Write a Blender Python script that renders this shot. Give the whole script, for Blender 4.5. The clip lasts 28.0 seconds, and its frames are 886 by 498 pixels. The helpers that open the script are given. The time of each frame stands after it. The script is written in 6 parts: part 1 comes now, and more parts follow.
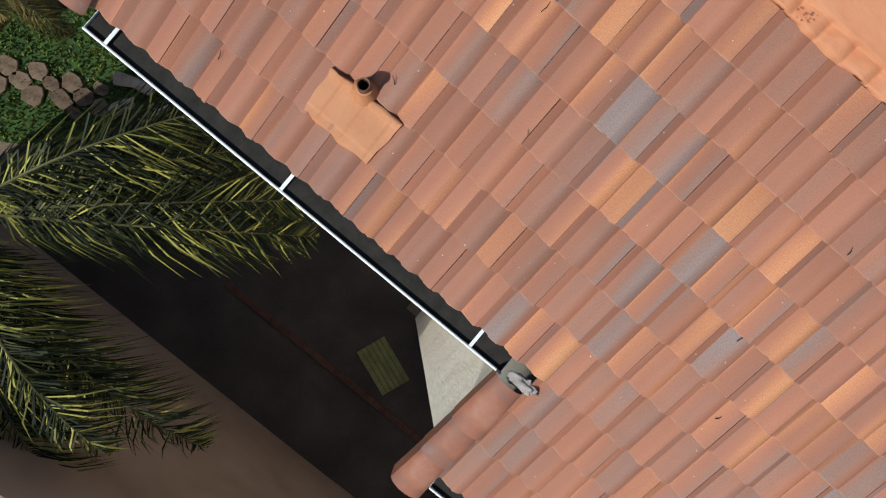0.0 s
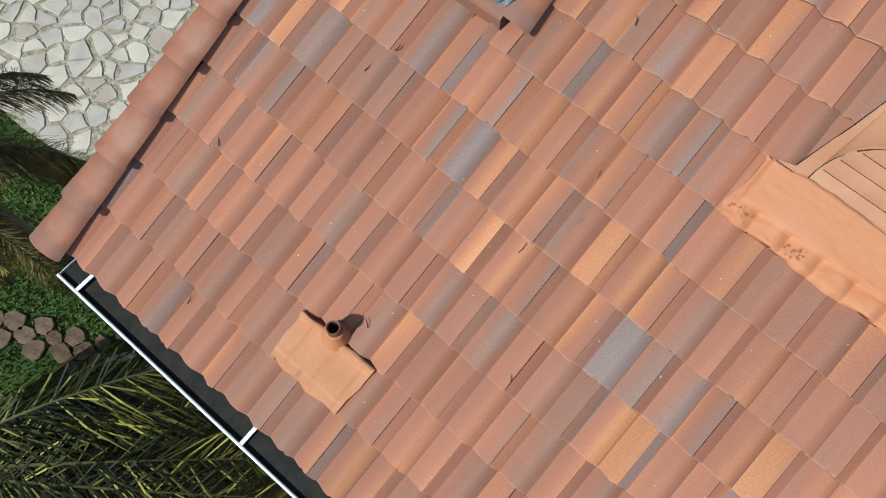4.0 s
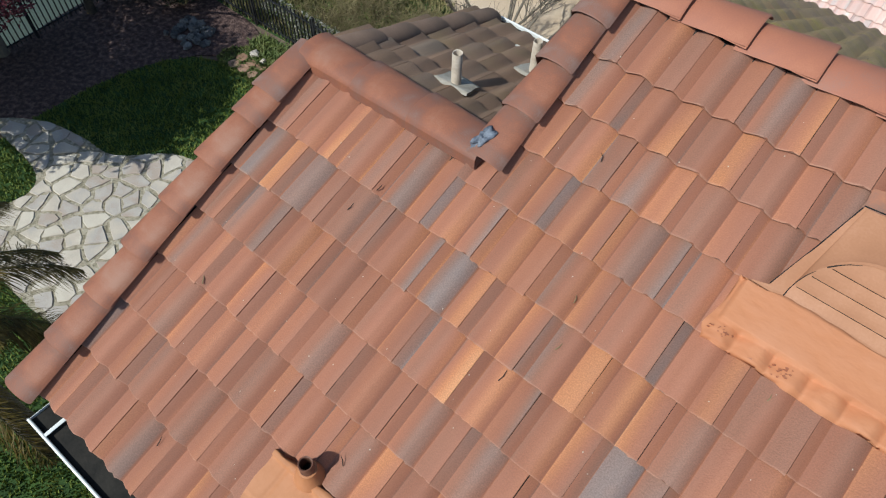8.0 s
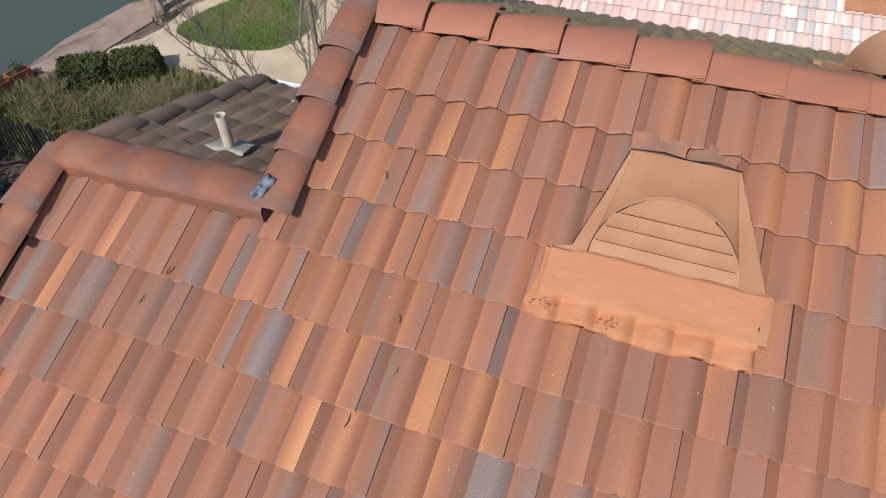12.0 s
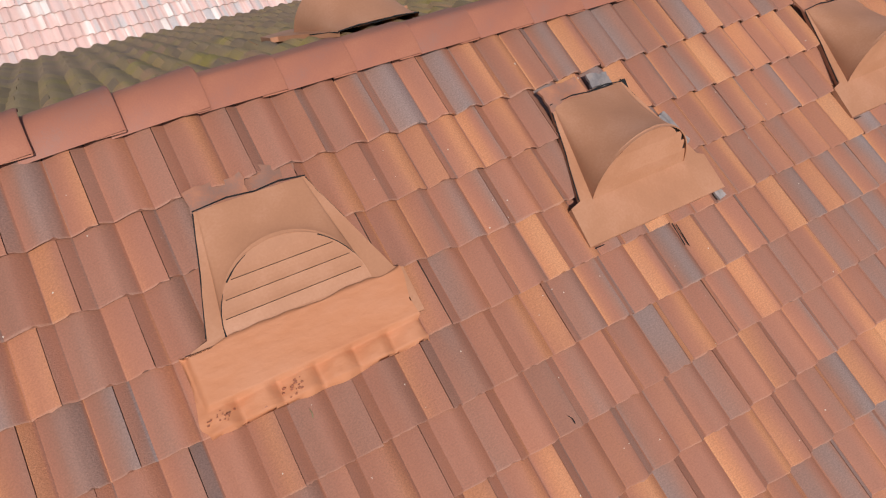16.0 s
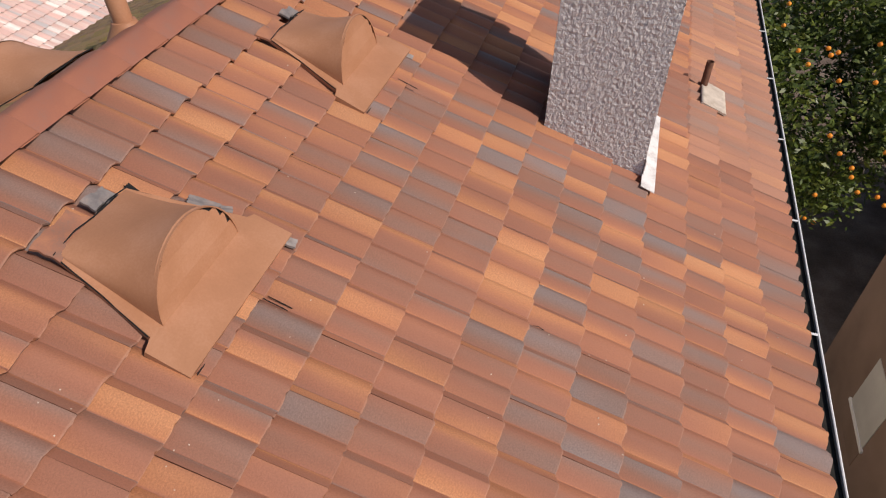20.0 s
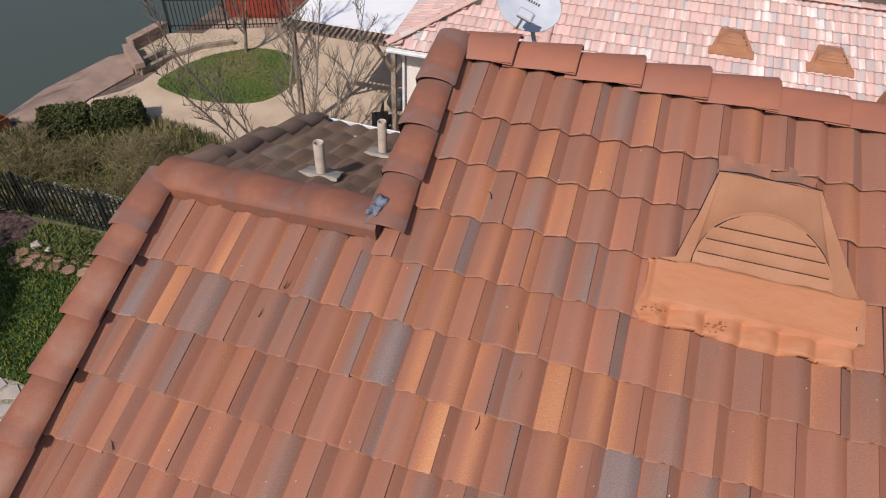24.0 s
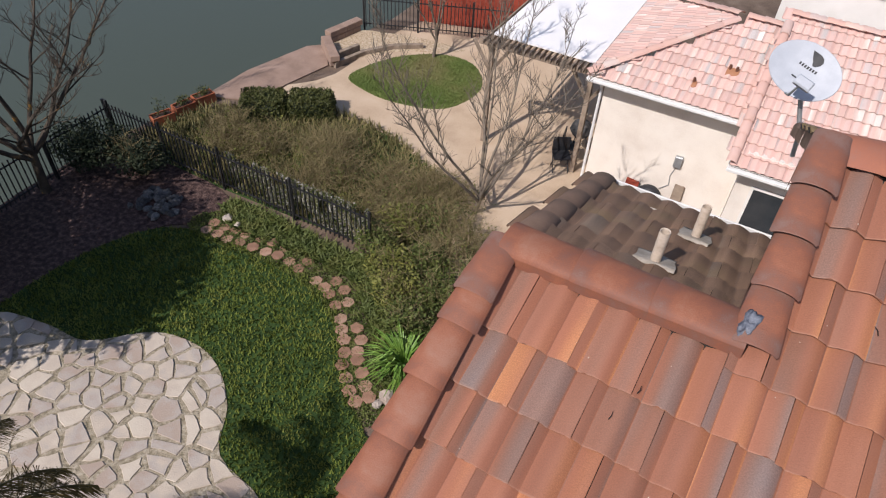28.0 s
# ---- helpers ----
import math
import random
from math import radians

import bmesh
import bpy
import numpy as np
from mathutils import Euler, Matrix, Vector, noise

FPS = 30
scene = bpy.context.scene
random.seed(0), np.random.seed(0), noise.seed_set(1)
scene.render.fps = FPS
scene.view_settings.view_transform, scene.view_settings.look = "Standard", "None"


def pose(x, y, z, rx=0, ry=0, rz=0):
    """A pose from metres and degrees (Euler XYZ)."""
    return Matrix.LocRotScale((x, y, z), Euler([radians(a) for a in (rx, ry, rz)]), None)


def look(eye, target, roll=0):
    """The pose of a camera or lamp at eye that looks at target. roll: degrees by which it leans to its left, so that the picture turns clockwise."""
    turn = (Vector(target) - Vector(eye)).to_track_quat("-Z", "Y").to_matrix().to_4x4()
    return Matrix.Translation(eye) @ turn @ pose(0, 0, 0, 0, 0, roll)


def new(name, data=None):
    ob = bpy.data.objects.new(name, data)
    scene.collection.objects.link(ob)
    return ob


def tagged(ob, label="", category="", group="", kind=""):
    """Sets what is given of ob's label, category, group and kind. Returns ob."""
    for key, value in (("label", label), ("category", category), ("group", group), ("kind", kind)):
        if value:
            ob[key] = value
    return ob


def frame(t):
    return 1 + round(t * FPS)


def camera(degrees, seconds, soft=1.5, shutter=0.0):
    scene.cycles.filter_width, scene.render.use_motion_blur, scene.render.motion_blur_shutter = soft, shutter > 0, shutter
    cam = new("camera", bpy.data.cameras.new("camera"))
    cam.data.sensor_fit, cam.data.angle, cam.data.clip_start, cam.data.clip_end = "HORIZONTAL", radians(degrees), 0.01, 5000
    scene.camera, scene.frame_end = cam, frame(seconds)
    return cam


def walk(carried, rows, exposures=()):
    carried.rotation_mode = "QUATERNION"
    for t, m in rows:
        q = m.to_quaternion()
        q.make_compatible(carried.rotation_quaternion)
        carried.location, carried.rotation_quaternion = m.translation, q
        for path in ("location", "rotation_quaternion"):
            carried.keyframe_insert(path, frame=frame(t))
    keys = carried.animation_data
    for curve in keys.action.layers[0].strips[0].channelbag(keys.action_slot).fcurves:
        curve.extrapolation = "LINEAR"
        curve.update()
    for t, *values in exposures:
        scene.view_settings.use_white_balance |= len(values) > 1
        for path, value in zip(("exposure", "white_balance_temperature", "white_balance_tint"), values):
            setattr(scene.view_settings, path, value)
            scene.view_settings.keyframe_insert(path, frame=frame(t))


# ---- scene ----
cam = camera(66.32, 28.0, soft=1.15)
PATH = [
    (0, (2.080, 1.648, 3.597), (2.2295, 0.9225, 1.7394), -150.84),
    (0.5, (2.010, 1.668, 3.528), (2.1550, 0.9220, 1.6780), -150.20),
    (1, (1.984, 1.735, 3.463), (2.1334, 0.9913, 1.6124), -150.50),
    (1.5, (2.040, 1.818, 3.428), (2.1870, 1.0778, 1.5760), -150.36),
    (2, (2.102, 1.844, 3.410), (2.2400, 1.1001, 1.5583), -149.76),
    (2.5, (2.168, 1.770, 3.344), (2.1031, 1.2239, 1.4208), -133.40),
    (3, (2.185, 1.711, 3.272), (2.0081, 1.2958, 1.3237), -117.68),
    (3.5, (2.178, 1.699, 3.274), (1.9205, 1.3893, 1.3154), -101.40),
    (5.5, (2.571, 1.484, 3.276), (2.0014, 1.5310, 1.3589), -48.10),
    (6, (2.518, 1.489, 3.313), (1.9313, 1.5700, 1.4033), -45.23),
    (6.5, (2.493, 1.462, 3.336), (1.8207, 1.6753, 1.4643), -36.09),
    (7, (2.501, 1.449, 3.351), (1.8267, 1.6658, 1.4804), -35.86),
    (7.5, (2.518, 1.465, 3.312), (1.8405, 1.6793, 1.4428), -36.17),
    (8, (2.522, 1.502, 3.200), (1.8237, 1.7411, 1.3410), -35.06),
    (8.5, (2.520, 1.565, 3.082), (1.7751, 1.8637, 1.2503), -32.40),
    (9, (2.516, 1.636, 2.991), (1.7249, 1.9917, 1.1885), -30.29),
    (9.5, (2.536, 1.639, 2.962), (1.7206, 2.0250, 1.1769), -29.35),
    (10, (2.563, 1.557, 2.987), (1.7472, 1.9533, 1.2044), -28.92),
    (10.5, (2.611, 1.436, 3.033), (1.8536, 1.8832, 1.2368), -27.56),
    (11, (2.657, 1.356, 3.015), (2.0221, 1.8853, 1.1939), -24.90),
    (11.5, (2.719, 1.388, 2.954), (2.1959, 1.9706, 1.1134), -22.34),
    (12, (2.828, 1.507, 2.950), (2.3670, 2.1012, 1.0963), -21.09),
    (12.5, (2.945, 1.624, 2.973), (2.5154, 2.2160, 1.1114), -21.32),
    (14.5, (2.619, 1.685, 3.098), (2.6649, 2.2746, 1.1872), 6.79),
    (15, (2.632, 1.751, 3.031), (2.8818, 2.3280, 1.1326), 18.11),
    (15.5, (2.581, 1.839, 2.936), (3.1068, 2.3671, 1.0799), 29.97),
    (16, (2.535, 1.932, 2.796), (3.3244, 2.3606, 1.0084), 36.51),
    (16.5, (2.581, 1.989, 2.662), (3.5858, 2.2582, 0.9532), 38.37),
    (17, (2.686, 1.991, 2.568), (3.8260, 2.1079, 0.9295), 37.84),
    (17.5, (2.797, 1.942, 2.536), (4.0144, 1.9326, 0.9497), 37.32),
    (18, (2.897, 1.905, 2.556), (4.1749, 1.7626, 1.0237), 36.15),
    (18.5, (2.998, 1.929, 2.583), (4.3089, 1.7362, 1.0843), 35.00),
    (19, (3.064, 1.940, 2.612), (4.4306, 1.7597, 1.1626), 33.50),
    (19.5, (3.084, 1.895, 2.625), (4.4908, 1.7319, 1.2129), 32.46),
    (20, (3.064, 1.844, 2.651), (4.5100, 1.7056, 1.2769), 31.21),
    (20.5, (3.036, 1.781, 2.693), (4.4875, 1.6504, 1.3231), 30.90),
    (22.5, (2.600, 1.454, 2.795), (3.4440, 2.0338, 1.0768), 29.30),
    (23, (2.472, 1.336, 2.862), (3.0312, 2.0733, 1.0892), 20.66),
    (23.5, (2.324, 1.189, 2.981), (2.4280, 2.0255, 1.1670), 6.09),
    (24, (2.197, 1.033, 3.131), (1.8235, 1.8158, 1.3289), -10.14),
    (24.5, (2.171, 0.905, 3.302), (1.4310, 1.5279, 1.5512), -20.52),
    (25, (2.191, 0.787, 3.361), (1.3934, 1.3772, 1.6245), -21.51),
    (25.5, (2.209, 0.756, 3.346), (1.4097, 1.3482, 1.6105), -21.21),
    (26, (2.237, 0.821, 3.277), (1.5211, 1.4652, 1.5241), -19.13),
    (26.5, (2.096, 0.936, 3.164), (1.4044, 1.5949, 1.4071), -18.58),
    (27, (1.751, 1.046, 3.080), (1.0654, 1.7076, 1.3213), -18.56),
    (27.5, (1.341, 1.037, 3.151), (0.6596, 1.7027, 1.3920), -18.27),
    (28, (0.895, 1.004, 3.307), (0.2129, 1.6712, 1.5488), -18.31),
]
H = 7.2                               # the eave's height over the garden
ROOF = pose(0, 0, H, 22, 0, 0)        # the front slope's own frame: x along the eave, y up the slope
walk(cam, [(t, ROOF @ look(eye, target, roll)) for t, eye, target, roll in PATH],
     [(0.0, 0.18, 6000, 3), (1.0, 0.45, 5800, -3), (3.0, 0.40, 5750, -3), (5.5, 0.23, 5850, -2), (8.0, 0.20, 5900, 0), (11.0, 0.22, 5950, 3), (12.5, 0.20, 6050, 7), (14.5, 0.12, 6350, 13), (16.0, 0.02, 6450, 14), (18.0, -0.06, 6750, 15), (20.0, -0.08, 6800, 15), (23.0, -0.07, 6450, 17), (25.0, 0.0, 6500, 15), (26.5, 0.12, 6500, 16), (28.0, 0.12, 6450, 16)])

# ---------------------------------------------------------------- world and sun
SUN = Vector((-0.18, -0.665, 0.72)).normalized()
world = bpy.data.worlds.new("sky")
scene.world = world
world.use_nodes = True
wn = world.node_tree.nodes
sky = wn.new("ShaderNodeTexSky")
sky.sky_type, sky.sun_disc = "NISHITA", False
sky.sun_elevation = math.asin(SUN.z)
sky.sun_rotation = math.atan2(SUN.x, SUN.y)
world.node_tree.links.new(sky.outputs[0], wn["Background"].inputs[0])
wn["Background"].inputs[1].default_value = 0.10
sun = new("sun", bpy.data.lights.new("sun", "SUN"))
sun.data.energy, sun.data.angle, sun.data.color = 4.0, radians(0.53), (1.0, 0.95, 0.87)
sun.matrix_world = look((0, 0, 40), tuple(Vector((0, 0, 40)) - SUN))

# ---------------------------------------------------------------- materials
MATS = {}


def ramp_of(nt, stops):
    r = nt.nodes.new("ShaderNodeValToRGB")
    els = r.color_ramp.elements
    while len(els) < len(stops):
        els.new(0.5)
    for e, (p, c) in zip(els, stops):
        e.position, e.color = p, (*c, 1)
    return r


def basic(name, stops, scale=8.0, rough=0.85, bump=0.3, fine=60.0, metal=0.0, rnd=0.0, spec=0.3, coord="Object", stretch=(1, 1, 1), dist=0.01):
    """A surface with blotches at one scale and grain at a finer one."""
    m = bpy.data.materials.new(name)
    m.use_nodes = True
    nt = m.node_tree
    n, l = nt.nodes, nt.links
    p = n["Principled BSDF"]
    tc = n.new("ShaderNodeTexCoord")
    mp = n.new("ShaderNodeMapping")
    mp.inputs["Scale"].default_value = stretch
    l.new(tc.outputs[coord], mp.inputs[0])
    big = n.new("ShaderNodeTexNoise")
    big.inputs["Scale"].default_value, big.inputs["Detail"].default_value = scale, 5
    l.new(mp.outputs[0], big.inputs["Vector"])
    small = n.new("ShaderNodeTexNoise")
    small.inputs["Scale"].default_value, small.inputs["Detail"].default_value = fine, 3
    l.new(mp.outputs[0], small.inputs["Vector"])
    mix = n.new("ShaderNodeMath")
    mix.operation = "MULTIPLY_ADD"
    l.new(small.outputs[0], mix.inputs[0])
    mix.inputs[1].default_value = 0.35
    l.new(big.outputs[0], mix.inputs[2])
    sub = n.new("ShaderNodeMath")
    sub.operation = "SUBTRACT"
    l.new(mix.outputs[0], sub.inputs[0])
    sub.inputs[1].default_value = 0.17
    r = ramp_of(nt, stops)
    last = sub
    if rnd:
        oi = n.new("ShaderNodeObjectInfo")
        add = n.new("ShaderNodeMath")
        add.operation = "MULTIPLY_ADD"
        l.new(oi.outputs["Random"], add.inputs[0])
        add.inputs[1].default_value = rnd
        off = n.new("ShaderNodeMath")
        off.operation = "SUBTRACT"
        l.new(sub.outputs[0], off.inputs[0])
        off.inputs[1].default_value = rnd / 2
        l.new(off.outputs[0], add.inputs[2])
        last = add
    l.new(last.outputs[0], r.inputs[0])
    l.new(r.outputs[0], p.inputs["Base Color"])
    p.inputs["Roughness"].default_value, p.inputs["Metallic"].default_value = rough, metal
    p.inputs["Specular IOR Level"].default_value = spec
    if bump:
        b = n.new("ShaderNodeBump")
        b.inputs["Strength"].default_value, b.inputs["Distance"].default_value = bump, dist
        l.new(mix.outputs[0], b.inputs["Height"])
        l.new(b.outputs[0], p.inputs["Normal"])
    MATS[name] = m
    return m


def tile_material(name, cols, grime, rough=0.72):
    """Blended concrete tile: streaks along the length that change from tile to tile, with grain and a little grime."""
    m = bpy.data.materials.new(name)
    m.use_nodes = True
    nt = m.node_tree
    n, l = nt.nodes, nt.links
    p = n["Principled BSDF"]
    tc = n.new("ShaderNodeTexCoord")
    oi = n.new("ShaderNodeObjectInfo")
    geo = n.new("ShaderNodeNewGeometry")
    addr = n.new("ShaderNodeMath")
    l.new(oi.outputs["Random"], addr.inputs[0])
    l.new(geo.outputs["Random Per Island"], addr.inputs[1])
    seed = n.new("ShaderNodeMath")
    seed.operation = "MULTIPLY"
    l.new(addr.outputs[0], seed.inputs[0])
    seed.inputs[1].default_value = 173.0
    mp = n.new("ShaderNodeMapping")
    mp.inputs["Scale"].default_value = (5.0, 0.3, 0.0)
    # the colour may change from roll to roll
    su = n.new("ShaderNodeSeparateXYZ")
    l.new(tc.outputs["UV"], su.inputs[0])
    shifted = su.outputs[0]
    for lo, hi, jump in ((0.042, 0.060, 0.13), (0.203, 0.229, 0.22)):
        mr = n.new("ShaderNodeMapRange")
        mr.interpolation_type = "SMOOTHSTEP"
        mr.inputs[1].default_value, mr.inputs[2].default_value = lo, hi
        mr.inputs[3].default_value, mr.inputs[4].default_value = 0.0, jump
        l.new(su.outputs[0], mr.inputs[0])
        ad = n.new("ShaderNodeMath")
        l.new(shifted, ad.inputs[0])
        l.new(mr.outputs[0], ad.inputs[1])
        shifted = ad.outputs[0]
    cu = n.new("ShaderNodeCombineXYZ")
    l.new(shifted, cu.inputs[0])
    l.new(su.outputs[1], cu.inputs[1])
    l.new(cu.outputs[0], mp.inputs[0])
    st = n.new("ShaderNodeTexNoise")
    st.noise_dimensions = "4D"
    st.inputs["Scale"].default_value, st.inputs["Detail"].default_value, st.inputs["Roughness"].default_value = 1.0, 0.5, 0.4
    l.new(mp.outputs[0], st.inputs["Vector"])
    l.new(seed.outputs[0], st.inputs["W"])
    # some stretches of roof are strongly streaked, others nearly plain
    reg = n.new("ShaderNodeTexNoise")
    reg.inputs["Scale"].default_value, reg.inputs["Detail"].default_value = 0.85, 1
    l.new(geo.outputs["Position"], reg.inputs["Vector"])
    amp = n.new("ShaderNodeMapRange")
    l.new(reg.outputs[0], amp.inputs[0])
    amp.inputs[1].default_value, amp.inputs[2].default_value = 0.36, 0.60
    amp.inputs[3].default_value, amp.inputs[4].default_value = 0.45, 1.02
    sxp = n.new("ShaderNodeSeparateXYZ")
    l.new(geo.outputs["Position"], sxp.inputs[0])
    far = n.new("ShaderNodeMapRange")
    l.new(sxp.outputs[0], far.inputs[0])
    far.inputs[1].default_value, far.inputs[2].default_value = 3.6, 5.6
    far.inputs[3].default_value, far.inputs[4].default_value = 0.0, 0.45
    amp2 = n.new("ShaderNodeMath")
    l.new(amp.outputs[0], amp2.inputs[0])
    l.new(far.outputs[0], amp2.inputs[1])
    mid = n.new("ShaderNodeMath")
    mid.operation = "SUBTRACT"
    l.new(st.outputs[0], mid.inputs[0])
    mid.inputs[1].default_value = 0.5
    # the first roll tends to grey on its near side, the strip before the joint to orange
    along = n.new("ShaderNodeMath")
    along.operation = "DIVIDE"
    l.new(su.outputs[0], along.inputs[0])
    along.inputs[1].default_value = 0.33
    lean_ = ramp_of(nt, [(q, (b, b, b)) for q, b in ((0.0, 0.50), (0.13, 0.49), (0.19, 0.45), (0.36, 0.455), (0.52, 0.515), (0.63, 0.52), (0.69, 0.56), (0.85, 0.555), (0.99, 0.53))])
    l.new(along.outputs[0], lean_.inputs[0])
    unbias = n.new("ShaderNodeMath")
    unbias.operation = "SUBTRACT"
    unbias.inputs[0].default_value = 1.0
    l.new(lean_.outputs[0], unbias.inputs[1])
    l.new(unbias.outputs[0], mid.inputs[1])
    stv = n.new("ShaderNodeMath")
    stv.operation = "MULTIPLY_ADD"
    l.new(mid.outputs[0], stv.inputs[0])
    l.new(amp2.outputs[0], stv.inputs[1])
    stv.inputs[2].default_value = 0.5
    r = ramp_of(nt, cols)
    l.new(stv.outputs[0], r.inputs[0])
    # per tile tone
    tone = n.new("ShaderNodeHueSaturation")
    val = n.new("ShaderNodeMapRange")
    fr = n.new("ShaderNodeMath")
    fr.operation = "FRACT"
    sc = n.new("ShaderNodeMath")
    sc.operation = "MULTIPLY"
    l.new(addr.outputs[0], sc.inputs[0])
    sc.inputs[1].default_value = 37.7
    l.new(sc.outputs[0], fr.inputs[0])
    l.new(fr.outputs[0], val.inputs[0])
    val.inputs[3].default_value, val.inputs[4].default_value = 0.90, 1.10
    l.new(val.outputs[0], tone.inputs["Value"])
    l.new(r.outputs[0], tone.inputs["Color"])
    # speckle
    sp = n.new("ShaderNodeTexNoise")
    sp.inputs["Scale"].default_value, sp.inputs["Detail"].default_value, sp.inputs["Roughness"].default_value = 130.0, 3, 0.75
    l.new(tc.outputs["UV"], sp.inputs["Vector"])
    blot = n.new("ShaderNodeTexNoise")
    blot.inputs["Scale"].default_value, blot.inputs["Detail"].default_value = 3.2, 6
    l.new(geo.outputs["Position"], blot.inputs["Vector"])
    gr = ramp_of(nt, [(0.50, (0, 0, 0)), (0.72, (1, 1, 1))])
    l.new(blot.outputs[0], gr.inputs[0])
    mx = n.new("ShaderNodeMix")
    mx.data_type = "RGBA"
    gf = n.new("ShaderNodeMath")
    gf.operation = "MULTIPLY"
    l.new(gr.outputs[0], gf.inputs[0])
    gf.inputs[1].default_value = grime[1]
    l.new(gf.outputs[0], mx.inputs["Factor"])
    l.new(tone.outputs[0], mx.inputs[6])
    mx.inputs[7].default_value = (*grime[0], 1)
    ov = n.new("ShaderNodeMix")
    ov.data_type, ov.blend_type = "RGBA", "OVERLAY"
    dev = n.new("ShaderNodeMath")
    dev.operation = "ABSOLUTE"
    l.new(mid.outputs[0], dev.inputs[0])
    gf2 = n.new("ShaderNodeMapRange")
    l.new(dev.outputs[0], gf2.inputs[0])
    gf2.inputs[1].default_value, gf2.inputs[2].default_value = 0.04, 0.20
    gf2.inputs[3].default_value, gf2.inputs[4].default_value = 0.30, 0.55
    l.new(gf2.outputs[0], ov.inputs["Factor"])
    # worn, paler butt edge
    sx = n.new("ShaderNodeSeparateXYZ")
    l.new(tc.outputs["UV"], sx.inputs[0])
    wob = n.new("ShaderNodeMath")
    wob.operation = "MULTIPLY_ADD"
    l.new(blot.outputs[0], wob.inputs[0])
    wob.inputs[1].default_value = 0.022
    l.new(sx.outputs[1], wob.inputs[2])
    wr = n.new("ShaderNodeMapRange")
    l.new(wob.outputs[0], wr.inputs[0])
    wr.inputs[1].default_value, wr.inputs[2].default_value = 0.009, 0.016
    wr.inputs[3].default_value, wr.inputs[4].default_value = 0.30, 0.0
    we = n.new("ShaderNodeMix")
    we.data_type = "RGBA"
    l.new(wr.outputs[0], we.inputs["Factor"])
    l.new(mx.outputs[2], we.inputs[6])
    we.inputs[7].default_value = (0.46, 0.27, 0.19, 1)
    l.new(we.outputs[2], ov.inputs[6])
    spc = ramp_of(nt, [(0.36, (0.31, 0.31, 0.31)), (0.50, (0.48, 0.48, 0.48)), (0.66, (0.69, 0.67, 0.65))])
    l.new(sp.outputs[0], spc.inputs[0])
    l.new(spc.outputs[0], ov.inputs[7])
    l.new(ov.outputs[2], p.inputs["Base Color"])
    p.inputs["Roughness"].default_value, p.inputs["Specular IOR Level"].default_value = rough, 0.35
    b = n.new("ShaderNodeBump")
    b.inputs["Strength"].default_value, b.inputs["Distance"].default_value = 0.5, 0.006
    l.new(sp.outputs[0], b.inputs["Height"])
    l.new(b.outputs[0], p.inputs["Normal"])
    MATS[name] = m
    return m


basic("old lead", [(0.3, (0.24, 0.21, 0.175)), (0.7, (0.38, 0.345, 0.30))], 14, 0.85, 0.4, 60)
tile_material("roof tile", [(0.25, (0.212, 0.156, 0.142)), (0.35, (0.220, 0.134, 0.108)), (0.43, (0.252, 0.118, 0.079)), (0.50, (0.282, 0.117, 0.073)), (0.57, (0.320, 0.130, 0.075)), (0.65, (0.405, 0.168, 0.080)), (0.80, (0.470, 0.215, 0.102))], ((0.325, 0.150, 0.096), 0.22))
tile_material("mossy tile", [(0.30, (0.275, 0.195, 0.140)), (0.44, (0.240, 0.145, 0.096)), (0.56, (0.270, 0.162, 0.102)), (0.70, (0.35, 0.215, 0.140))], ((0.26, 0.19, 0.095), 0.5), 0.9)
tile_material("olive tile", [(0.32, (0.30, 0.20, 0.115)), (0.46, (0.39, 0.26, 0.125)), (0.58, (0.44, 0.29, 0.13)), (0.72, (0.50, 0.28, 0.145))], ((0.47, 0.35, 0.055), 0.65), 0.9)
tile_material("pink tile", [(0.30, (0.47, 0.43, 0.42)), (0.42, (0.60, 0.43, 0.39)), (0.50, (0.62, 0.40, 0.35)), (0.60, (0.66, 0.47, 0.41)), (0.72, (0.74, 0.66, 0.61))], ((0.50, 0.40, 0.36), 0.3), 0.85)
basic("trim tile", [(0.26, (0.195, 0.116, 0.095)), (0.40, (0.188, 0.086, 0.061)), (0.51, (0.216, 0.086, 0.054)), (0.63, (0.262, 0.100, 0.057)), (0.82, (0.285, 0.138, 0.093))], 6.0, 0.6, 0.8, 150, rnd=0.28, dist=0.006)
basic("ridge clay", [(0.25, (0.265, 0.132, 0.098)), (0.42, (0.315, 0.122, 0.077)), (0.55, (0.350, 0.135, 0.080)), (0.75, (0.40, 0.165, 0.098))], 3.0, 0.6, 0.4, 140, rnd=0.10, dist=0.004)
# dirt tones, mostly near black to put the joints' shade into the colour
basic("joint dirt and shade", [(0.25, (0.012, 0.010, 0.009)), (0.62, (0.035, 0.024, 0.019)), (0.85, (0.17, 0.085, 0.058))], 7, 0.95, 0.3, 60, rnd=0.45)
basic("dark trim tile", [(0.3, (0.16, 0.105, 0.075)), (0.6, (0.24, 0.15, 0.105)), (0.8, (0.30, 0.19, 0.13))], 4, 0.9, 0.4, 120, rnd=0.2, dist=0.004)
basic("underlay", [(0.3, (0.02, 0.018, 0.016)), (0.7, (0.045, 0.04, 0.036))], 5, 0.95, 0.2)
basic("vent paint", [(0.25, (0.34, 0.158, 0.084)), (0.5, (0.385, 0.182, 0.098)), (0.8, (0.45, 0.228, 0.135))], 4, 0.5, 0.25, 90, dist=0.004)
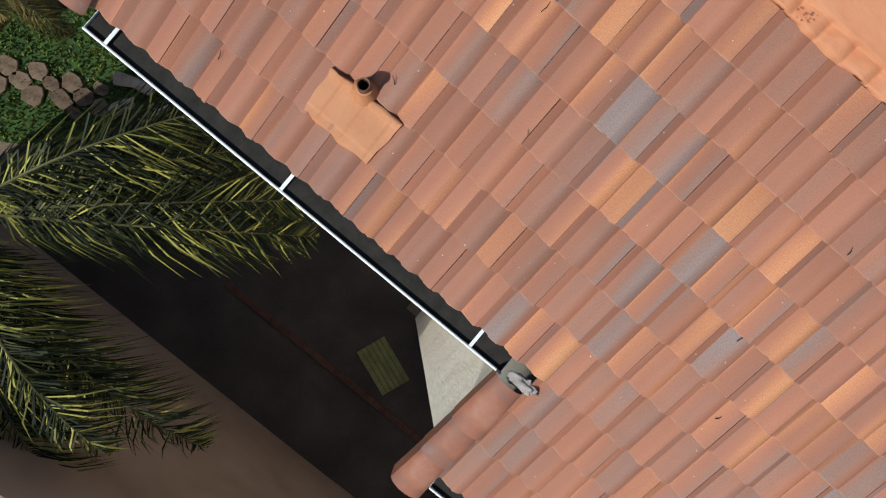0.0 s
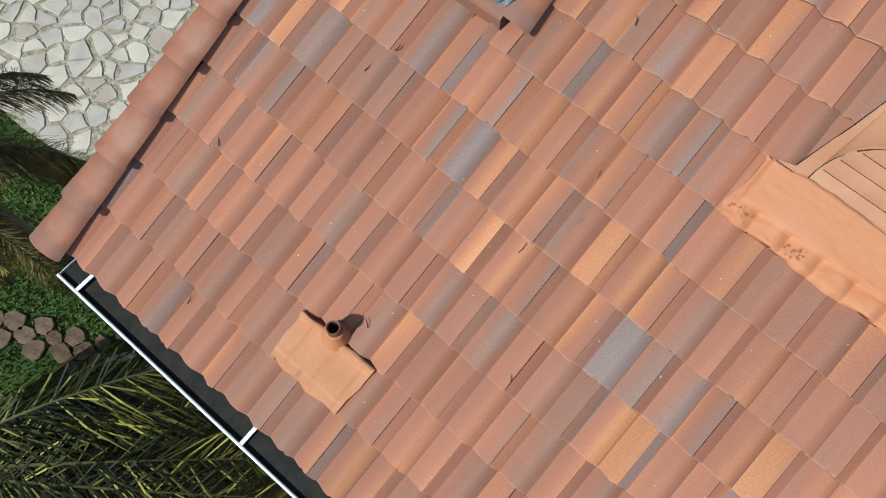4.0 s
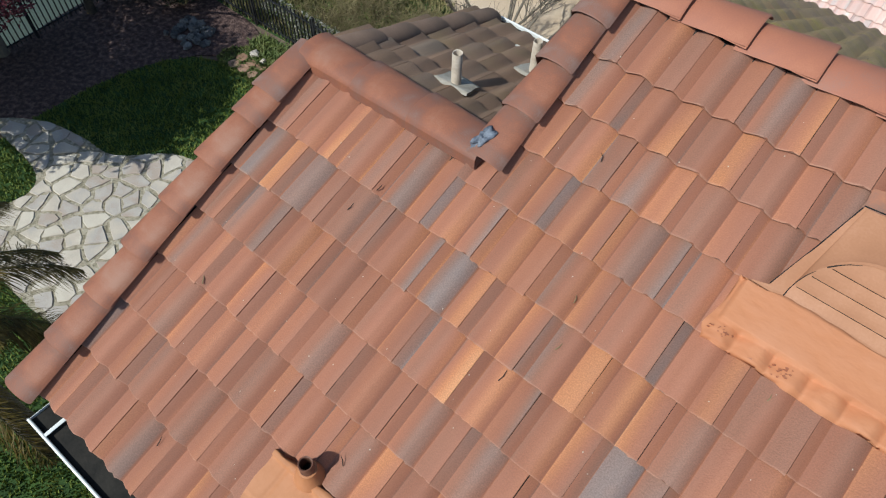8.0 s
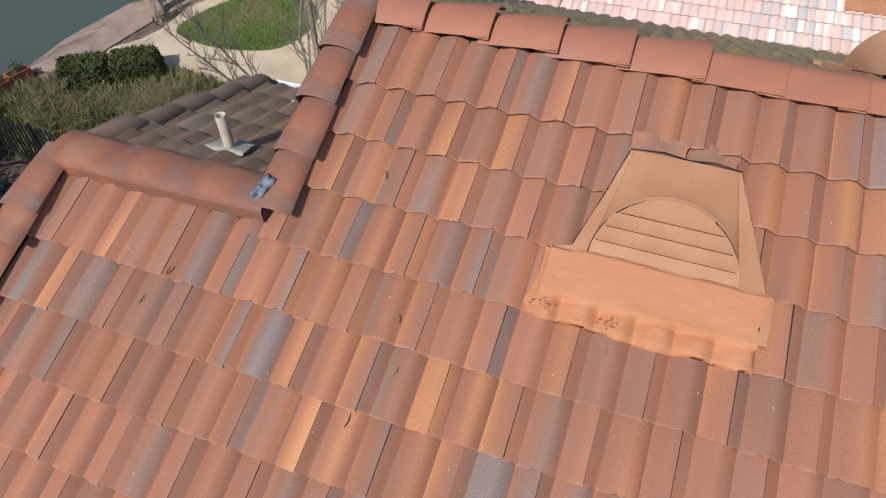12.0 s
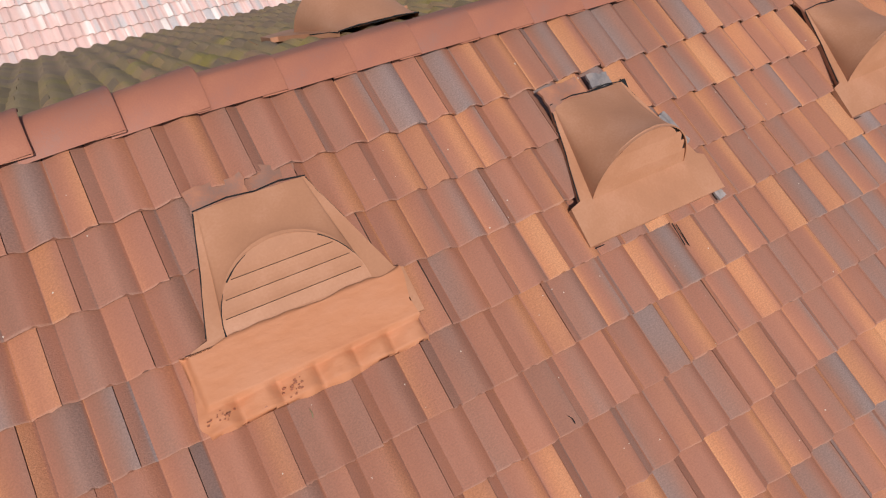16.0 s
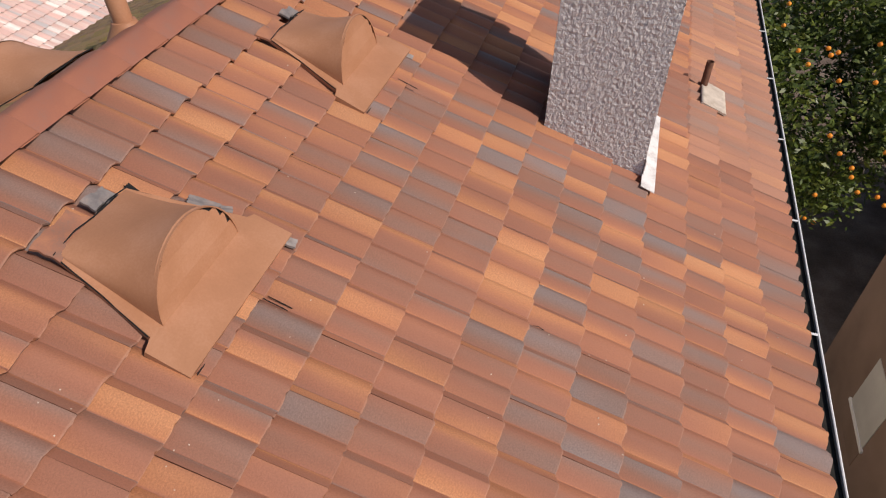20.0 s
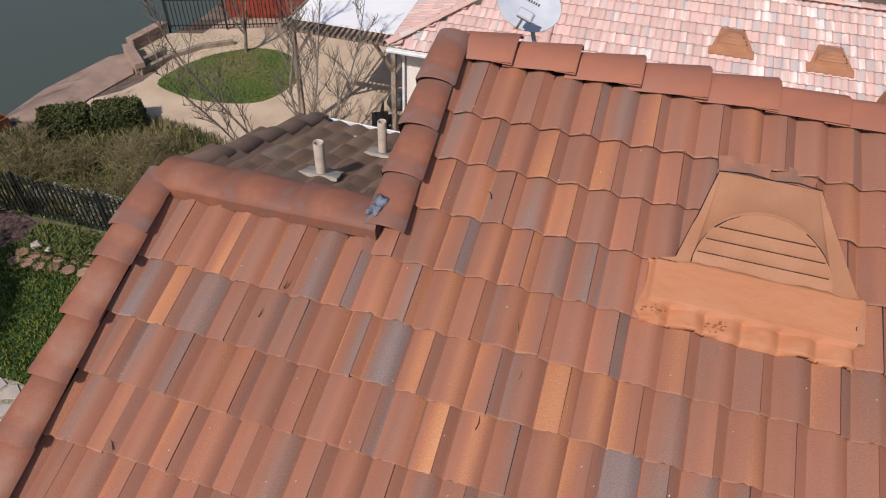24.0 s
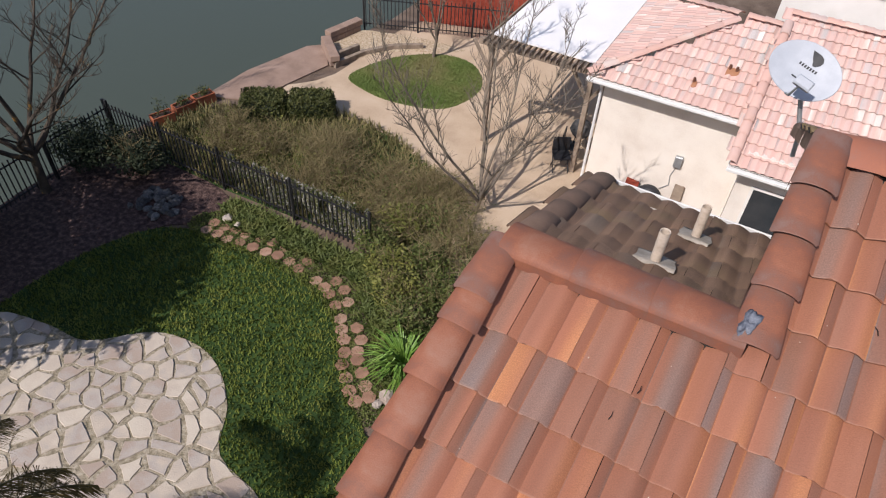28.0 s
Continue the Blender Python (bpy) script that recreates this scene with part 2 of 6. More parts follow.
basic("patch paint", [(0.20, (0.385, 0.140, 0.064)), (0.36, (0.42, 0.166, 0.078)), (0.5, (0.445, 0.182, 0.086)), (0.8, (0.465, 0.205, 0.108))], 3.5, 0.66, 0.9, 16, stretch=(0.8, 1.5, 1), dist=0.014)
basic("plate paint", [(0.25, (0.36, 0.148, 0.064)), (0.5, (0.40, 0.168, 0.074)), (0.8, (0.44, 0.192, 0.092))], 5, 0.62, 0.3, 40, dist=0.005)
basic("mortar", [(0.3, (0.085, 0.095, 0.125)), (0.7, (0.20, 0.215, 0.255))], 24, 0.9, 1.0, 90, dist=0.01)
basic("cut tile", [(0.3, (0.23, 0.125, 0.090)), (0.5, (0.30, 0.132, 0.082)), (0.7, (0.36, 0.155, 0.085))], 12, 0.75, 0.6, 110, rnd=0.3, dist=0.004)
basic("slate grey", [(0.3, (0.150, 0.132, 0.128)), (0.5, (0.205, 0.180, 0.172)), (0.7, (0.27, 0.215, 0.190))], 16, 0.8, 0.6, 90, dist=0.004)
basic("sealant", [(0.3, (0.21, 0.18, 0.165)), (0.7, (0.33, 0.29, 0.27))], 14, 0.9, 0.4, 60, dist=0.004)
basic("stain red", [(0.3, (0.24, 0.085, 0.05)), (0.7, (0.36, 0.14, 0.075))], 30, 0.8, 0.3, 90)
basic("white metal", [(0.3, (0.66, 0.66, 0.66)), (0.7, (0.82, 0.82, 0.80))], 6, 0.45, 0.05)
basic("chalky metal", [(0.25, (0.42, 0.38, 0.36)), (0.5, (0.66, 0.63, 0.61)), (0.8, (0.80, 0.78, 0.77))], 9, 0.7, 0.3, 70)
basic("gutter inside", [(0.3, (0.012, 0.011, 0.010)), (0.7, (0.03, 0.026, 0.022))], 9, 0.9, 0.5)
basic("pipe dark", [(0.3, (0.10, 0.045, 0.03)), (0.7, (0.20, 0.09, 0.055))], 12, 0.6, 0.2)
basic("pipe pale", [(0.3, (0.42, 0.34, 0.27)), (0.7, (0.60, 0.51, 0.42))], 12, 0.7, 0.2)
# near black: the shade inside pipes, gaps and louvre slots as a colour
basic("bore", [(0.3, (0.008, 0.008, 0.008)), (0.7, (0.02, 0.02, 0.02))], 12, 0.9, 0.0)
basic("chimney stucco", [(0.25, (0.52, 0.475, 0.465)), (0.5, (0.62, 0.575, 0.56)), (0.8, (0.69, 0.645, 0.63))], 30, 0.95, 1.0, 75, dist=0.026)
basic("cream stucco", [(0.25, (0.66, 0.58, 0.48)), (0.5, (0.76, 0.68, 0.57)), (0.8, (0.80, 0.73, 0.62))], 2.5, 0.95, 0.9, 45, dist=0.02)
basic("pale stucco", [(0.25, (0.68, 0.61, 0.54)), (0.5, (0.77, 0.71, 0.64)), (0.8, (0.81, 0.76, 0.69))], 1.6, 0.95, 0.9, 45, dist=0.02)
basic("brown stucco", [(0.25, (0.19, 0.122, 0.090)), (0.5, (0.235, 0.157, 0.116)), (0.8, (0.28, 0.192, 0.148))], 1.2, 0.95, 0.5, 60, dist=0.01)
basic("white wall", [(0.25, (0.70, 0.68, 0.64)), (0.7, (0.82, 0.80, 0.77))], 1.5, 0.9, 0.3, 60)
basic("white sheet", [(0.25, (0.78, 0.77, 0.77)), (0.7, (0.86, 0.85, 0.85))], 1.0, 0.6, 0.1, 20)
basic("weathered timber", [(0.25, (0.16, 0.12, 0.09)), (0.5, (0.27, 0.21, 0.16)), (0.8, (0.36, 0.29, 0.23))], 5, 0.9, 0.4, 50)
basic("soil", [(0.3, (0.085, 0.060, 0.045)), (0.5, (0.14, 0.10, 0.075)), (0.7, (0.20, 0.15, 0.115))], 1.3, 0.95, 0.9, 26, dist=0.04)
basic("mulch", [(0.3, (0.030, 0.017, 0.016)), (0.5, (0.070, 0.042, 0.038)), (0.7, (0.155, 0.100, 0.085))], 9, 0.95, 1.0, 30, dist=0.05)
basic("tan dirt", [(0.25, (0.40, 0.295, 0.205)), (0.5, (0.50, 0.38, 0.27)), (0.8, (0.57, 0.45, 0.335))], 1.1, 0.95, 0.5, 30, dist=0.02)
basic("ramp concrete", [(0.25, (0.22, 0.15, 0.115)), (0.5, (0.29, 0.20, 0.155)), (0.8, (0.35, 0.25, 0.20))], 2.0, 0.9, 0.4, 40)
basic("flagstone", [(0.2, (0.37, 0.295, 0.245)), (0.4, (0.40, 0.355, 0.320)), (0.6, (0.475, 0.405, 0.335)), (0.85, (0.54, 0.475, 0.395))], 3.0, 0.9, 0.9, 40, rnd=0.6, dist=0.015)
basic("gravel joint", [(0.3, (0.17, 0.145, 0.095)), (0.5, (0.31, 0.265, 0.195)), (0.7, (0.43, 0.38, 0.30))], 14, 0.95, 1.0, 50, dist=0.03)
basic("pale gravel", [(0.3, (0.30, 0.22, 0.14)), (0.5, (0.48, 0.37, 0.25)), (0.7, (0.62, 0.52, 0.40))], 16, 0.95, 1.0, 45, dist=0.04)
basic("paver", [(0.25, (0.23, 0.130, 0.088)), (0.5, (0.32, 0.185, 0.125)), (0.8, (0.38, 0.25, 0.18))], 5, 0.9, 0.5, 60, rnd=0.5)
basic("lawn soil", [(0.3, (0.022, 0.045, 0.012)), (0.7, (0.045, 0.085, 0.02))], 3, 0.95, 0.8, 60, dist=0.03)
basic("grass blade", [(0.25, (0.075, 0.105, 0.016)), (0.5, (0.130, 0.165, 0.028)), (0.8, (0.215, 0.225, 0.055))], 1.6, 0.75, 0.0, 30)
basic("oval blade", [(0.3, (0.085, 0.135, 0.03)), (0.5, (0.13, 0.165, 0.045)), (0.7, (0.19, 0.175, 0.075))], 0.5, 0.8, 0.0, 30)
basic("dry grass", [(0.25, (0.12, 0.115, 0.045)), (0.5, (0.21, 0.185, 0.08)), (0.8, (0.30, 0.25, 0.12))], 1.6, 0.8, 0.0, 30)
basic("hedge leaf", [(0.25, (0.035, 0.045, 0.012)), (0.5, (0.065, 0.075, 0.020)), (0.8, (0.125, 0.120, 0.040))], 6, 0.6, 0.0, 30)
basic("dark leaf", [(0.25, (0.010, 0.016, 0.009)), (0.5, (0.02, 0.03, 0.014)), (0.8, (0.04, 0.05, 0.022))], 6, 0.7, 0.0, 30)
basic("yellow leaf", [(0.25, (0.07, 0.09, 0.02)), (0.5, (0.14, 0.15, 0.035)), (0.8, (0.22, 0.21, 0.05))], 4, 0.7, 0.0, 30)
basic("red leaf", [(0.25, (0.05, 0.012, 0.018)), (0.5, (0.11, 0.022, 0.032)), (0.8, (0.17, 0.04, 0.05))], 5, 0.6, 0.0, 30)
basic("ivy leaf", [(0.25, (0.045, 0.068, 0.016)), (0.5, (0.09, 0.115, 0.028)), (0.8, (0.155, 0.16, 0.048))], 4, 0.65, 0.0, 30)
basic("pale flower", [(0.3, (0.20, 0.19, 0.165)), (0.7, (0.42, 0.40, 0.36))], 9, 0.8, 0.0)
# the brightest stop paints in a yellowish sunlit highlight
basic("citrus leaf", [(0.25, (0.024, 0.042, 0.006)), (0.5, (0.068, 0.098, 0.014)), (0.8, (0.21, 0.22, 0.036))], 4, 0.45, 0.0, 20, spec=0.4)
basic("orange fruit", [(0.3, (0.75, 0.22, 0.02)), (0.7, (0.88, 0.32, 0.03))], 9, 0.5, 0.1)
# leaf colours run from deep shade to sunlit glint, put in as paint
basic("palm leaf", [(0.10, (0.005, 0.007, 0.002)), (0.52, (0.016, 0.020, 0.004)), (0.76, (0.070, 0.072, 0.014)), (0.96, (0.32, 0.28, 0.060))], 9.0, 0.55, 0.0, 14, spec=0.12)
# a random pick per leaflet spreads the painted glints
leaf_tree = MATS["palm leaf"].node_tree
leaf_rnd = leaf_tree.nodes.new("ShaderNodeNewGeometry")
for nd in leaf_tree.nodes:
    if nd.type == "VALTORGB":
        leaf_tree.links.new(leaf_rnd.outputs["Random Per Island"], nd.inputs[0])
basic("dry palm leaf", [(0.25, (0.030, 0.024, 0.007)), (0.5, (0.085, 0.062, 0.016)), (0.8, (0.24, 0.17, 0.045))], 3.5, 0.55, 0.0, 14, spec=0.2)
basic("palm stalk", [(0.3, (0.045, 0.042, 0.014)), (0.7, (0.095, 0.085, 0.028))], 4, 0.6, 0.1)
basic("palm trunk", [(0.3, (0.10, 0.08, 0.06)), (0.7, (0.20, 0.165, 0.13))], 9, 0.95, 0.8, 30, dist=0.03)
basic("strap leaf", [(0.25, (0.06, 0.13, 0.02)), (0.5, (0.12, 0.22, 0.035)), (0.8, (0.22, 0.31, 0.06))], 4, 0.45, 0.0, 20)
basic("grey bark", [(0.25, (0.10, 0.08, 0.065)), (0.5, (0.18, 0.15, 0.12)), (0.8, (0.26, 0.21, 0.15))], 5, 0.95, 0.5, 30, dist=0.01)
basic("lichen bark", [(0.25, (0.030, 0.025, 0.021)), (0.5, (0.062, 0.050, 0.040)), (0.64, (0.10, 0.078, 0.055)), (0.74, (0.36, 0.19, 0.045))], 2.6, 0.95, 0.5, 30, dist=0.01)
basic("twig", [(0.25, (0.12, 0.095, 0.050)), (0.5, (0.22, 0.178, 0.092)), (0.8, (0.34, 0.28, 0.15))], 3, 0.95, 0.0, 30)
basic("dark fence", [(0.3, (0.012, 0.012, 0.013)), (0.7, (0.03, 0.03, 0.032))], 9, 0.5, 0.1)
basic("step stone", [(0.25, (0.070, 0.045, 0.029)), (0.5, (0.120, 0.080, 0.053)), (0.8, (0.18, 0.125, 0.088))], 6, 0.95, 0.8, 30, rnd=0.35, dist=0.02)
basic("rock", [(0.25, (0.055, 0.055, 0.058)), (0.5, (0.11, 0.108, 0.108)), (0.8, (0.20, 0.195, 0.19))], 5, 0.9, 0.6, 30, rnd=0.5, dist=0.02)
basic("planter box", [(0.3, (0.30, 0.085, 0.04)), (0.7, (0.42, 0.14, 0.07))], 5, 0.8, 0.2)
basic("dish grey", [(0.3, (0.40, 0.43, 0.48)), (0.7, (0.47, 0.50, 0.55))], 5, 0.5, 0.05)
basic("ink", [(0.3, (0.015, 0.017, 0.02)), (0.7, (0.03, 0.03, 0.035))], 5, 0.5, 0.0)
basic("galvanised", [(0.3, (0.32, 0.34, 0.36)), (0.7, (0.48, 0.50, 0.52))], 8, 0.4, 0.05, metal=0.6)
basic("red boards", [(0.3, (0.20, 0.035, 0.02)), (0.7, (0.32, 0.06, 0.035))], 5, 0.8, 0.2)
basic("window glass", [(0.3, (0.03, 0.035, 0.04)), (0.7, (0.05, 0.055, 0.06))], 2, 0.08, 0.0, spec=0.6)
basic("blind", [(0.3, (0.46, 0.43, 0.39)), (0.7, (0.55, 0.52, 0.47))], 2, 0.7, 0.0)
# slab and brick colours are lowered for the shade between the houses
basic("slab with shade", [(0.25, (0.026, 0.020, 0.018)), (0.5, (0.045, 0.035, 0.030)), (0.8, (0.070, 0.055, 0.046))], 1.2, 0.9, 0.4, 30)
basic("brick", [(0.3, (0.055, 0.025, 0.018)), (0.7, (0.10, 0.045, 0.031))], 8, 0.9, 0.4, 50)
basic("lit patch lime", [(0.3, (0.11, 0.11, 0.035)), (0.7, (0.19, 0.185, 0.07))], 5, 0.7, 0.1, 40)
basic("log", [(0.25, (0.16, 0.11, 0.08)), (0.5, (0.33, 0.25, 0.19)), (0.8, (0.45, 0.36, 0.28))], 5, 0.9, 0.5, 40)

wm = bpy.data.materials.new("lake water")
wm.use_nodes = True
wp = wm.node_tree.nodes["Principled BSDF"]
wp.inputs["Base Color"].default_value = (0.062, 0.076, 0.058, 1)
wp.inputs["Roughness"].default_value = 0.22
wp.inputs["Specular IOR Level"].default_value = 0.32
wt = wm.node_tree.nodes.new("ShaderNodeTexNoise")
wt.inputs["Scale"].default_value, wt.inputs["Detail"].default_value = 2.2, 4
wc = wm.node_tree.nodes.new("ShaderNodeTexCoord")
wm.node_tree.links.new(wc.outputs["Object"], wt.inputs["Vector"])
wb = wm.node_tree.nodes.new("ShaderNodeBump")
wb.inputs["Strength"].default_value, wb.inputs["Distance"].default_value = 0.25, 0.03
wm.node_tree.links.new(wt.outputs[0], wb.inputs["Height"])
wm.node_tree.links.new(wb.outputs[0], wp.inputs["Normal"])
MATS["lake water"] = wm


# ---------------------------------------------------------------- mesh helpers
class Geo:
    """Collects vertices, faces and flat texture coordinates for one mesh."""

    def __init__(self):
        self.v, self.f, self.uv, self.mi = [], [], {}, []

    def quad(self, a, b, c, d):
        k = len(self.v)
        self.v += [tuple(a), tuple(b), tuple(c), tuple(d)]
        self.f.append((k, k + 1, k + 2, k + 3))

    def poly(self, pts):
        k = len(self.v)
        self.v += [tuple(p) for p in pts]
        self.f.append(tuple(range(k, k + len(pts))))

    def grid(self, rows, closed=False):
        k, w = len(self.v), len(rows[0])
        for r in rows:
            self.v += [tuple(p) for p in r]
        for i in range(len(rows) - 1):
            for j in range(w if closed else w - 1):
                a, b = k + i * w + j, k + i * w + (j + 1) % w
                self.f.append((a, b, b + w, a + w))

    def box(self, x0, y0, z0, x1, y1, z1, bev=0.0, m=None):
        b = min(bev, 0.45 * min(x1 - x0, y1 - y0, z1 - z0))
        k = len(self.v)
        if b <= 0:
            pts = [(x, y, z) for z in (z0, z1) for x, y in ((x0, y0), (x1, y0), (x1, y1), (x0, y1))]
            fs = [(3, 2, 1, 0), (4, 5, 6, 7), (0, 1, 5, 4), (1, 2, 6, 5), (2, 3, 7, 6), (3, 0, 4, 7)]
        else:
            pts, fs, rings = [], [], []
            for z, s in ((z0, b), (z0 + b, 0), (z1 - b, 0), (z1, b)):
                rings.append([(x0 + s + c1, y0 + s + c2, z) for c1, c2 in ()])
                ring = []
                q = b if s == 0 else b * 0.0
                X0, Y0, X1, Y1 = x0 + s, y0 + s, x1 - s, y1 - s
                c = b * 0.6
                ring = [(X0 + c, Y0), (X1 - c, Y0), (X1, Y0 + c), (X1, Y1 - c), (X1 - c, Y1), (X0 + c, Y1), (X0, Y1 - c), (X0, Y0 + c)]
                pts += [(x, y, z) for x, y in ring]
            for i in range(3):
                for j in range(8):
                    a, d = i * 8 + j, i * 8 + (j + 1) % 8
                    fs.append((a, d, d + 8, a + 8))
            fs += [tuple(range(7, -1, -1)), tuple(range(24, 32))]
        self.v += [tuple(m @ Vector(p)) if m else p for p in pts]
        self.f += [tuple(k + i for i in f) for f in fs]

    def tube(self, pts, radii, sides=6, cap=True, flat=1.0):
        rows = []
        pts = [Vector(p) for p in pts]
        ref = Vector((0.31, 0.12, 0.94))
        for i, p in enumerate(pts):
            d = (pts[min(i + 1, len(pts) - 1)] - pts[max(i - 1, 0)]).normalized()
            if abs(d.dot(ref)) > 0.97:
                ref = Vector((0.9, 0.4, 0.1))
            a = d.cross(ref).normalized()
            b = d.cross(a)
            r = radii[i] if hasattr(radii, "__len__") else radii
            rows.append([p + (a * math.cos(6.2832 * s / sides) + b * math.sin(6.2832 * s / sides) * flat) * r for s in range(sides)])
        k = len(self.v)
        self.grid(rows, True)
        if cap:
            n = len(self.v)
            self.f += [tuple(range(k + sides - 1, k - 1, -1)), tuple(range(n - sides, n))]

    def lathe(self, prof, sides=16, at=(0, 0, 0)):
        rows = [[(at[0] + r * math.cos(6.2832 * s / sides), at[1] + r * math.sin(6.2832 * s / sides), at[2] + z) for s in range(sides)] for r, z in prof]
        self.grid(rows, True)

    def lump(self, at, r, seed, squash=(1, 1, 1), rings=5, sides=8, rough=0.25):
        rows = []
        for i in range(rings + 1):
            th = math.pi * i / rings
            ring = []
            for s in range(sides):
                ph = 6.2832 * s / sides
                d = Vector((math.sin(th) * math.cos(ph), math.sin(th) * math.sin(ph), math.cos(th)))
                q = r * (1 + rough * noise.noise(d * 1.7 + Vector((seed * 3.1, seed * 1.7, seed))))
                ring.append((at[0] + d.x * q * squash[0], at[1] + d.y * q * squash[1], at[2] + d.z * q * squash[2]))
            rows.append(ring)
        self.grid(rows, True)

    def mesh(self, name, material, smooth=False, uv=None):
        me = bpy.data.meshes.new(name)
        me.from_pydata(self.v, [], self.f)
        if uv:
            lay = me.uv_layers.new(name="UVMap")
            co = np.array(self.v)[[lp.vertex_index for lp in me.loops]]
            lay.data.foreach_set("uv", np.ascontiguousarray(co[:, :2] if uv is True else co[:, list(uv)]).astype(np.float32).ravel())
        if smooth:
            me.polygons.foreach_set("use_smooth", [True] * len(me.polygons))
            if smooth is not True:
                me.set_sharp_from_angle(angle=radians(smooth))
        me.materials.append(MATS[material])
        me.update()
        return me


def part(name, geo, material, parent=None, label="", m=None, smooth=False, uv=None):
    """Links geo (a Geo or a mesh) as one mesh object under parent."""
    me = geo if isinstance(geo, bpy.types.Mesh) else geo.mesh(name, material, smooth, uv)
    ob = new(name, me)
    if parent:
        ob.parent = parent
    if m is not None:
        ob.matrix_basis = m
    if label:
        ob["label"] = label
    return ob


def thing(name, label, category, m=None, group="", kind=""):
    """An empty at a thing's base that carries its parts."""
    ob = new(name)
    ob.empty_display_size = 0.1
    if m is not None:
        ob.matrix_basis = m
    return tagged(ob, label, category, group, kind)


def lone(name, geo, material, label, category, group="", kind="", m=None, smooth=False, uv=None):
    return tagged(part(name, geo, material, None, "", m, smooth, uv), label, category, group, kind)


# ---------------------------------------------------------------- roof geometry
TW, TE = 0.328, 0.317                # a tile's cover width and exposure
PH, Y0 = 0.008, 0.045                # where the joints and the first course begin
Y1, Y2 = 2.46, 3.72                  # the low and the high ridge, up the slope
CB, SB = math.cos(radians(22)), math.sin(radians(22))
BACK1 = pose(0, Y1 * CB, H + Y1 * SB, 0, 0, 180) @ pose(0, 0, 0, 22, 0, 0)
BACK2 = pose(0, Y2 * CB, H + Y2 * SB, 0, 0, 180) @ pose(0, 0, 0, 27.7, 0, 0)


def wave(u, h=0.042):
    """The double roll of a tile over its width."""
    f = (((u - 0.052) / 0.165) % 1.0) ** 1.28
    return h * (0.68 * (1 - (2 * f - 1) ** 2) + 0.32 * (0.5 - 0.5 * math.cos(2 * math.pi * f)) ** 0.8)


def tile_geo(width=TW, length=0.385, geo=None, at=None, n=7, thick=0.015, h=0.040, lip=0.030, worn=None):
    """One roof tile: rolled top, butt edge and two sides; its butt lies on y = 0, its top slopes back under the next course."""
    g = geo or Geo()
    cols = n * max(1, round(width / 0.165))
    us = [0.0013 + (width - 0.0026) * i / cols for i in range(cols + 1)]
    top0 = [Vector((u, 0.0, wave(u, h) + lip)) for u in us]
    top1 = [Vector((u, length, wave(u, h) + lip * (1 - length / TE))) for u in us]
    ed = [Vector((u, -0.0025, p.z - 0.004)) for u, p in zip(us, top0)]
    if worn:
        for p, q in zip(top0, ed):
            d = worn.gauss(0, 0.0016) + (worn.uniform(0.004, 0.009) if worn.random() < 0.05 else 0.0)
            p.y, q.y, p.z = p.y + d, q.y + d, p.z - abs(d) * 0.25
    bot = [Vector((u, 0.0, p.z - thick)) for u, p in zip(us, top0)]
    rows = [bot, ed, [p + Vector((0, 0.004, 0)) for p in top0], top1]
    if at:
        rows = [[at @ p for p in r] for r in rows]
    g.grid(rows)
    s = [rows[0][0], rows[2][0], rows[3][0]]
    e = [rows[0][-1], rows[2][-1], rows[3][-1]]
    dn = Vector((0, 0, -thick)) if not at else at.to_3x3() @ Vector((0, 0, -thick))
    g.quad(s[2] + dn, s[2], s[1], s[0])
    g.quad(e[0], e[1], e[2], e[2] + dn)
    return g


def with_lap(g, width, length, material, h, lip=0.030):
    """Adds the recessed side lap under the neighbouring tile's edge; its dirt is dark enough to stand for the joint's
    shade.
    """
    k = len(g.f)
    u = wave(0.0, h) - 0.012
    g.grid([[(width - 0.006, y, u + lip * (1 - y / TE) - 0.001), (width + 0.012, y, u + lip * (1 - y / TE) - 0.001)] for y in (0.008, length - 0.02)])
    me = g.mesh("tile", material, 40, True)
    me.materials.append(MATS["joint dirt and shade"])
    for q in range(k, len(g.f)):
        me.polygons[q].material_index = 1
    return me


def tile_meshes(material, length=0.385, h=0.040):
    return {w: [with_lap(tile_geo(w, length, h=h, n=9, worn=random.Random(k + 1)), w, length, material, h) for k in range(6)] for w in (TW, TW / 2)}


FULL = tile_meshes("roof tile", 0.40)
MFULL = tile_meshes("mossy tile", h=0.024)
OFULL = tile_meshes("olive tile")
rt = random.Random(5)


def lay_row(parent, meshes, y, x0, x1, shift, jig=1.0):
    """Lays one course of tiles from x0 to x1; odd courses are shifted by half a tile, with a half tile at the end."""
    x = math.floor((x0 - shift) / TW + 1e-6) * TW + shift
    while x < x1 - 0.05:
        w = TW
        xs = x
        if x < x0 - 0.02:
            xs, w = x + TW / 2, TW / 2
        if xs >= x0 - 0.05:
            m = pose(xs + rt.uniform(-0.0012, 0.0012) * jig, y + rt.uniform(-0.006, 0.006) * jig, rt.uniform(0.0, 0.002) * jig, rt.uniform(-0.25, 0.25) * jig, 0, rt.uniform(-0.3, 0.3) * jig)
            part("tile", rt.choice(meshes[w]), "", parent, "", m)
        x += TW


# decks: solid boards under the tiles
roof_front = lone("roof_front", Geo(), "underlay", "sloping roof covered in blended terracotta and grey concrete tiles", "roof", "", "structure", ROOF)
dg = Geo()
dg.box(0.0, 0.04, -0.12, 3.30, 2.40, -0.004)
dg.box(3.30, -0.93, -0.12, 14.0, 2.40, -0.004)
dg.box(1.33, 2.40, -0.12, 14.0, 3.62, -0.004)
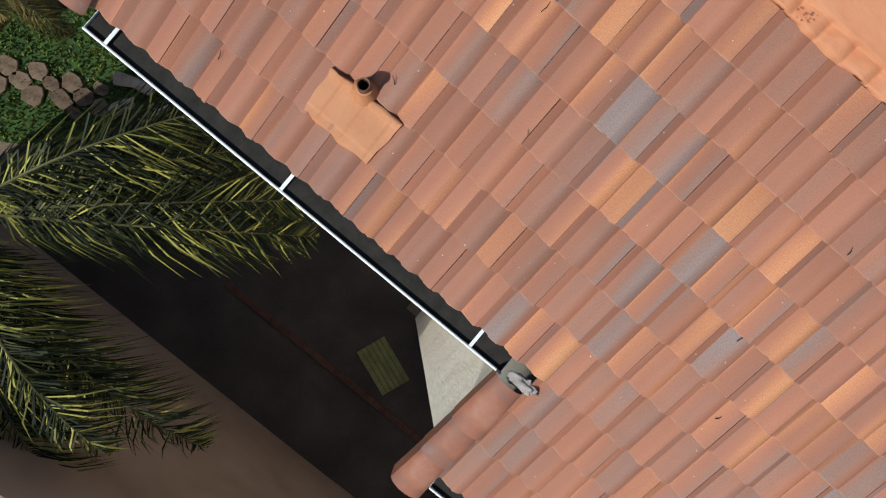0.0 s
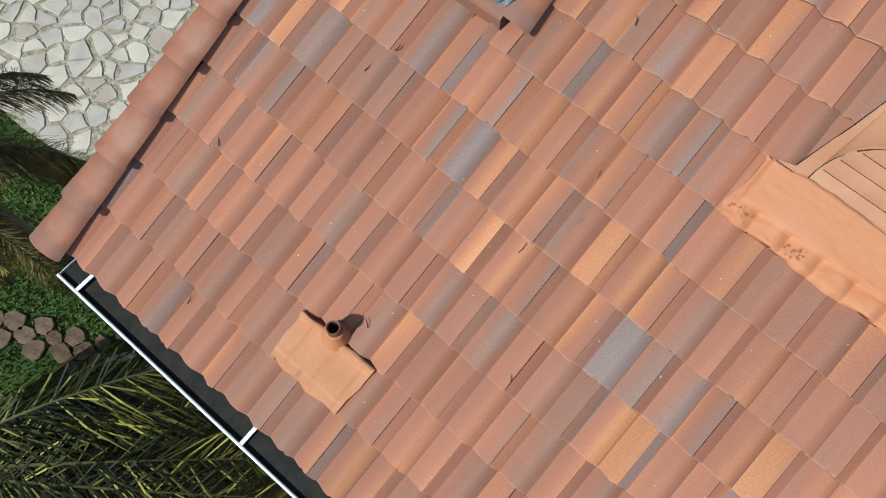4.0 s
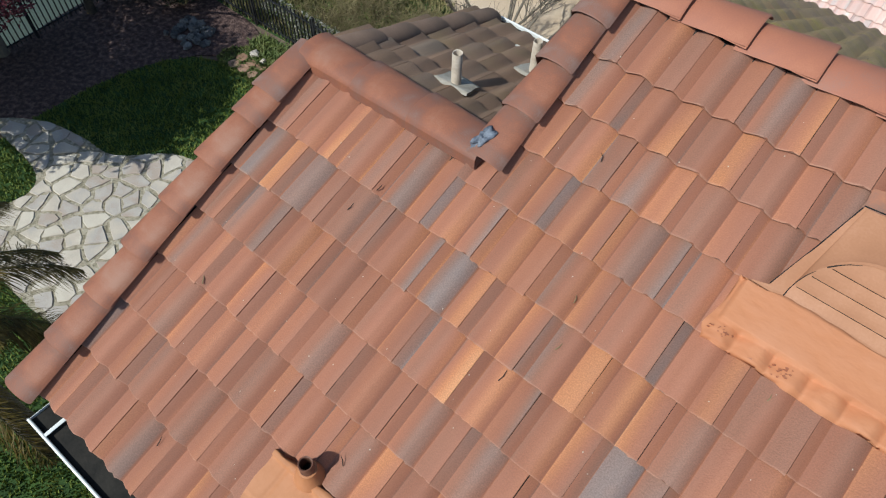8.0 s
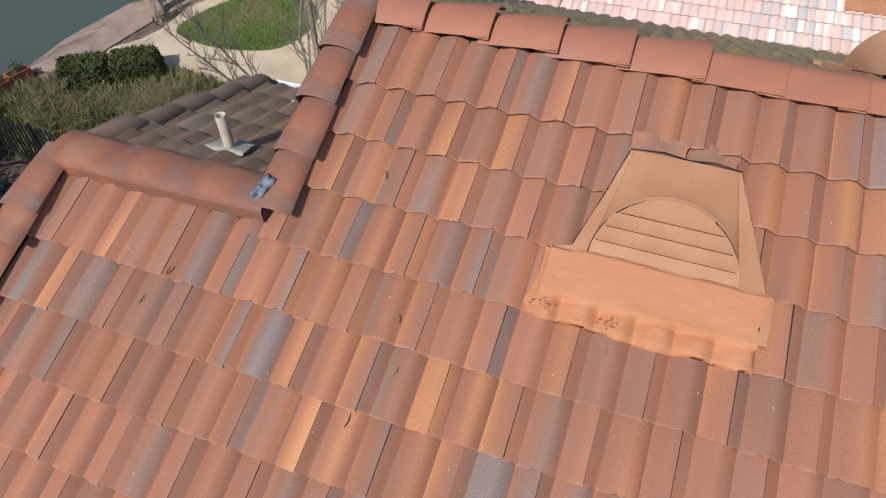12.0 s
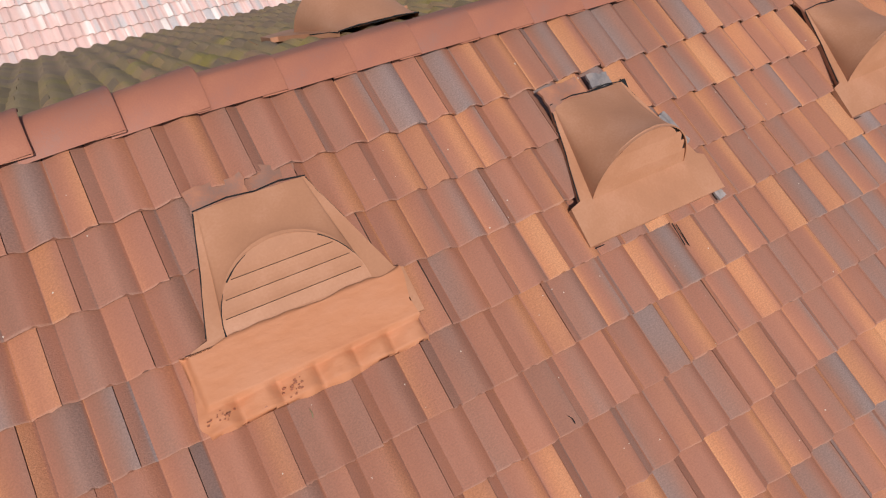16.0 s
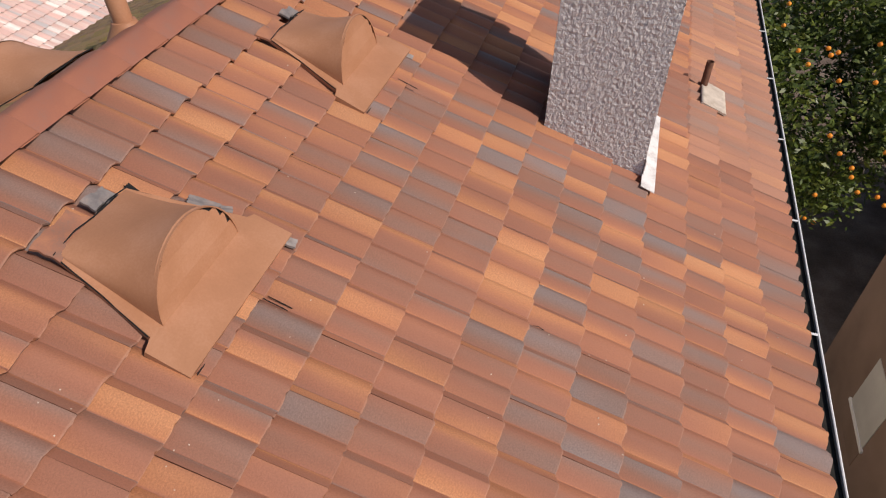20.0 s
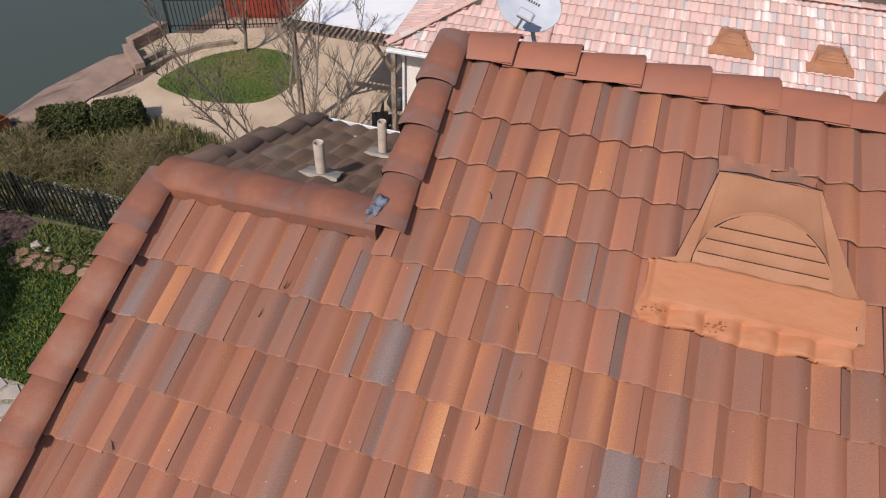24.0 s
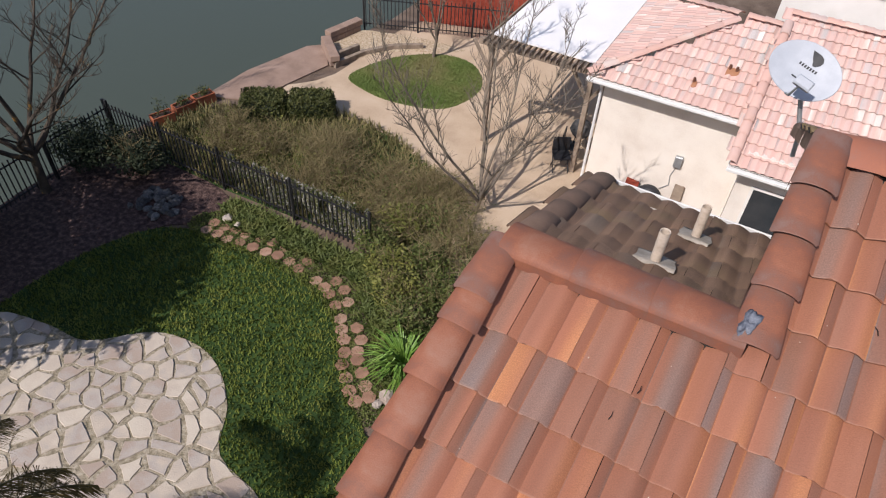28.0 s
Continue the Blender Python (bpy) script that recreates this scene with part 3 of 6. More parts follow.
roof_front.data = dg.mesh("roof_front", "underlay")
roof_back_low = lone("roof_back_low", Geo(), "underlay", "low rear roof slope covered in dark mossy concrete tiles", "roof", "", "structure", BACK1)
dg = Geo()
dg.box(-1.40, -1.80, -0.12, 0.02, -0.06, -0.004)
roof_back_low.data = dg.mesh("roof_back_low", "underlay")
roof_back_high = lone("roof_back_high", Geo(), "underlay", "high rear roof slope covered in mossy weathered concrete tiles", "roof", "", "structure", BACK2)
dg = Geo()
dg.box(-14.0, -4.55, -0.12, -1.34, -0.08, -0.004)
roof_back_high.data = dg.mesh("roof_back_high", "underlay")

# ---------------------------------------------------------------- trim tiles: rakes and ridges
def barrel(r0, r1, length, arc=180.0, th=0.014, n=10, flat=1.0, lift=0.02, drop=0.0):
    """A half-round cap along +y, wider and raised at its low end, with a thick open end."""
    g = Geo()
    def ring(r, y, z):
        out = []
        for i in range(n + 1):
            a = radians(90 - arc / 2 + arc * i / n)
            out.append(Vector((-r * math.cos(a), y, z + r * flat * math.sin(a))))
        return out
    o0, o1 = ring(r0, 0.0, lift), ring(r1, length, 0.0)
    i0 = ring(r0 - th, 0.0, lift)
    i1 = ring(r0 - th, 0.10, lift)
    b0 = ring(r0 * 1.0, 0.006, lift)
    rows = [i1, i0, [(a + b) / 2 + Vector((0, -0.004, 0)) for a, b in zip(i0, o0)], b0, o1]
    g.grid(rows)
    if drop:
        for side in (0, n):
            g.quad(o0[side], o1[side], o1[side] - Vector((0, 0, drop)), o0[side] - Vector((0, 0, drop)))
    return g


def open_side(g):
    """Takes the skirt off the inner side, so that a dark gap stays under the cap."""
    g.f.pop()
    return g


RAKE = open_side(barrel(0.121, 0.101, 0.40, 150, th=0.020, flat=0.52, lift=0.036, drop=0.12)).mesh("rake tile", "trim tile", 50)
RAKE_DARK = barrel(0.100, 0.093, 0.40, 170, flat=0.66, lift=0.010, drop=0.10).mesh("rake tile", "dark trim tile", 50)
def peaked(half, slope, length, lift, taper, power=1.35):
    """A ridge cap along +y: two sloping sides with a rounded crest, thick and raised at its open end."""
    g = Geo()
    def ring(w, y, z, th=0.0):
        return [Vector((w * q / 8, y, z - th - half * slope * 0.80 * abs(q / 8) ** power)) for q in range(-8, 9)]
    o0, o1 = ring(half, 0.0, lift), ring(half * taper, length, 0.0)
    i0, i1 = ring(half * 0.97, 0.0, lift, 0.016), ring(half * 0.97, 0.12, lift, 0.016)
    g.grid([i1, i0, [(p + q) / 2 + Vector((0, -0.004, 0)) for p, q in zip(i0, o0)], [p + Vector((0, 0.006, 0)) for p in o0], o1])
    return g


CAP = peaked(0.162, 0.55, 0.42, 0.016, 0.95).mesh("ridge tile", "ridge clay", 50)
CAP_OPEN = peaked(0.166, 0.58, 0.42, 0.046, 0.90, 1.9).mesh("ridge tile", "ridge clay", 50)
CAP_LOW = barrel(0.139, 0.126, 0.46, 170, th=0.018, n=14, flat=0.46, lift=0.016, drop=0.06).mesh("ridge tile", "trim tile", 50)


def trim_run(name, label, m, step, count, mesh, piece, jig=1.0):
    ob = thing(name, label, "roof trim", m, "", "structure")
    for i in range(count):
        part(piece, mesh, "", ob, "", pose(rt.uniform(-0.006, 0.006) * jig, i * step + rt.uniform(-0.006, 0.006), 0, rt.uniform(-0.4, 0.4), rt.uniform(-2, 2) * jig, rt.uniform(-0.7, 0.7) * jig))
    return ob


rake_low = trim_run("rake_trim_low", "row of reddish half-round rake tiles edging the roof", ROOF @ pose(-0.082, -0.03, 0.044), 0.316, 7, RAKE, "rake_tile")
part("rake_tile", RAKE, "", rake_low, "", pose(0.0, 2.085, 0.0, -2.5))
trim_run("rake_trim_high", "row of orange half-round rake tiles above the lower ridge", ROOF @ pose(1.234, 2.39, 0.046), TE, 4, RAKE, "rake_tile")
trim_run("rake_trim_eave", "short row of rake tiles over the side wall", ROOF @ pose(3.195, -1.15, 0.046), TE, 3, RAKE, "rake_tile")
trim_run("rake_trim_back_low", "row of dark weathered rake tiles on the rear slope", BACK1 @ pose(0.03, -1.88, 0.0), 0.345, 5, RAKE_DARK, "rake_tile")
trim_run("rake_trim_back_high", "row of dark rake tiles on the high rear slope", BACK2 @ pose(-1.27, -4.58, 0.0), TE, 14, RAKE_DARK, "rake_tile")
for nm, x0, x1, y0, y1 in (("low", -0.17, 0.012, 0.0, 2.42), ("high", 1.15, 1.328, 2.44, 3.64)):
    bb = Geo()
    bb.box(x0, y0, -0.16, x1, y1, 0.004)
    lone("barge_board_" + nm, bb, "underlay", "dark barge board carrying the rake tiles", "roof trim", "", "structure", ROOF)
RZ1, RZ2 = H + Y1 * SB, H + Y2 * SB
trim_run("ridge_low", "row of overlapping terracotta ridge tiles on the lower ridge", pose(-0.09, Y1 * CB, RZ1 + 0.002, 1.9, 0, -90), 0.415, 3, CAP_LOW, "ridge_tile")
trim_run("ridge_high", "long row of overlapping terracotta ridge tiles", pose(13.86, Y2 * CB, RZ2 + 0.060, 0, 0, 90), 0.36, 30, CAP, "ridge_tile", 0.5)
trim_run("ridge_high_end", "last terracotta ridge tiles with raised open ends", pose(13.86 - 30 * 0.36, Y2 * CB, RZ2 + 0.056, 0, 0, 90), 0.36, 5, CAP_OPEN, "ridge_tile")

# mortar where the low ridge meets the high rake
mg = Geo()
mg.lump((0, 0, 0), 0.066, 3, (0.5, 1.0, 0.40), 14, 22, 1.0)
lone("mortar_patch", mg, "mortar", "lumpy blue-grey mortar patch between ridge and rake tiles", "mortar", m=ROOF @ pose(1.176, 2.472, 0.127, 0, 12, -12), smooth=True)
mg = Geo()
mg.lump((0, 0, 0), 0.072, 9, (1.15, 0.6, 0.12), 12, 18, 1.0)
lone("mortar_patch", mg, "sealant", "crumpled grey sealant at the gutter's end", "mortar", m=ROOF @ pose(3.25, -0.07, 0.046), smooth=True)


# ---------------------------------------------------------------- gutters
def gutter(name, x0, x1, y, hangers, label):
    """An open white eaves gutter: front face with a rolled lip, dark trough, and straps across it."""
    g = thing(name, label, "gutter", ROOF @ pose(0, y, -0.045, -22, 0, 0))
    f = Geo()
    f.box(x0, -0.060, -0.10, x1, -0.054, 0.0)
    f.tube([(x0, -0.061, 0.004), (x1, -0.061, 0.004)], 0.009, 8)
    f.box(x0, -0.060, -0.106, x1, 0.10, -0.10)
    f.box(x0 - 0.003, -0.060, -0.10, x0, 0.10, 0.0)
    part("trough", f, "white metal", g)
    # near-black box fills the trough to just under its rim
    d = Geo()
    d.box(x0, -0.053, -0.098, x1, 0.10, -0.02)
    part("lining", d, "gutter inside", g, "near-black gutter bottom")
    for hx in hangers:
        h = Geo()
        h.box(hx - 0.011, -0.062, 0.006, hx + 0.011, 0.075, 0.010)
        part("hanger", h, "white metal", g)
    return g


gutter("gutter", 0.0, 3.13, -0.085, (0.15, 1.43, 2.88), "open white metal eaves gutter with dark inside")
gutter("gutter", 3.35, 14.0, -1.06, [4.2 + 1.33 * i for i in range(8)], "long white metal gutter along the lower eave")


# ---------------------------------------------------------------- vents, pipes, patches
def dormer(x, y, m=ROOF, label="tan-painted half-round metal dormer vent with louvres", RH=0.264, lean=0.52, tooth=0.040):
    """A half-round louvred roof vent: flashing plate, tapering cone hood, arched face of slats."""
    d = thing("dormer_vent", label, "roof vent", m @ pose(x, y, 0.070), "roof vents")
    p = Geo()
    rows = []
    for yy, hw, lw in ((-0.02, 0.47, 0.47), (0.19, 0.47, 0.46), (0.21, 0.43, 0.39), (0.74, 0.245, 0.245)):
        rows.append([((hw if s > 0 else lw) * s, yy, 0.006 + 0.003 * math.cos(9 * s + yy * 7)) for s in (-1, -0.66, -0.33, 0, 0.33, 0.66, 1)])
    p.grid(rows)
    p.grid([[(v[0], v[1], v[2] - 0.03) for v in rows[0]], rows[0]])
    for s in (0, 6):
        p.grid([[(r[s][0], r[s][1], r[s][2] - 0.03) for r in rows], [r[s] for r in rows]])
    part("flashing", p, "vent paint", d)
    # black tubes along the plate's edges stand for shade beside the cut tiles
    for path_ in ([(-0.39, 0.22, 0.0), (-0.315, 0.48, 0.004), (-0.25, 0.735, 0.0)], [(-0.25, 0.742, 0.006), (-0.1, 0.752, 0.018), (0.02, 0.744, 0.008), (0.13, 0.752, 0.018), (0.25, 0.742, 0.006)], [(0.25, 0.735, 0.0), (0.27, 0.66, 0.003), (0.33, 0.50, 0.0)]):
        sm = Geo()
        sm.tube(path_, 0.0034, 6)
        part("seam", sm, "bore", d, "black tube standing for the shade against the cut tiles")
    h = Geo()
    rows = []
    RW, n = 0.318, 22
    for k in range(11):
        f = k / 10
        hw = RW + (0.235 - RW) * f
        hh = RH * (1 - f) + 0.012
        ring = []
        for i in range(n + 1):
            a = math.pi * i / n
            z = hh * math.sin(a)
            y0 = 0.20 + lean * z
            ring.append((-hw * math.cos(a), y0 + (0.735 - y0) * f, 0.006 + z))
        rows.append(ring)
    f0 = rows[0]
    rim = [(v[0] * 1.006, v[1] - 0.006, v[2] * 1.006) for v in f0]
    rin = [(v[0] * 0.985, v[1] - 0.006, v[2] * 0.985) for v in f0]
    rbk = [(v[0] * 0.985, v[1] + 0.012, v[2] * 0.985) for v in f0]
    h.grid([rbk, rin, rim] + rows)
    part("hood", h, "vent paint", d, smooth=45)
    # near-black sheet gives the vent's inside its shade
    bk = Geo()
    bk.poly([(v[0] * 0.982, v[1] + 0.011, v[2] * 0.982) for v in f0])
    part("backing", bk, "bore", d, "near-black sheet standing for the shade behind the louvres")
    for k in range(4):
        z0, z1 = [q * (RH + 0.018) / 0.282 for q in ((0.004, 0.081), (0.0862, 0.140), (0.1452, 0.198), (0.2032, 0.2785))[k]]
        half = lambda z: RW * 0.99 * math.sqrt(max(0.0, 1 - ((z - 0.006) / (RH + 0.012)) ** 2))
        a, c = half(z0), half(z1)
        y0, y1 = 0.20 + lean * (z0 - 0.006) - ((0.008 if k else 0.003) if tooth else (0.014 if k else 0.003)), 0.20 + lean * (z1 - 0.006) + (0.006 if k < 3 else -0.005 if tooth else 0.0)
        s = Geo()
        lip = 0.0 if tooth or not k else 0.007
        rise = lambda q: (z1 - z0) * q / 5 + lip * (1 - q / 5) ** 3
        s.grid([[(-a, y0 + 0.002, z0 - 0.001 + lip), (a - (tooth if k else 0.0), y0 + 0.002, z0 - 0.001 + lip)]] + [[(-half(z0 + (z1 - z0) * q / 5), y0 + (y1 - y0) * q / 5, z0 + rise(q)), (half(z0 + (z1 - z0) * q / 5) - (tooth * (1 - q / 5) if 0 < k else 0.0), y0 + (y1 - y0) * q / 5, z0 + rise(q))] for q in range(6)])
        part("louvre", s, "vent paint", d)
        # black strip under each lip, its shade put in as colour
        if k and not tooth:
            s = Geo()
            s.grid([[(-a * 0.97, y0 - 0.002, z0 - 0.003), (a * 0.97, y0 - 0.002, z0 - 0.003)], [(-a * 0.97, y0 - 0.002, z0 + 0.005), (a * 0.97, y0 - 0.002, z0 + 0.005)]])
            part("louvre_gap", s, "bore", d, "black strip standing for the shade under a louvre's lip")
    # black tubes draw the thin line of shade round the arch
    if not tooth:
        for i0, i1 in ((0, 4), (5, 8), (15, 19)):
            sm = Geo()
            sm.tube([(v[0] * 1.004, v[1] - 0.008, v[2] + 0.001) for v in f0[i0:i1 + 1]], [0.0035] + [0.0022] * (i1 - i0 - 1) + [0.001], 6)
            part("seam", sm, "bore", d, "black tube standing for the shade line round the arched face")
    return d


dormer(3.06, 2.39, label="low, almost flat tan-painted dormer vent with an arched face", RH=0.050, lean=4.9, tooth=0.0)
dormer(4.90, 2.335)
dormer(7.02, 2.40)
dormer(-4.15, -1.05, BACK2, "tan half-round dormer vent on the mossy rear slope")
dormer(-5.95, -1.05, BACK2, "tan half-round dormer vent on the mossy rear slope")


def pipe_vent(m, r, h, mat, plate, label, collar=True, plate_mat="vent paint"):
    """A plumbing vent: open pipe, cone collar and a flat flashing plate."""
    o = thing("vent_pipe", label, "vent pipe", m, "vent pipes")
    g = Geo()
    g.lathe([(r * 1.0, 0.0), (r, h), (r * 0.96, h + 0.003), (r * 0.8, h), (r * 0.8, h - 0.12)], 18)
    part("pipe", g, mat, o, smooth=40)
    g = Geo()
    g.lathe([(0.0, h - 0.1), (r * 0.81, h - 0.1)], 18)
    part("bore", g, "bore", o)
    if collar:
        g = Geo()
        g.lathe([(r * 2.3, -0.035), (r * 2.0, 0.0), (r * 1.35, 0.055), (r * 1.25, 0.075), (r * 1.0, 0.078)], 20)
        part("collar", g, plate_mat, o, smooth=50)
    return o


def cover(x, y, reach=0.0):
    """The height of the tiled surface at a point of the front slope, or its highest within reach."""
    best = -1.0
    for dx in ((0,) if not reach else (-reach, -reach / 2, 0, reach / 2, reach)):
        for dy in ((0,) if not reach else (-reach, 0, reach)):
            j = math.floor((y + dy - Y0) / TE)
            sh = PH if j % 2 else PH + TW / 2
            best = max(best, wave((x + dx - sh) % TW, 0.040) + 0.030 * (1 - (y + dy - Y0 - j * TE) / TE))
    return best


def plate(name, x0, y0, x1, y1, z, mat, label, category, amp=0.004, freq=9.0, m=ROOF, nx=10, ny=8, edge=0.02, ragged=0.0, drape=0.0):
    """A sheet that follows the tiles loosely, with turned-down edges."""
    g = Geo()
    rows = []
    for j in range(ny + 1):
        r = []
        for i in range(nx + 1):
            x, y = x0 + (x1 - x0) * i / nx, y0 + (y1 - y0) * j / ny
            q = noise.noise(Vector((x * freq, y * freq, z * 50)))
            rx = ragged * noise.noise(Vector((x * 9, y * 9, 3.3))) if i in (0, nx) or j in (0, ny) else 0
            zz = z + amp * q
            if drape:
                zz = max(cover(x, y, drape) + 0.003 + amp * q, z if abs(x - 3.06) < 0.48 and y > 2.36 else -1.0)
            r.append(Vector((x + rx, y + rx * 0.8, zz)))
        rows.append(r)
    low = lambda vs: [v - Vector((0, 0, edge)) for v in vs]
    rows2 = [low(rows[0])] + rows + [low(rows[-1])]
    g.grid(rows2)
    g.grid([[r[0] - Vector((0, 0, edge)) for r in rows], [r[0] for r in rows]])
    g.grid([[r[-1] for r in rows], [r[-1] - Vector((0, 0, edge)) for r in rows]])
    if name == "roof_patch":
        ob = thing(name, label, category, m)
        part("membrane", g, mat, ob, smooth=True)
        return ob
    return lone(name, g, mat, label, category, m=m, smooth=True)


plate("flashing_plate", 1.285, 0.365, 1.745, 0.655, 0.066, "plate paint", "flat orange-painted metal flashing plate round a vent pipe", "flashing", 0.003, 6, nx=46, ny=30, ragged=0.03, drape=0.055, edge=0.06)
pipe_vent(ROOF @ pose(1.492, 0.672, 0.055, -22), 0.036, 0.15, "pipe dark", None, "short dark brown plumbing vent pipe with collar", True, "plate paint")
roof_patch = plate("roof_patch", 2.545, 2.24, 3.50, 2.58, 0.086, "patch paint", "wrinkled orange-painted sealing membrane below a dormer vent", "roof patch", 0.006, 19, nx=96, ny=34, ragged=0.045, drape=0.010, edge=0.006)
rp = random.Random(4)
for k in range(34):
    x, y, s = (2.60 + rp.gauss(0, 0.035), 2.315 + rp.gauss(0, 0.012), rp.uniform(0.002, 0.006)) if k < 18 else (2.89 + rp.gauss(0, 0.022), 2.30 + rp.gauss(0, 0.014), rp.uniform(0.002, 0.007))
    g = Geo()
    ring = [(x + s * rp.uniform(0.6, 1.6) * math.cos(6.2832 * q / 7), y + 0.8 * s * rp.uniform(0.5, 1.2) * math.sin(6.2832 * q / 7)) for q in range(7)]
    g.grid([[(px, py, cover(px, py, 0.014) - 0.002) for px, py in ring], [(x + (px - x) * 0.8, y + (py - y) * 0.8, cover(px, py, 0.014) + 0.0105) for px, py in ring]], True)
    g.poly([(x + (px - x) * 0.8, y + (py - y) * 0.8, cover(px, py, 0.014) + 0.0105) for px, py in ring])
    part("stain", g, "stain red", roof_patch, "dark red-brown fleck")
plate("flashing_plate", 9.16, -0.36, 9.62, -0.10, 0.074, "pipe pale", "pale metal flashing plate round a vent pipe", "flashing", 0.003, 4)
pipe_vent(ROOF @ pose(9.54, -0.13, 0.05, -22), 0.035, 0.26, "pipe dark", None, "short brown plumbing vent pipe on a pale plate", False)
pipe_vent(BACK1 @ pose(-0.645, -0.44, 0.05, -22), 0.031, 0.22, "pipe pale", None, "pale plumbing vent pipe on the mossy rear slope", False)
pipe_vent(BACK1 @ pose(-0.775, -1.17, 0.05, -22), 0.031, 0.25, "pipe pale", None, "pale plumbing vent pipe near the rear eave", False)
plate("flashing_plate", -0.76, -0.55, -0.54, -0.38, 0.056, "old lead", "chalky metal flashing plate under a pale vent pipe", "flashing", 0.004, 5, BACK1, ragged=0.03)
plate("flashing_plate", -0.88, -1.28, -0.67, -1.08, 0.056, "old lead", "chalky metal flashing plate near the rear eave", "flashing", 0.004, 5, BACK1, ragged=0.03)
pipe_vent(BACK2 @ pose(-6.40, -0.20, 0.05, -22), 0.060, 0.40, "vent paint", None, "tan painted vent pipe behind the high ridge", True)

rg = thing("gutter", "white metal gutter along the low rear eave", "gutter", BACK1 @ pose(0, -1.90, 0.0, -22, 0, 0))
g = Geo()
g.box(-1.40, -0.05, -0.09, -0.02, -0.044, 0.0)
g.tube([(-1.40, -0.051, 0.004), (-0.02, -0.051, 0.004)], 0.009, 8)
g.box(-1.40, -0.05, -0.096, -0.02, 0.05, -0.09)
part("trough", g, "white metal", rg)
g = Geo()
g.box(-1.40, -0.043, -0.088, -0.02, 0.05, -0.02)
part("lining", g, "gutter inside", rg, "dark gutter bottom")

# chimney
ch = thing("chimney", "rough grey stucco chimney with white metal flashing at its side", "chimney", pose(7.50, 0.375, H, 0, 0, 0))
g = Geo()
rows = []
NY, NZ = 76, 190
def stucco_face(fn):
    f = Geo()
    f.grid([[fn(i / NY, k / NZ) for i in range(NY + 1)] for k in range(NZ + 1)])
    part("stucco_face", f, "chimney stucco", ch, smooth=True)
HW, DX, Z0, Z1 = 0.77, 0.72, -0.1, 2.15
def bumpy(p, nrm):
    q = noise.noise(Vector((p[0] * 82, p[1] * 82, p[2] * 58)))
    q = max(-0.35, q) * 0.0085 + noise.noise(Vector((p[0] * 130, p[1] * 130, p[2] * 110))) * 0.003
    return (p[0] + nrm[0] * q, p[1] + nrm[1] * q, p[2])
stucco_face(lambda u, w: bumpy((0, HW * (1 - u), Z0 + (Z1 - Z0) * w), (-1, 0)))
stucco_face(lambda u, w: bumpy((DX * u, 0, Z0 + (Z1 - Z0) * w), (0, -1)))
stucco_face(lambda u, w: bumpy((DX, HW * u, Z0 + (Z1 - Z0) * w), (1, 0)))
stucco_face(lambda u, w: bumpy((DX * (1 - u), HW, Z0 + (Z1 - Z0) * w), (0, 1)))
g.quad((0, 0, Z1), (DX, 0, Z1), (DX, HW, Z1), (0, HW, Z1))
part("stack_top", g, "chimney stucco", ch)
g = Geo()
g.box(-0.06, -0.06, Z1 - 0.02, DX + 0.06, HW + 0.06, Z1 + 0.10, 0.02)
part("crown", g, "chimney stucco", ch)
fl = Geo()
fl.box(-0.17, -0.115, -0.004, 0.95, 0.0, 0.004, 0.002, pose(0, 0, 0.235, 22))
fl.box(-0.02, -0.012, 0.16, 0.72, -0.005, 0.36)
part("flashing", fl, "chalky metal", ch, "chalky white metal flashing")

# satellite dish on a bracket beside the rear verge
dish = thing("satellite_dish", "grey oval satellite dish on a bent mast beside the rear roof", "satellite dish", pose(1.06, 7.45, H - 0.58) @ Matrix.Diagonal((0.80, 0.80, 0.80, 1)))
face = pose(-0.03, 0.12, 0.60, 48, 0, 6) @ pose(0, 0, 0, 0, 0, -22)
bowl = lambda x, y, up=0.0: face @ Vector((x, y, 0.30 * (x * x + 1.3 * y * y) + up))
g = Geo()
rows = [[bowl(0.49 * k / 9 * math.cos(6.2832 * s / 40), 0.375 * k / 9 * math.sin(6.2832 * s / 40)) for s in range(40)] for k in range(1, 10)]
rim = [bowl(0.497 * math.cos(6.2832 * s / 40), 0.382 * math.sin(6.2832 * s / 40), -0.012) for s in range(40)]
back = [bowl(0.25 * math.cos(6.2832 * s / 40), 0.2 * math.sin(6.2832 * s / 40), -0.03) for s in range(40)]
g.grid(rows + [rim, back], True)
g.poly(rows[0])
part("reflector", g, "dish grey", dish, smooth=60)
g = Geo()
g.tube([(0.30, 0.02, -0.62), (0.26, 0.02, -0.30), (0.14, 0.05, 0.05), (0.04, 0.10, 0.34), (0.0, 0.13, 0.56)], 0.034, 10)
part("mast", g, "galvanised", dish, smooth=60)
g = Geo()
g.tube([face @ Vector((0.0, -0.36, 0.0)), face @ Vector((0.05, -0.44, 0.25)), face @ Vector((0.08, -0.30, 0.42))], 0.018, 8)
part("feed_arm", g, "galvanised", dish, smooth=60)
g = Geo()
g.box(-0.12, -0.07, -0.05, 0.12, 0.07, 0.05, 0.02, face @ pose(0.10, -0.27, 0.44))
part("receiver", g, "dish grey", dish)
g = Geo()
g.poly([bowl(0.02 + 0.105 * p, 0.20 + 0.085 * q, 0.006) for p, q in ((-1, 1), (0.1, 1), (0.7, 0.75), (1.0, 0.2), (0.9, -0.4), (0.5, -0.95), (0.1, -1), (-0.2, -0.4), (-0.6, 0.2))])
part("emblem", g, "ink", dish, "plain dark emblem shape")
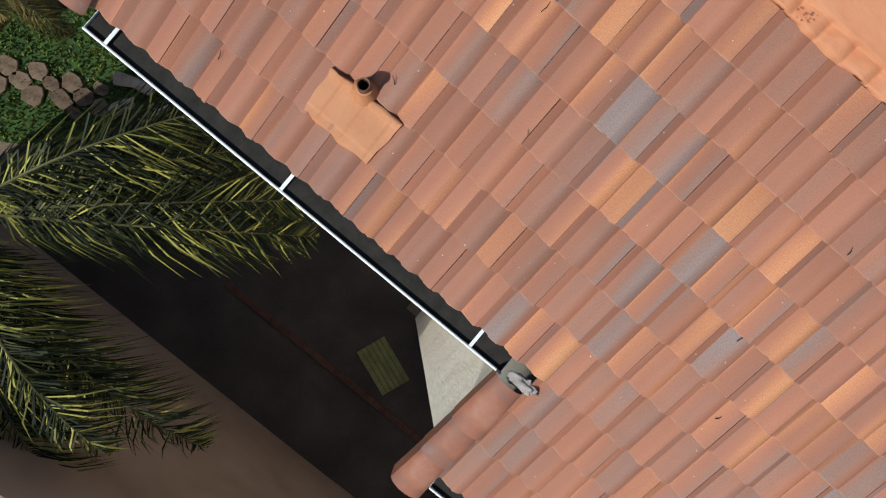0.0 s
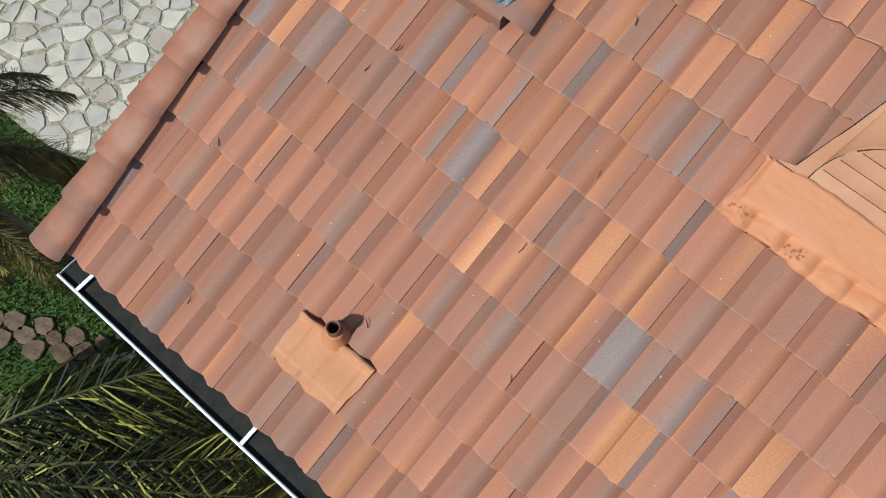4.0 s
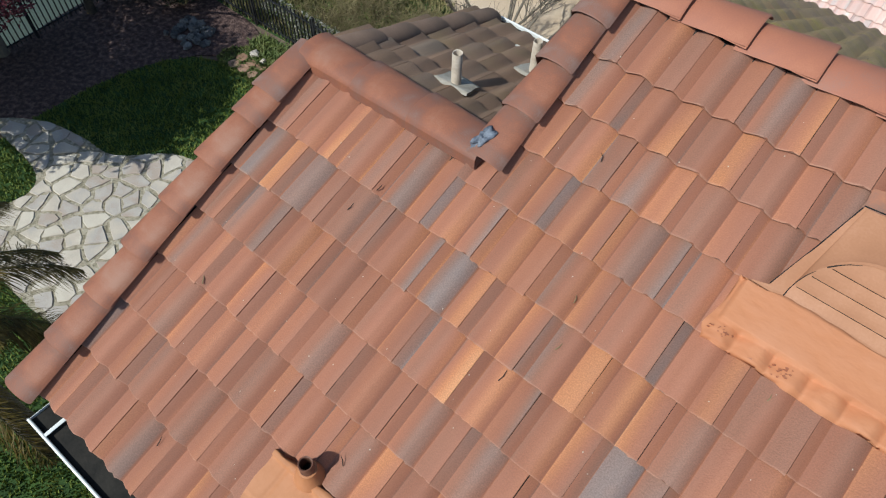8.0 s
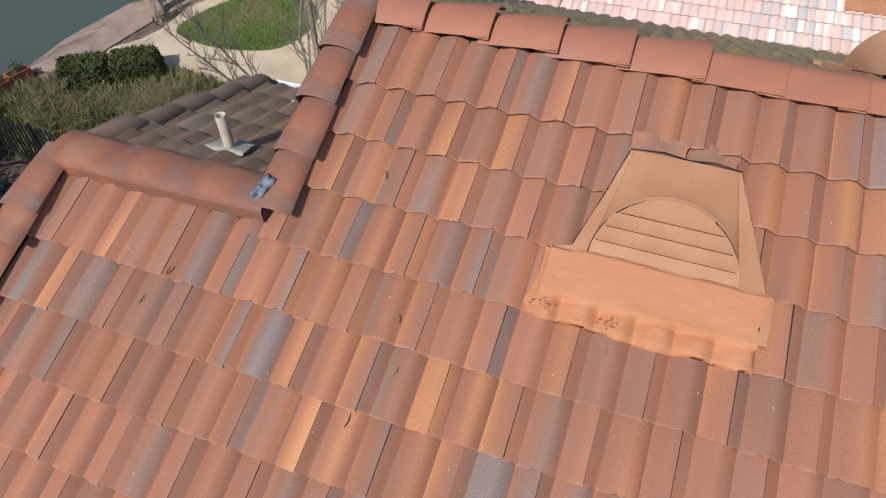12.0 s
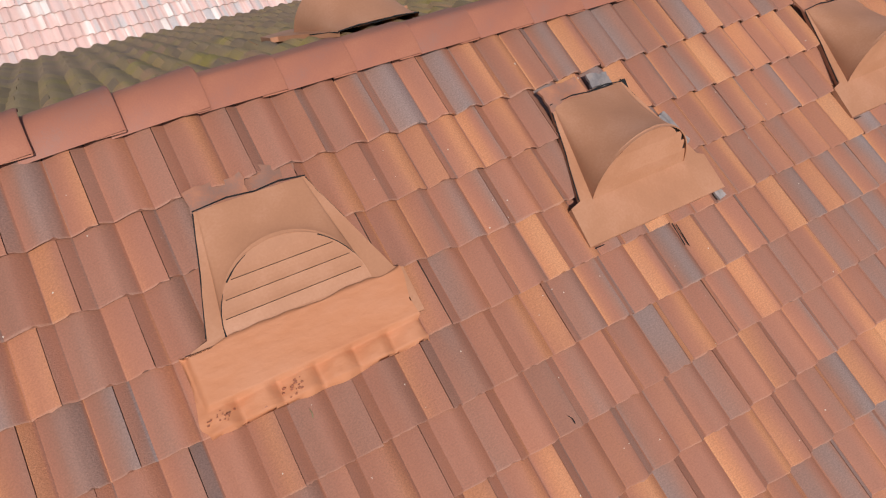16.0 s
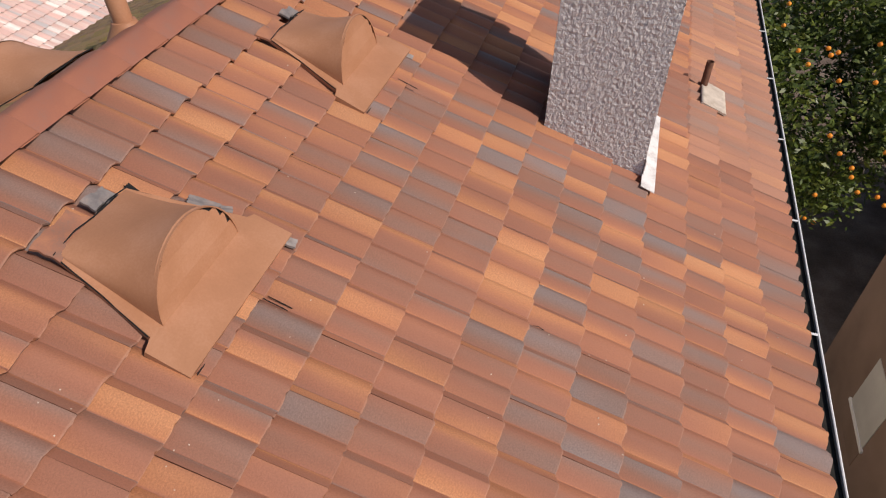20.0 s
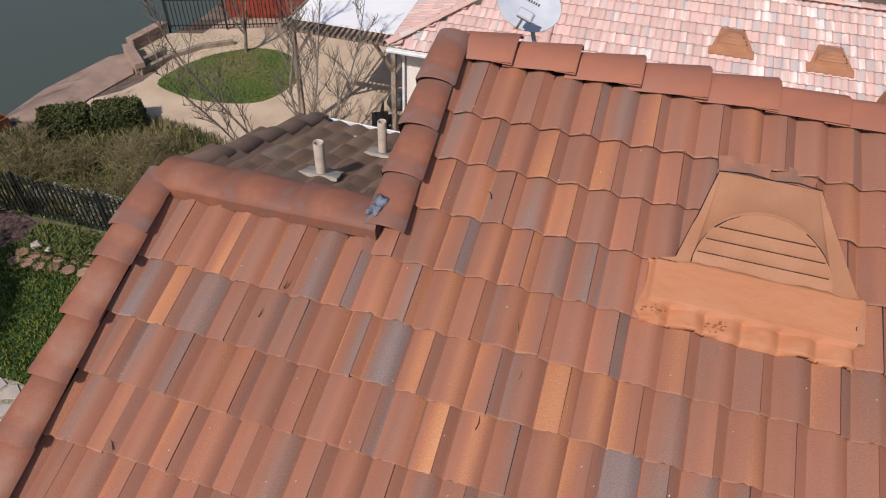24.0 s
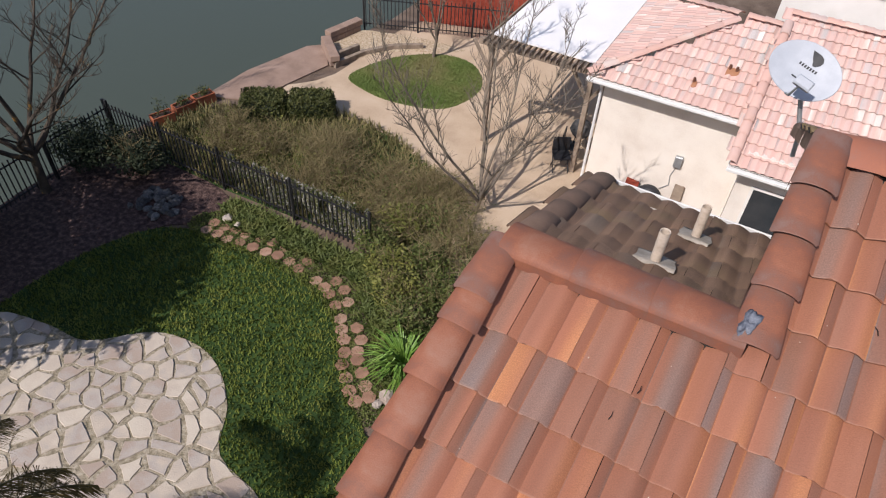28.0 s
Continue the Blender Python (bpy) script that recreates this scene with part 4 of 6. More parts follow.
for k in range(7):
    g = Geo()
    x = -0.125 + 0.040 * k
    g.poly([bowl(x + p, 0.045 + q, 0.005) for p, q in ((0, 0), (0.024, 0), (0.024, 0.04), (0, 0.04))])
    part("printed_bar", g, "ink", dish)
g = Geo()
g.poly([bowl(x, y, 0.005) for x, y in ((-0.10, -0.135), (0.08, -0.135), (0.08, -0.115), (-0.10, -0.115))])
part("printed_bar", g, "ink", dish)

# ---------------------------------------------------------------- house walls
def block(name, label, mat, x0, y0, z0, x1, y1, z1, category="wall"):
    g = Geo()
    g.box(x0, y0, z0, x1, y1, z1)
    return lone(name, g, mat, label, category, "", "structure")


def gable(name, label, mat, x0, x1, pts):
    """A wall of thickness x1 - x0 whose outline in y and z is given."""
    g = Geo()
    a, b = [(x0, y, z) for y, z in pts], [(x1, y, z) for y, z in pts]
    g.poly(a[::-1])
    g.poly(b)
    for i in range(len(pts)):
        j = (i + 1) % len(pts)
        g.quad(a[i], a[j], b[j], b[i])
    return lone(name, g, mat, label, "wall", "", "structure")


gable("wall_gable", "cream stucco gable wall of the house", "cream stucco", 0.30, 0.50, [(0.42, -0.3), (3.75, -0.3), (3.75, H + 0.35), (Y1 * CB, RZ1 - 0.2), (0.42, H - 0.08)])
gable("wall_upper_gable", "stucco wall above the lower ridge", "cream stucco", 1.85, 2.0, [(0.6, H - 0.8), (7.0, H - 0.8), (7.0, H - 0.72), (Y2 * CB, RZ2 - 0.2), (0.6, H)])
block("wall_front", "cream stucco front wall of the house under the eave", "cream stucco", 0.50, 0.42, -0.3, 3.2, 0.62, H)
gable("wall_wing_side", "sunlit cream stucco side wall below the rake tiles", "cream stucco", 3.30, 3.48, [(-0.86, -0.3), (0.62, -0.3), (0.62, H + 0.05), (-0.86, H - 0.47)])
g = Geo()
g.box(-0.010, -0.07, -0.09, 0.0, 0.07, 0.09, 0.004)
for k in range(4):
    g.box(-0.022, -0.055, -0.07 + k * 0.04, -0.010, 0.055, -0.055 + k * 0.04)
lone("wall_vent", g, "weathered timber", "small louvred vent in the sunlit stucco wall", "wall vent", m=pose(3.297, 0.05, H - 0.75))
block("wall_wing_front", "cream stucco wall of the projecting wing", "cream stucco", 3.48, -0.86, -0.3, 13.8, -0.66, H - 0.48)
block("wall_end", "plain end wall of the house", "cream stucco", 13.6, -0.66, -0.3, 13.8, 7.0, H - 0.8)
block("wall_back_low", "stucco wall below the low rear eave", "cream stucco", 0.5, 3.55, -0.3, 2.0, 3.75, H + 0.2)
block("wall_back_high", "stucco wall below the high rear eave", "cream stucco", 2.0, 7.0, -0.3, 13.6, 7.2, H - 0.85)
block("wall_return", "stucco wall between the two rear eaves", "cream stucco", 1.85, 3.75, -0.3, 2.0, 7.0, H - 0.85)

# ---------------------------------------------------------------- ground and gardens, laid out in their own slightly turned frame
BEFORE = set(scene.objects)
def terrain(x, y):
    """Ground height: level gardens that fall away into the lake."""
    f = min(1.0, max(0.0, (y - 10.2) / 1.6))
    edge = -13.75 - 0.1 * math.sin(y * 0.7) + 0.8 * f + 0.2 * min(6.0, max(0.0, y - 13.0))
    if x > edge:
        return 0.0
    return max(-2.6, (x - edge) * 0.9)


g = Geo()
xs = [-400, -150, -60, -30, -20] + [-17 + 0.25 * i for i in range(26)] + [-10, -9, -6, -3, 0, 4, 10, 20, 40, 100, 400]
ys = [-400, -120, -40, -20, -10] + [-6 + 1.0 * i for i in range(34)] + [32, 45, 80, 160, 400]
g.grid([[(x, y, terrain(x, y) - 0.03) for x in xs] for y in ys])
lone("ground", g, "soil", "bare brown garden soil reaching away from the house", "ground", "", "structure")
g = Geo()
g.grid([[(x, y, -0.9) for x in (-400, -100, -40, -25, -10.0)] for y in (-400, -100, -20, 0, 10, 20, 60, 400)])
lone("lake_water", g, "lake water", "still dark green lake water", "water", "", "structure")


def sheet(name, pts, z, mat, label, category="ground", kind="structure", thick=0.04, sub=None):
    """A flat area with a low edge, from a smooth closed outline."""
    g = Geo()
    top = [(x, y, z) for x, y in pts]
    g.poly(top)
    n = len(pts)
    for i in range(n):
        a, b = top[i], top[(i + 1) % n]
        g.quad((a[0], a[1], z - thick), (b[0], b[1], z - thick), b, a)
    return lone(name, g, mat, label, category, "", kind)


def rounded(pts, k=4):
    """A closed smooth curve through the points."""
    out, n = [], len(pts)
    for i in range(n):
        p0, p1, p2, p3 = (Vector(pts[(i + d) % n]) for d in (-1, 0, 1, 2))
        for s in range(k):
            t = s / k
            q = 0.5 * ((2 * p1) + (p2 - p0) * t + (2 * p0 - 5 * p1 + 4 * p2 - p3) * t * t + (3 * p1 - p0 - 3 * p2 + p3) * t ** 3)
            out.append((q.x, q.y))
    return out


def inside(x, y, pts):
    c, n = False, len(pts)
    for i in range(n):
        (x1, y1), (x2, y2) = pts[i], pts[(i + 1) % n]
        if (y1 > y) != (y2 > y) and x < (x2 - x1) * (y - y1) / (y2 - y1) + x1:
            c = not c
    return c


LAWN = rounded([(-10.4, 1.0), (-10.8, 4.5), (-9.8, 7.2), (-7.0, 7.6), (-5.5, 7.5), (-4.5, 6.75), (-3.8, 5.9), (-2.9, 5.1), (-1.2, 4.2), (-1.0, 1.5), (-2.0, -0.6), (-3.0, -2.2), (-5.0, -2.9), (-8.0, -2.2)])
PATIO = rounded([(-11.4, 3.0), (-10.6, 3.7), (-9.5, 3.95), (-8.6, 4.05), (-7.7, 4.85), (-6.8, 5.05), (-6.05, 4.87), (-5.3, 4.3), (-4.75, 3.5), (-3.6, 3.2), (-3.2, 2.4), (-4.2, 1.6), (-6.1, 0.9), (-8.4, 1.0), (-9.1, 1.7), (-9.05, 2.4), (-9.6, 2.8)])
sheet("lawn", LAWN, 0.012, "lawn soil", "green mown lawn bordering the stone patio", "lawn")
sheet("patio", PATIO, 0.030, "gravel joint", "crazy-paved patio of pale flagstones set in gravel", "patio")
MULCH = rounded([(-13.2, 3.5), (-13.3, 8.8), (-9.6, 8.9), (-8.6, 7.9), (-9.8, 7.3), (-10.7, 5.0), (-10.5, 2.0), (-11.5, 0.5)])
sheet("mulch_bed", MULCH, 0.004, "mulch", "purple-brown mulch bed under the trees", "flower bed")
YARD = rounded([(-11.4, 13.5), (-10.6, 15.0), (-10.0, 20.0), (-5.0, 21.0), (-1.8, 17.0), (-1.6, 9.4), (-4.0, 9.6), (-4.6, 11.4), (-5.6, 12.2), (-6.6, 12.75), (-7.6, 13.1), (-8.6, 13.15), (-9.4, 13.1)])
sheet("dirt_yard", YARD, 0.010, "tan dirt", "pale tan dirt yard of the neighbouring garden", "ground")
OVAL = rounded([(-10.2, 15.2), (-9.6, 16.9), (-8.4, 17.9), (-7.2, 17.8), (-6.4, 16.6), (-6.8, 15.1), (-8.2, 14.6), (-9.4, 14.7)])
sheet("oval_lawn", OVAL, 0.022, "oval blade", "small oval patch of grass in the dirt yard", "lawn")
SHRUBLAND = rounded([(-12.6, 9.2), (-12.6, 11.3), (-11.2, 12.3), (-9.4, 13.25), (-8.6, 13.3), (-7.6, 13.2), (-6.6, 12.85), (-5.6, 12.3), (-4.6, 11.5), (-3.9, 9.6), (-6.5, 9.1)])
sheet("slope_bed", SHRUBLAND, 0.006, "lawn soil", "overgrown grassy bed behind the fence", "flower bed")
sheet("ramp", [(-13.0, 11.9), (-12.95, 13.7), (-12.4, 15.95), (-11.95, 16.4), (-11.1, 15.3), (-11.45, 13.7), (-11.6, 12.5)], 0.016, "ramp concrete", "brown concrete boat ramp at the water's edge", "ramp")
# the side yard's sheet carries the houses' shade in its colour
sheet("side_yard", [(-3.4, -3.4), (-2.6, -0.2), (0.3, 0.42), (3.2, 0.42), (3.2, -0.62), (16, -0.62), (16, -3.6), (3, -3.6)], 0.008, "slab with shade", "paving between the two houses, its shade put into the colour", "pavement")

# flagstones: cells of a jittered lattice, shrunk to leave joints
rs = random.Random(11)
patio = bpy.data.objects["patio"]
sites = []
for i in range(-3, 21):
    for j in range(-3, 16):
        x, y = -11.0 + i * 0.43 + (j % 2) * 0.21 + rs.uniform(-0.20, 0.20), 0.4 + j * 0.36 + rs.uniform(-0.17, 0.17)
        sites.append((x, y))
for x, y in sites:
    if not inside(x, y, PATIO):
        continue
    cell = [(x + 1.0, y + 1.0), (x - 1.0, y + 1.0), (x - 1.0, y - 1.0), (x + 1.0, y - 1.0)]
    for ox, oy in sites:
        if (ox, oy) == (x, y) or (ox - x) ** 2 + (oy - y) ** 2 > 2.2:
            continue
        mx, my, nx, ny = (x + ox) / 2, (y + oy) / 2, ox - x, oy - y
        ln = math.hypot(nx, ny)
        gap = rs.choice((0.018, 0.03, 0.042, 0.06))
        outc = []
        for a, b in zip(cell, cell[1:] + cell[:1]):
            da = ((a[0] - mx) * nx + (a[1] - my) * ny) / ln + gap
            db = ((b[0] - mx) * nx + (b[1] - my) * ny) / ln + gap
            if da <= 0:
                outc.append(a)
            if (da < 0) != (db < 0):
                t = da / (da - db)
                outc.append((a[0] + (b[0] - a[0]) * t, a[1] + (b[1] - a[1]) * t))
        cell = outc
        if len(cell) < 3:
            break
    if len(cell) < 3:
        continue
    rough_cell = []
    for (ax, ay), (bx, by) in zip(cell, cell[1:] + cell[:1]):
        if math.hypot(bx - ax, by - ay) < 0.07:
            continue
        rough_cell.append((ax + rs.uniform(-0.032, 0.032), ay + rs.uniform(-0.032, 0.032)))
        if math.hypot(bx - ax, by - ay) > 0.16:
            t = rs.uniform(0.35, 0.65)
            rough_cell.append((ax + (bx - ax) * t + rs.uniform(-0.022, 0.022), ay + (by - ay) * t + rs.uniform(-0.022, 0.022)))
    cell = rough_cell
    if len(cell) < 3 or max(math.hypot(px - x, py - y) for px, py in cell) > 0.62:
        continue
    for n_, (px, py) in enumerate(cell):
        while not inside(px, py, PATIO):
            px, py = px + (x - px) * 0.15, py + (y - py) * 0.15
        cell[n_] = (px, py)
    zt = 0.050 + rs.uniform(-0.006, 0.008)
    g = Geo()
    cx, cy = sum(p[0] for p in cell) / len(cell), sum(p[1] for p in cell) / len(cell)
    inner = [(cx + (px - cx) * 0.95, cy + (py - cy) * 0.95, zt) for px, py in cell]
    mid = [(px, py, zt - 0.010) for px, py in cell]
    low = [(px, py, 0.026) for px, py in cell]
    g.grid([low, mid, inner], True)
    g.poly(inner)
    part("flagstone", g, "flagstone", patio)

# stepping pavers
hexa = Geo()
ring = [(0.148 * math.cos(6.2832 * (s + 0.5) / 6), 0.148 * math.sin(6.2832 * (s + 0.5) / 6)) for s in range(6)]
hexa.grid([[(x, y, -0.02) for x, y in ring], [(x, y, 0.028) for x, y in ring], [(x * 0.93, y * 0.93, 0.036) for x, y in ring]], True)
hexa.poly([(x * 0.93, y * 0.93, 0.036) for x, y in ring])
hexm = hexa.mesh("paver", "paver")
path = thing("paver_path", "curving path of reddish hexagonal pavers beside the lawn", "path", pose(0, 0, 0.0), "", "structure")
line = [(-8.9, 7.75), (-8.0, 7.85), (-7.0, 7.95), (-6.0, 7.85), (-5.25, 7.6), (-4.65, 7.15), (-4.25, 6.7), (-3.95, 6.2), (-3.5, 5.8), (-3.1, 5.5)]
for (ax, ay), (bx, by) in zip(line, line[1:]):
    n = max(2, round(math.hypot(bx - ax, by - ay) / 0.30))
    for k in range(n):
        t = k / n
        nx, ny = -(by - ay), bx - ax
        ln = math.hypot(nx, ny)
        for side in (-0.145, 0.15):
            if rs.random() < 0.93:
                part("paver", hexm, "", path, "", pose(ax + (bx - ax) * t + nx / ln * side + rs.uniform(-0.03, 0.03), ay + (by - ay) * t + ny / ln * side + rs.uniform(-0.03, 0.03), rs.uniform(-0.01, 0.01), rs.uniform(-3, 3), rs.uniform(-3, 3), rs.uniform(0, 60)))

# ---------------------------------------------------------------- plants
def blades(name, pts, count, seed, mat, label, category, hgt=(0.04, 0.09), wid=0.012, avoid=None, lean=0.6, z=0.012, m=None):
    """Many single blades of grass over an outline, as one sheet of stuff."""
    r = random.Random(seed)
    g = Geo()
    xa, xb = min(p[0] for p in pts), max(p[0] for p in pts)
    ya, yb = min(p[1] for p in pts), max(p[1] for p in pts)
    k = 0
    while k < count:
        x, y = r.uniform(xa, xb), r.uniform(ya, yb)
        if not inside(x, y, pts) or (avoid and inside(x, y, avoid)):
            k += 0.25
            continue
        k += 1
        h, a = r.uniform(*hgt), r.uniform(0, 6.2832)
        dx, dy = math.cos(a), math.sin(a)
        lx, ly = r.uniform(-lean, lean) * h, r.uniform(-lean, lean) * h
        i = len(g.v)
        g.v += [(x - dx * wid, y - dy * wid, z), (x + dx * wid, y + dy * wid, z), (x + lx + dx * wid * 0.3, y + ly + dy * wid * 0.3, z + h)]
        g.f.append((i, i + 1, i + 2))
    return lone(name, g, mat, label, category, "", "stuff")


blades("lawn_grass", LAWN, 52000, 3, "grass blade", "dense short green lawn grass", "grass", (0.04, 0.10), 0.018, PATIO)
blades("oval_grass", OVAL, 14000, 4, "oval blade", "short green grass on the oval bed", "grass", (0.02, 0.06), 0.016, z=0.02)
blades("bed_grass", SHRUBLAND, 14000, 5, "dry grass", "rough yellow-green grass among the shrubs", "grass", (0.08, 0.3), 0.022)


def leaves(g, centre, radii, count, r, size, shell=0.45, flatness=0.6):
    """Scatters small folded leaves through an uneven ellipsoid."""
    for _ in range(count):
        d = Vector((r.gauss(0, 1), r.gauss(0, 1), r.gauss(0, 1))).normalized()
        q = shell + (1 - shell) * r.random() ** 0.6
        q *= 1 + 0.35 * noise.noise(d * 2.3 + Vector(centre))
        p = Vector((centre[0] + d.x * radii[0] * q, centre[1] + d.y * radii[1] * q, centre[2] + d.z * radii[2] * q))
        if p.z < 0.02:
            continue
        a = Vector((r.gauss(0, 1), r.gauss(0, 1), r.gauss(0, flatness))).normalized()
        b = a.cross(Vector((r.gauss(0, 1), r.gauss(0, 1), r.gauss(0, 1)))).normalized()
        s = size * r.uniform(0.6, 1.3)
        i = len(g.v)
        g.v += [tuple(p - a * s), tuple(p + b * s * 0.45), tuple(p + a * s), tuple(p - b * s * 0.45)]
        g.f.append((i, i + 1, i + 2, i + 3))


def branch(g, start, d, length, radius, depth, r, spread=0.6, up=0.15, sides=5, bend=0.18, split=(2, 3), ratio=0.72, tips=None):
    """A limb that bends and forks into thinner ones."""
    pts, rad = [Vector(start)], [radius]
    d = Vector(d).normalized()
    steps = 4
    for k in range(steps):
        d = (d + Vector((r.gauss(0, bend), r.gauss(0, bend), r.gauss(0, bend) + up * 0.4))).normalized()
        pts.append(pts[-1] + d * length / steps)
        rad.append(radius * (1 - 0.42 * (k + 1) / steps))
    g.tube(pts, rad, sides if depth > 1 else 4, cap=False)
    if depth <= 0:
        if tips is not None:
            tips.append(pts[-1])
        return
    for k in range(r.randint(*split)):
        at = pts[-1] if k == 0 else pts[r.randint(2, steps)]
        nd = (d + Vector((r.gauss(0, spread), r.gauss(0, spread), r.gauss(0, spread * 0.6) + up))).normalized()
        branch(g, at, nd, length * ratio * r.uniform(0.8, 1.15), rad[-1] * r.uniform(0.6, 0.85), depth - 1, r, spread, up, sides, bend, split, ratio, tips)


def twiggy(g, pts, rad, r, level, reach, up=0.35, count=9, start=0.25):
    """Side branches along a limb, each with finer ones of its own."""
    for k in range(count):
        f = start + (1 - start) * (k + r.random()) / count
        q = min(f, 0.999) * (len(pts) - 1)
        i = int(q)
        p = pts[i].lerp(pts[i + 1], q - i)
        d = (pts[i + 1] - pts[i]).normalized()
        a = r.uniform(0, 6.2832)
        side = Vector((math.cos(a), math.sin(a), r.uniform(-0.1, 0.4)))
        v = (d * 0.6 + side * r.uniform(0.5, 0.9) + Vector((0, 0, up))).normalized()
        L = reach * (1.15 - 0.6 * f) * r.uniform(0.6, 1.2)
        sub = [p]
        for _ in range(4):
            v = (v + Vector((r.gauss(0, 0.14), r.gauss(0, 0.14), r.gauss(0, 0.1) + up * 0.12))).normalized()
            sub.append(sub[-1] + v * L / 4)
        r0 = max(0.0078, (rad[i] * 0.5 if level > 1 else rad[i] * 0.55))
        sr = [r0 * (1 - 0.17 * n) for n in range(5)]
        g.tube(sub, sr, 5 if level > 1 else 3, cap=False)
        if level > 1:
            twiggy(g, sub, sr, r, level - 1, L * 0.55, up, max(4, count - 3), 0.2)


def bare_tree(at, h, seed, mat, label, limbs, trunk_r=0.10, fork=0.25, spread=0.5, reach=0.9, level=3, count=9):
    """A leafless tree: short trunk, long rising limbs, each its own part with its side branches."""
    r = random.Random(seed)
    t = thing("bare_tree", label, "tree", pose(*at), "bare trees")
    g = Geo()
    top = Vector((0.02 * h, 0.0, h * fork))
    g.tube([Vector((0, 0, -0.1)), Vector((0, 0, 0.1)), top * 0.6, top], [trunk_r * 1.5, trunk_r * 1.1, trunk_r * 0.95, trunk_r * 0.85], 9, cap=False)
    part("trunk", g, mat, t, smooth=True)
    for k in range(limbs):
        a = 6.2832 * (k + r.uniform(-0.2, 0.2)) / limbs
        s = spread * (0.25 if k == 0 else r.uniform(0.8, 1.2))
        v = Vector((math.cos(a) * s, math.sin(a) * s, 0.8)).normalized()
        pts, L = [top * r.uniform(0.75, 1.0)], h * (1 - fork) * r.uniform(0.85, 1.1)
        for _ in range(8):
            v = (v + Vector((r.gauss(0, 0.13), r.gauss(0, 0.13), 0.04))).normalized()
            pts.append(pts[-1] + v * L / 8)
        rad = [trunk_r * (0.62 - 0.066 * n) for n in range(9)]
        c = Geo()
        c.tube(pts, rad, 7, cap=False)
        twiggy(c, pts, rad, r, level, reach, 0.3, count)
        part("limb", c, mat, t, smooth=True)
    return t


bare_tree((-13.1, 6.7, 0), 6.2, 21, "lichen bark", "bare spreading tree with dark bark and orange lichen", 8, 0.105, 0.20, 0.80, 1.6, 3, 9)
bare_tree((-3.95, 11.4, 0), 6.0, 8, "grey bark", "leafless grey tree with many thin branches in the dirt yard", 7, 0.062, 0.09, 0.40, 1.15, 2, 15)
bare_tree((-8.6, 17.6, 0), 4.8, 31, "grey bark", "leafless thin tree at the back of the oval lawn", 5, 0.05, 0.15, 0.35, 0.8, 2, 10)


def bush(name, at, radii, count, seed, mat, label, size=0.05, twigs=0, group="shrubs", shell=0.5, lumps=5, category="shrub"):
    """A shrub: a few stems, and a crown of many small leaves in uneven clumps."""
    r = random.Random(seed)
    t = thing(name, label, category, pose(*at), group)
    if twigs:
        g = Geo()
        for _ in range(twigs):
            a, q = r.uniform(0, 6.2832), r.uniform(0.2, 1.0)
            p0 = Vector((math.cos(a) * radii[0] * 0.15, math.sin(a) * radii[1] * 0.15, 0))
            p2 = Vector((math.cos(a) * radii[0] * q, math.sin(a) * radii[1] * q, radii[2] * r.uniform(0.9, 1.9) * (1.2 - 0.5 * q)))
            p1 = p0.lerp(p2, 0.5) + Vector((0, 0, radii[2] * 0.25))
            g.tube([p0, p1, p2], [0.007, 0.005, 0.0025], 3, cap=False)
            for _ in range(3):
                f = p1.lerp(p2, r.random())
                g.tube([f, f + Vector((r.gauss(0, 0.16), r.gauss(0, 0.16), r.uniform(0.05, 0.3)))], [0.005, 0.002], 3, cap=False)
        part("stem", g, "twig", t)
    g = Geo()
    if count:
        for k in range(lumps):
            a = 6.2832 * k / lumps + r.uniform(-0.4, 0.4)
            q = 0.45 if lumps > 1 else 0
            c = (math.cos(a) * radii[0] * q, math.sin(a) * radii[1] * q, radii[2] * r.uniform(0.75, 1.05))
            leaves(g, c, [v * r.uniform(0.55, 0.75) if lumps > 1 else v for v in radii], count // lumps, r, size, shell)
        part("foliage", g, mat, t)
    return t


def leafy_tree(at, h, radii, seed, mat, label, count=9000, size=0.07, name="evergreen_tree"):
    r = random.Random(seed)
    t = thing(name, label, "tree", pose(*at))
    g = Geo()
    g.tube([(0, 0, -0.1), (0.04, 0.02, h * 0.3), (0.0, 0.05, h * 0.6)], [0.17, 0.13, 0.09], 9)
    for k in range(7):
        a = 6.2832 * k / 7
        branch(g, (0, 0, h * 0.4), (math.cos(a), math.sin(a), 0.7), radii[0] * 0.5, 0.045, 2, r)
    part("trunk", g, "grey bark", t)
    g = Geo()
    for k in range(30):
        d = Vector((r.gauss(0, 1), r.gauss(0, 1), r.gauss(0, 1))).normalized()
        leaves(g, (d.x * radii[0] * 0.68, d.y * radii[1] * 0.68, h * 0.7 + d.z * radii[2] * 0.68), [v * 0.36 for v in radii], count // 30, r, size, 0.2)
    part("crown", g, mat, t)
    return t


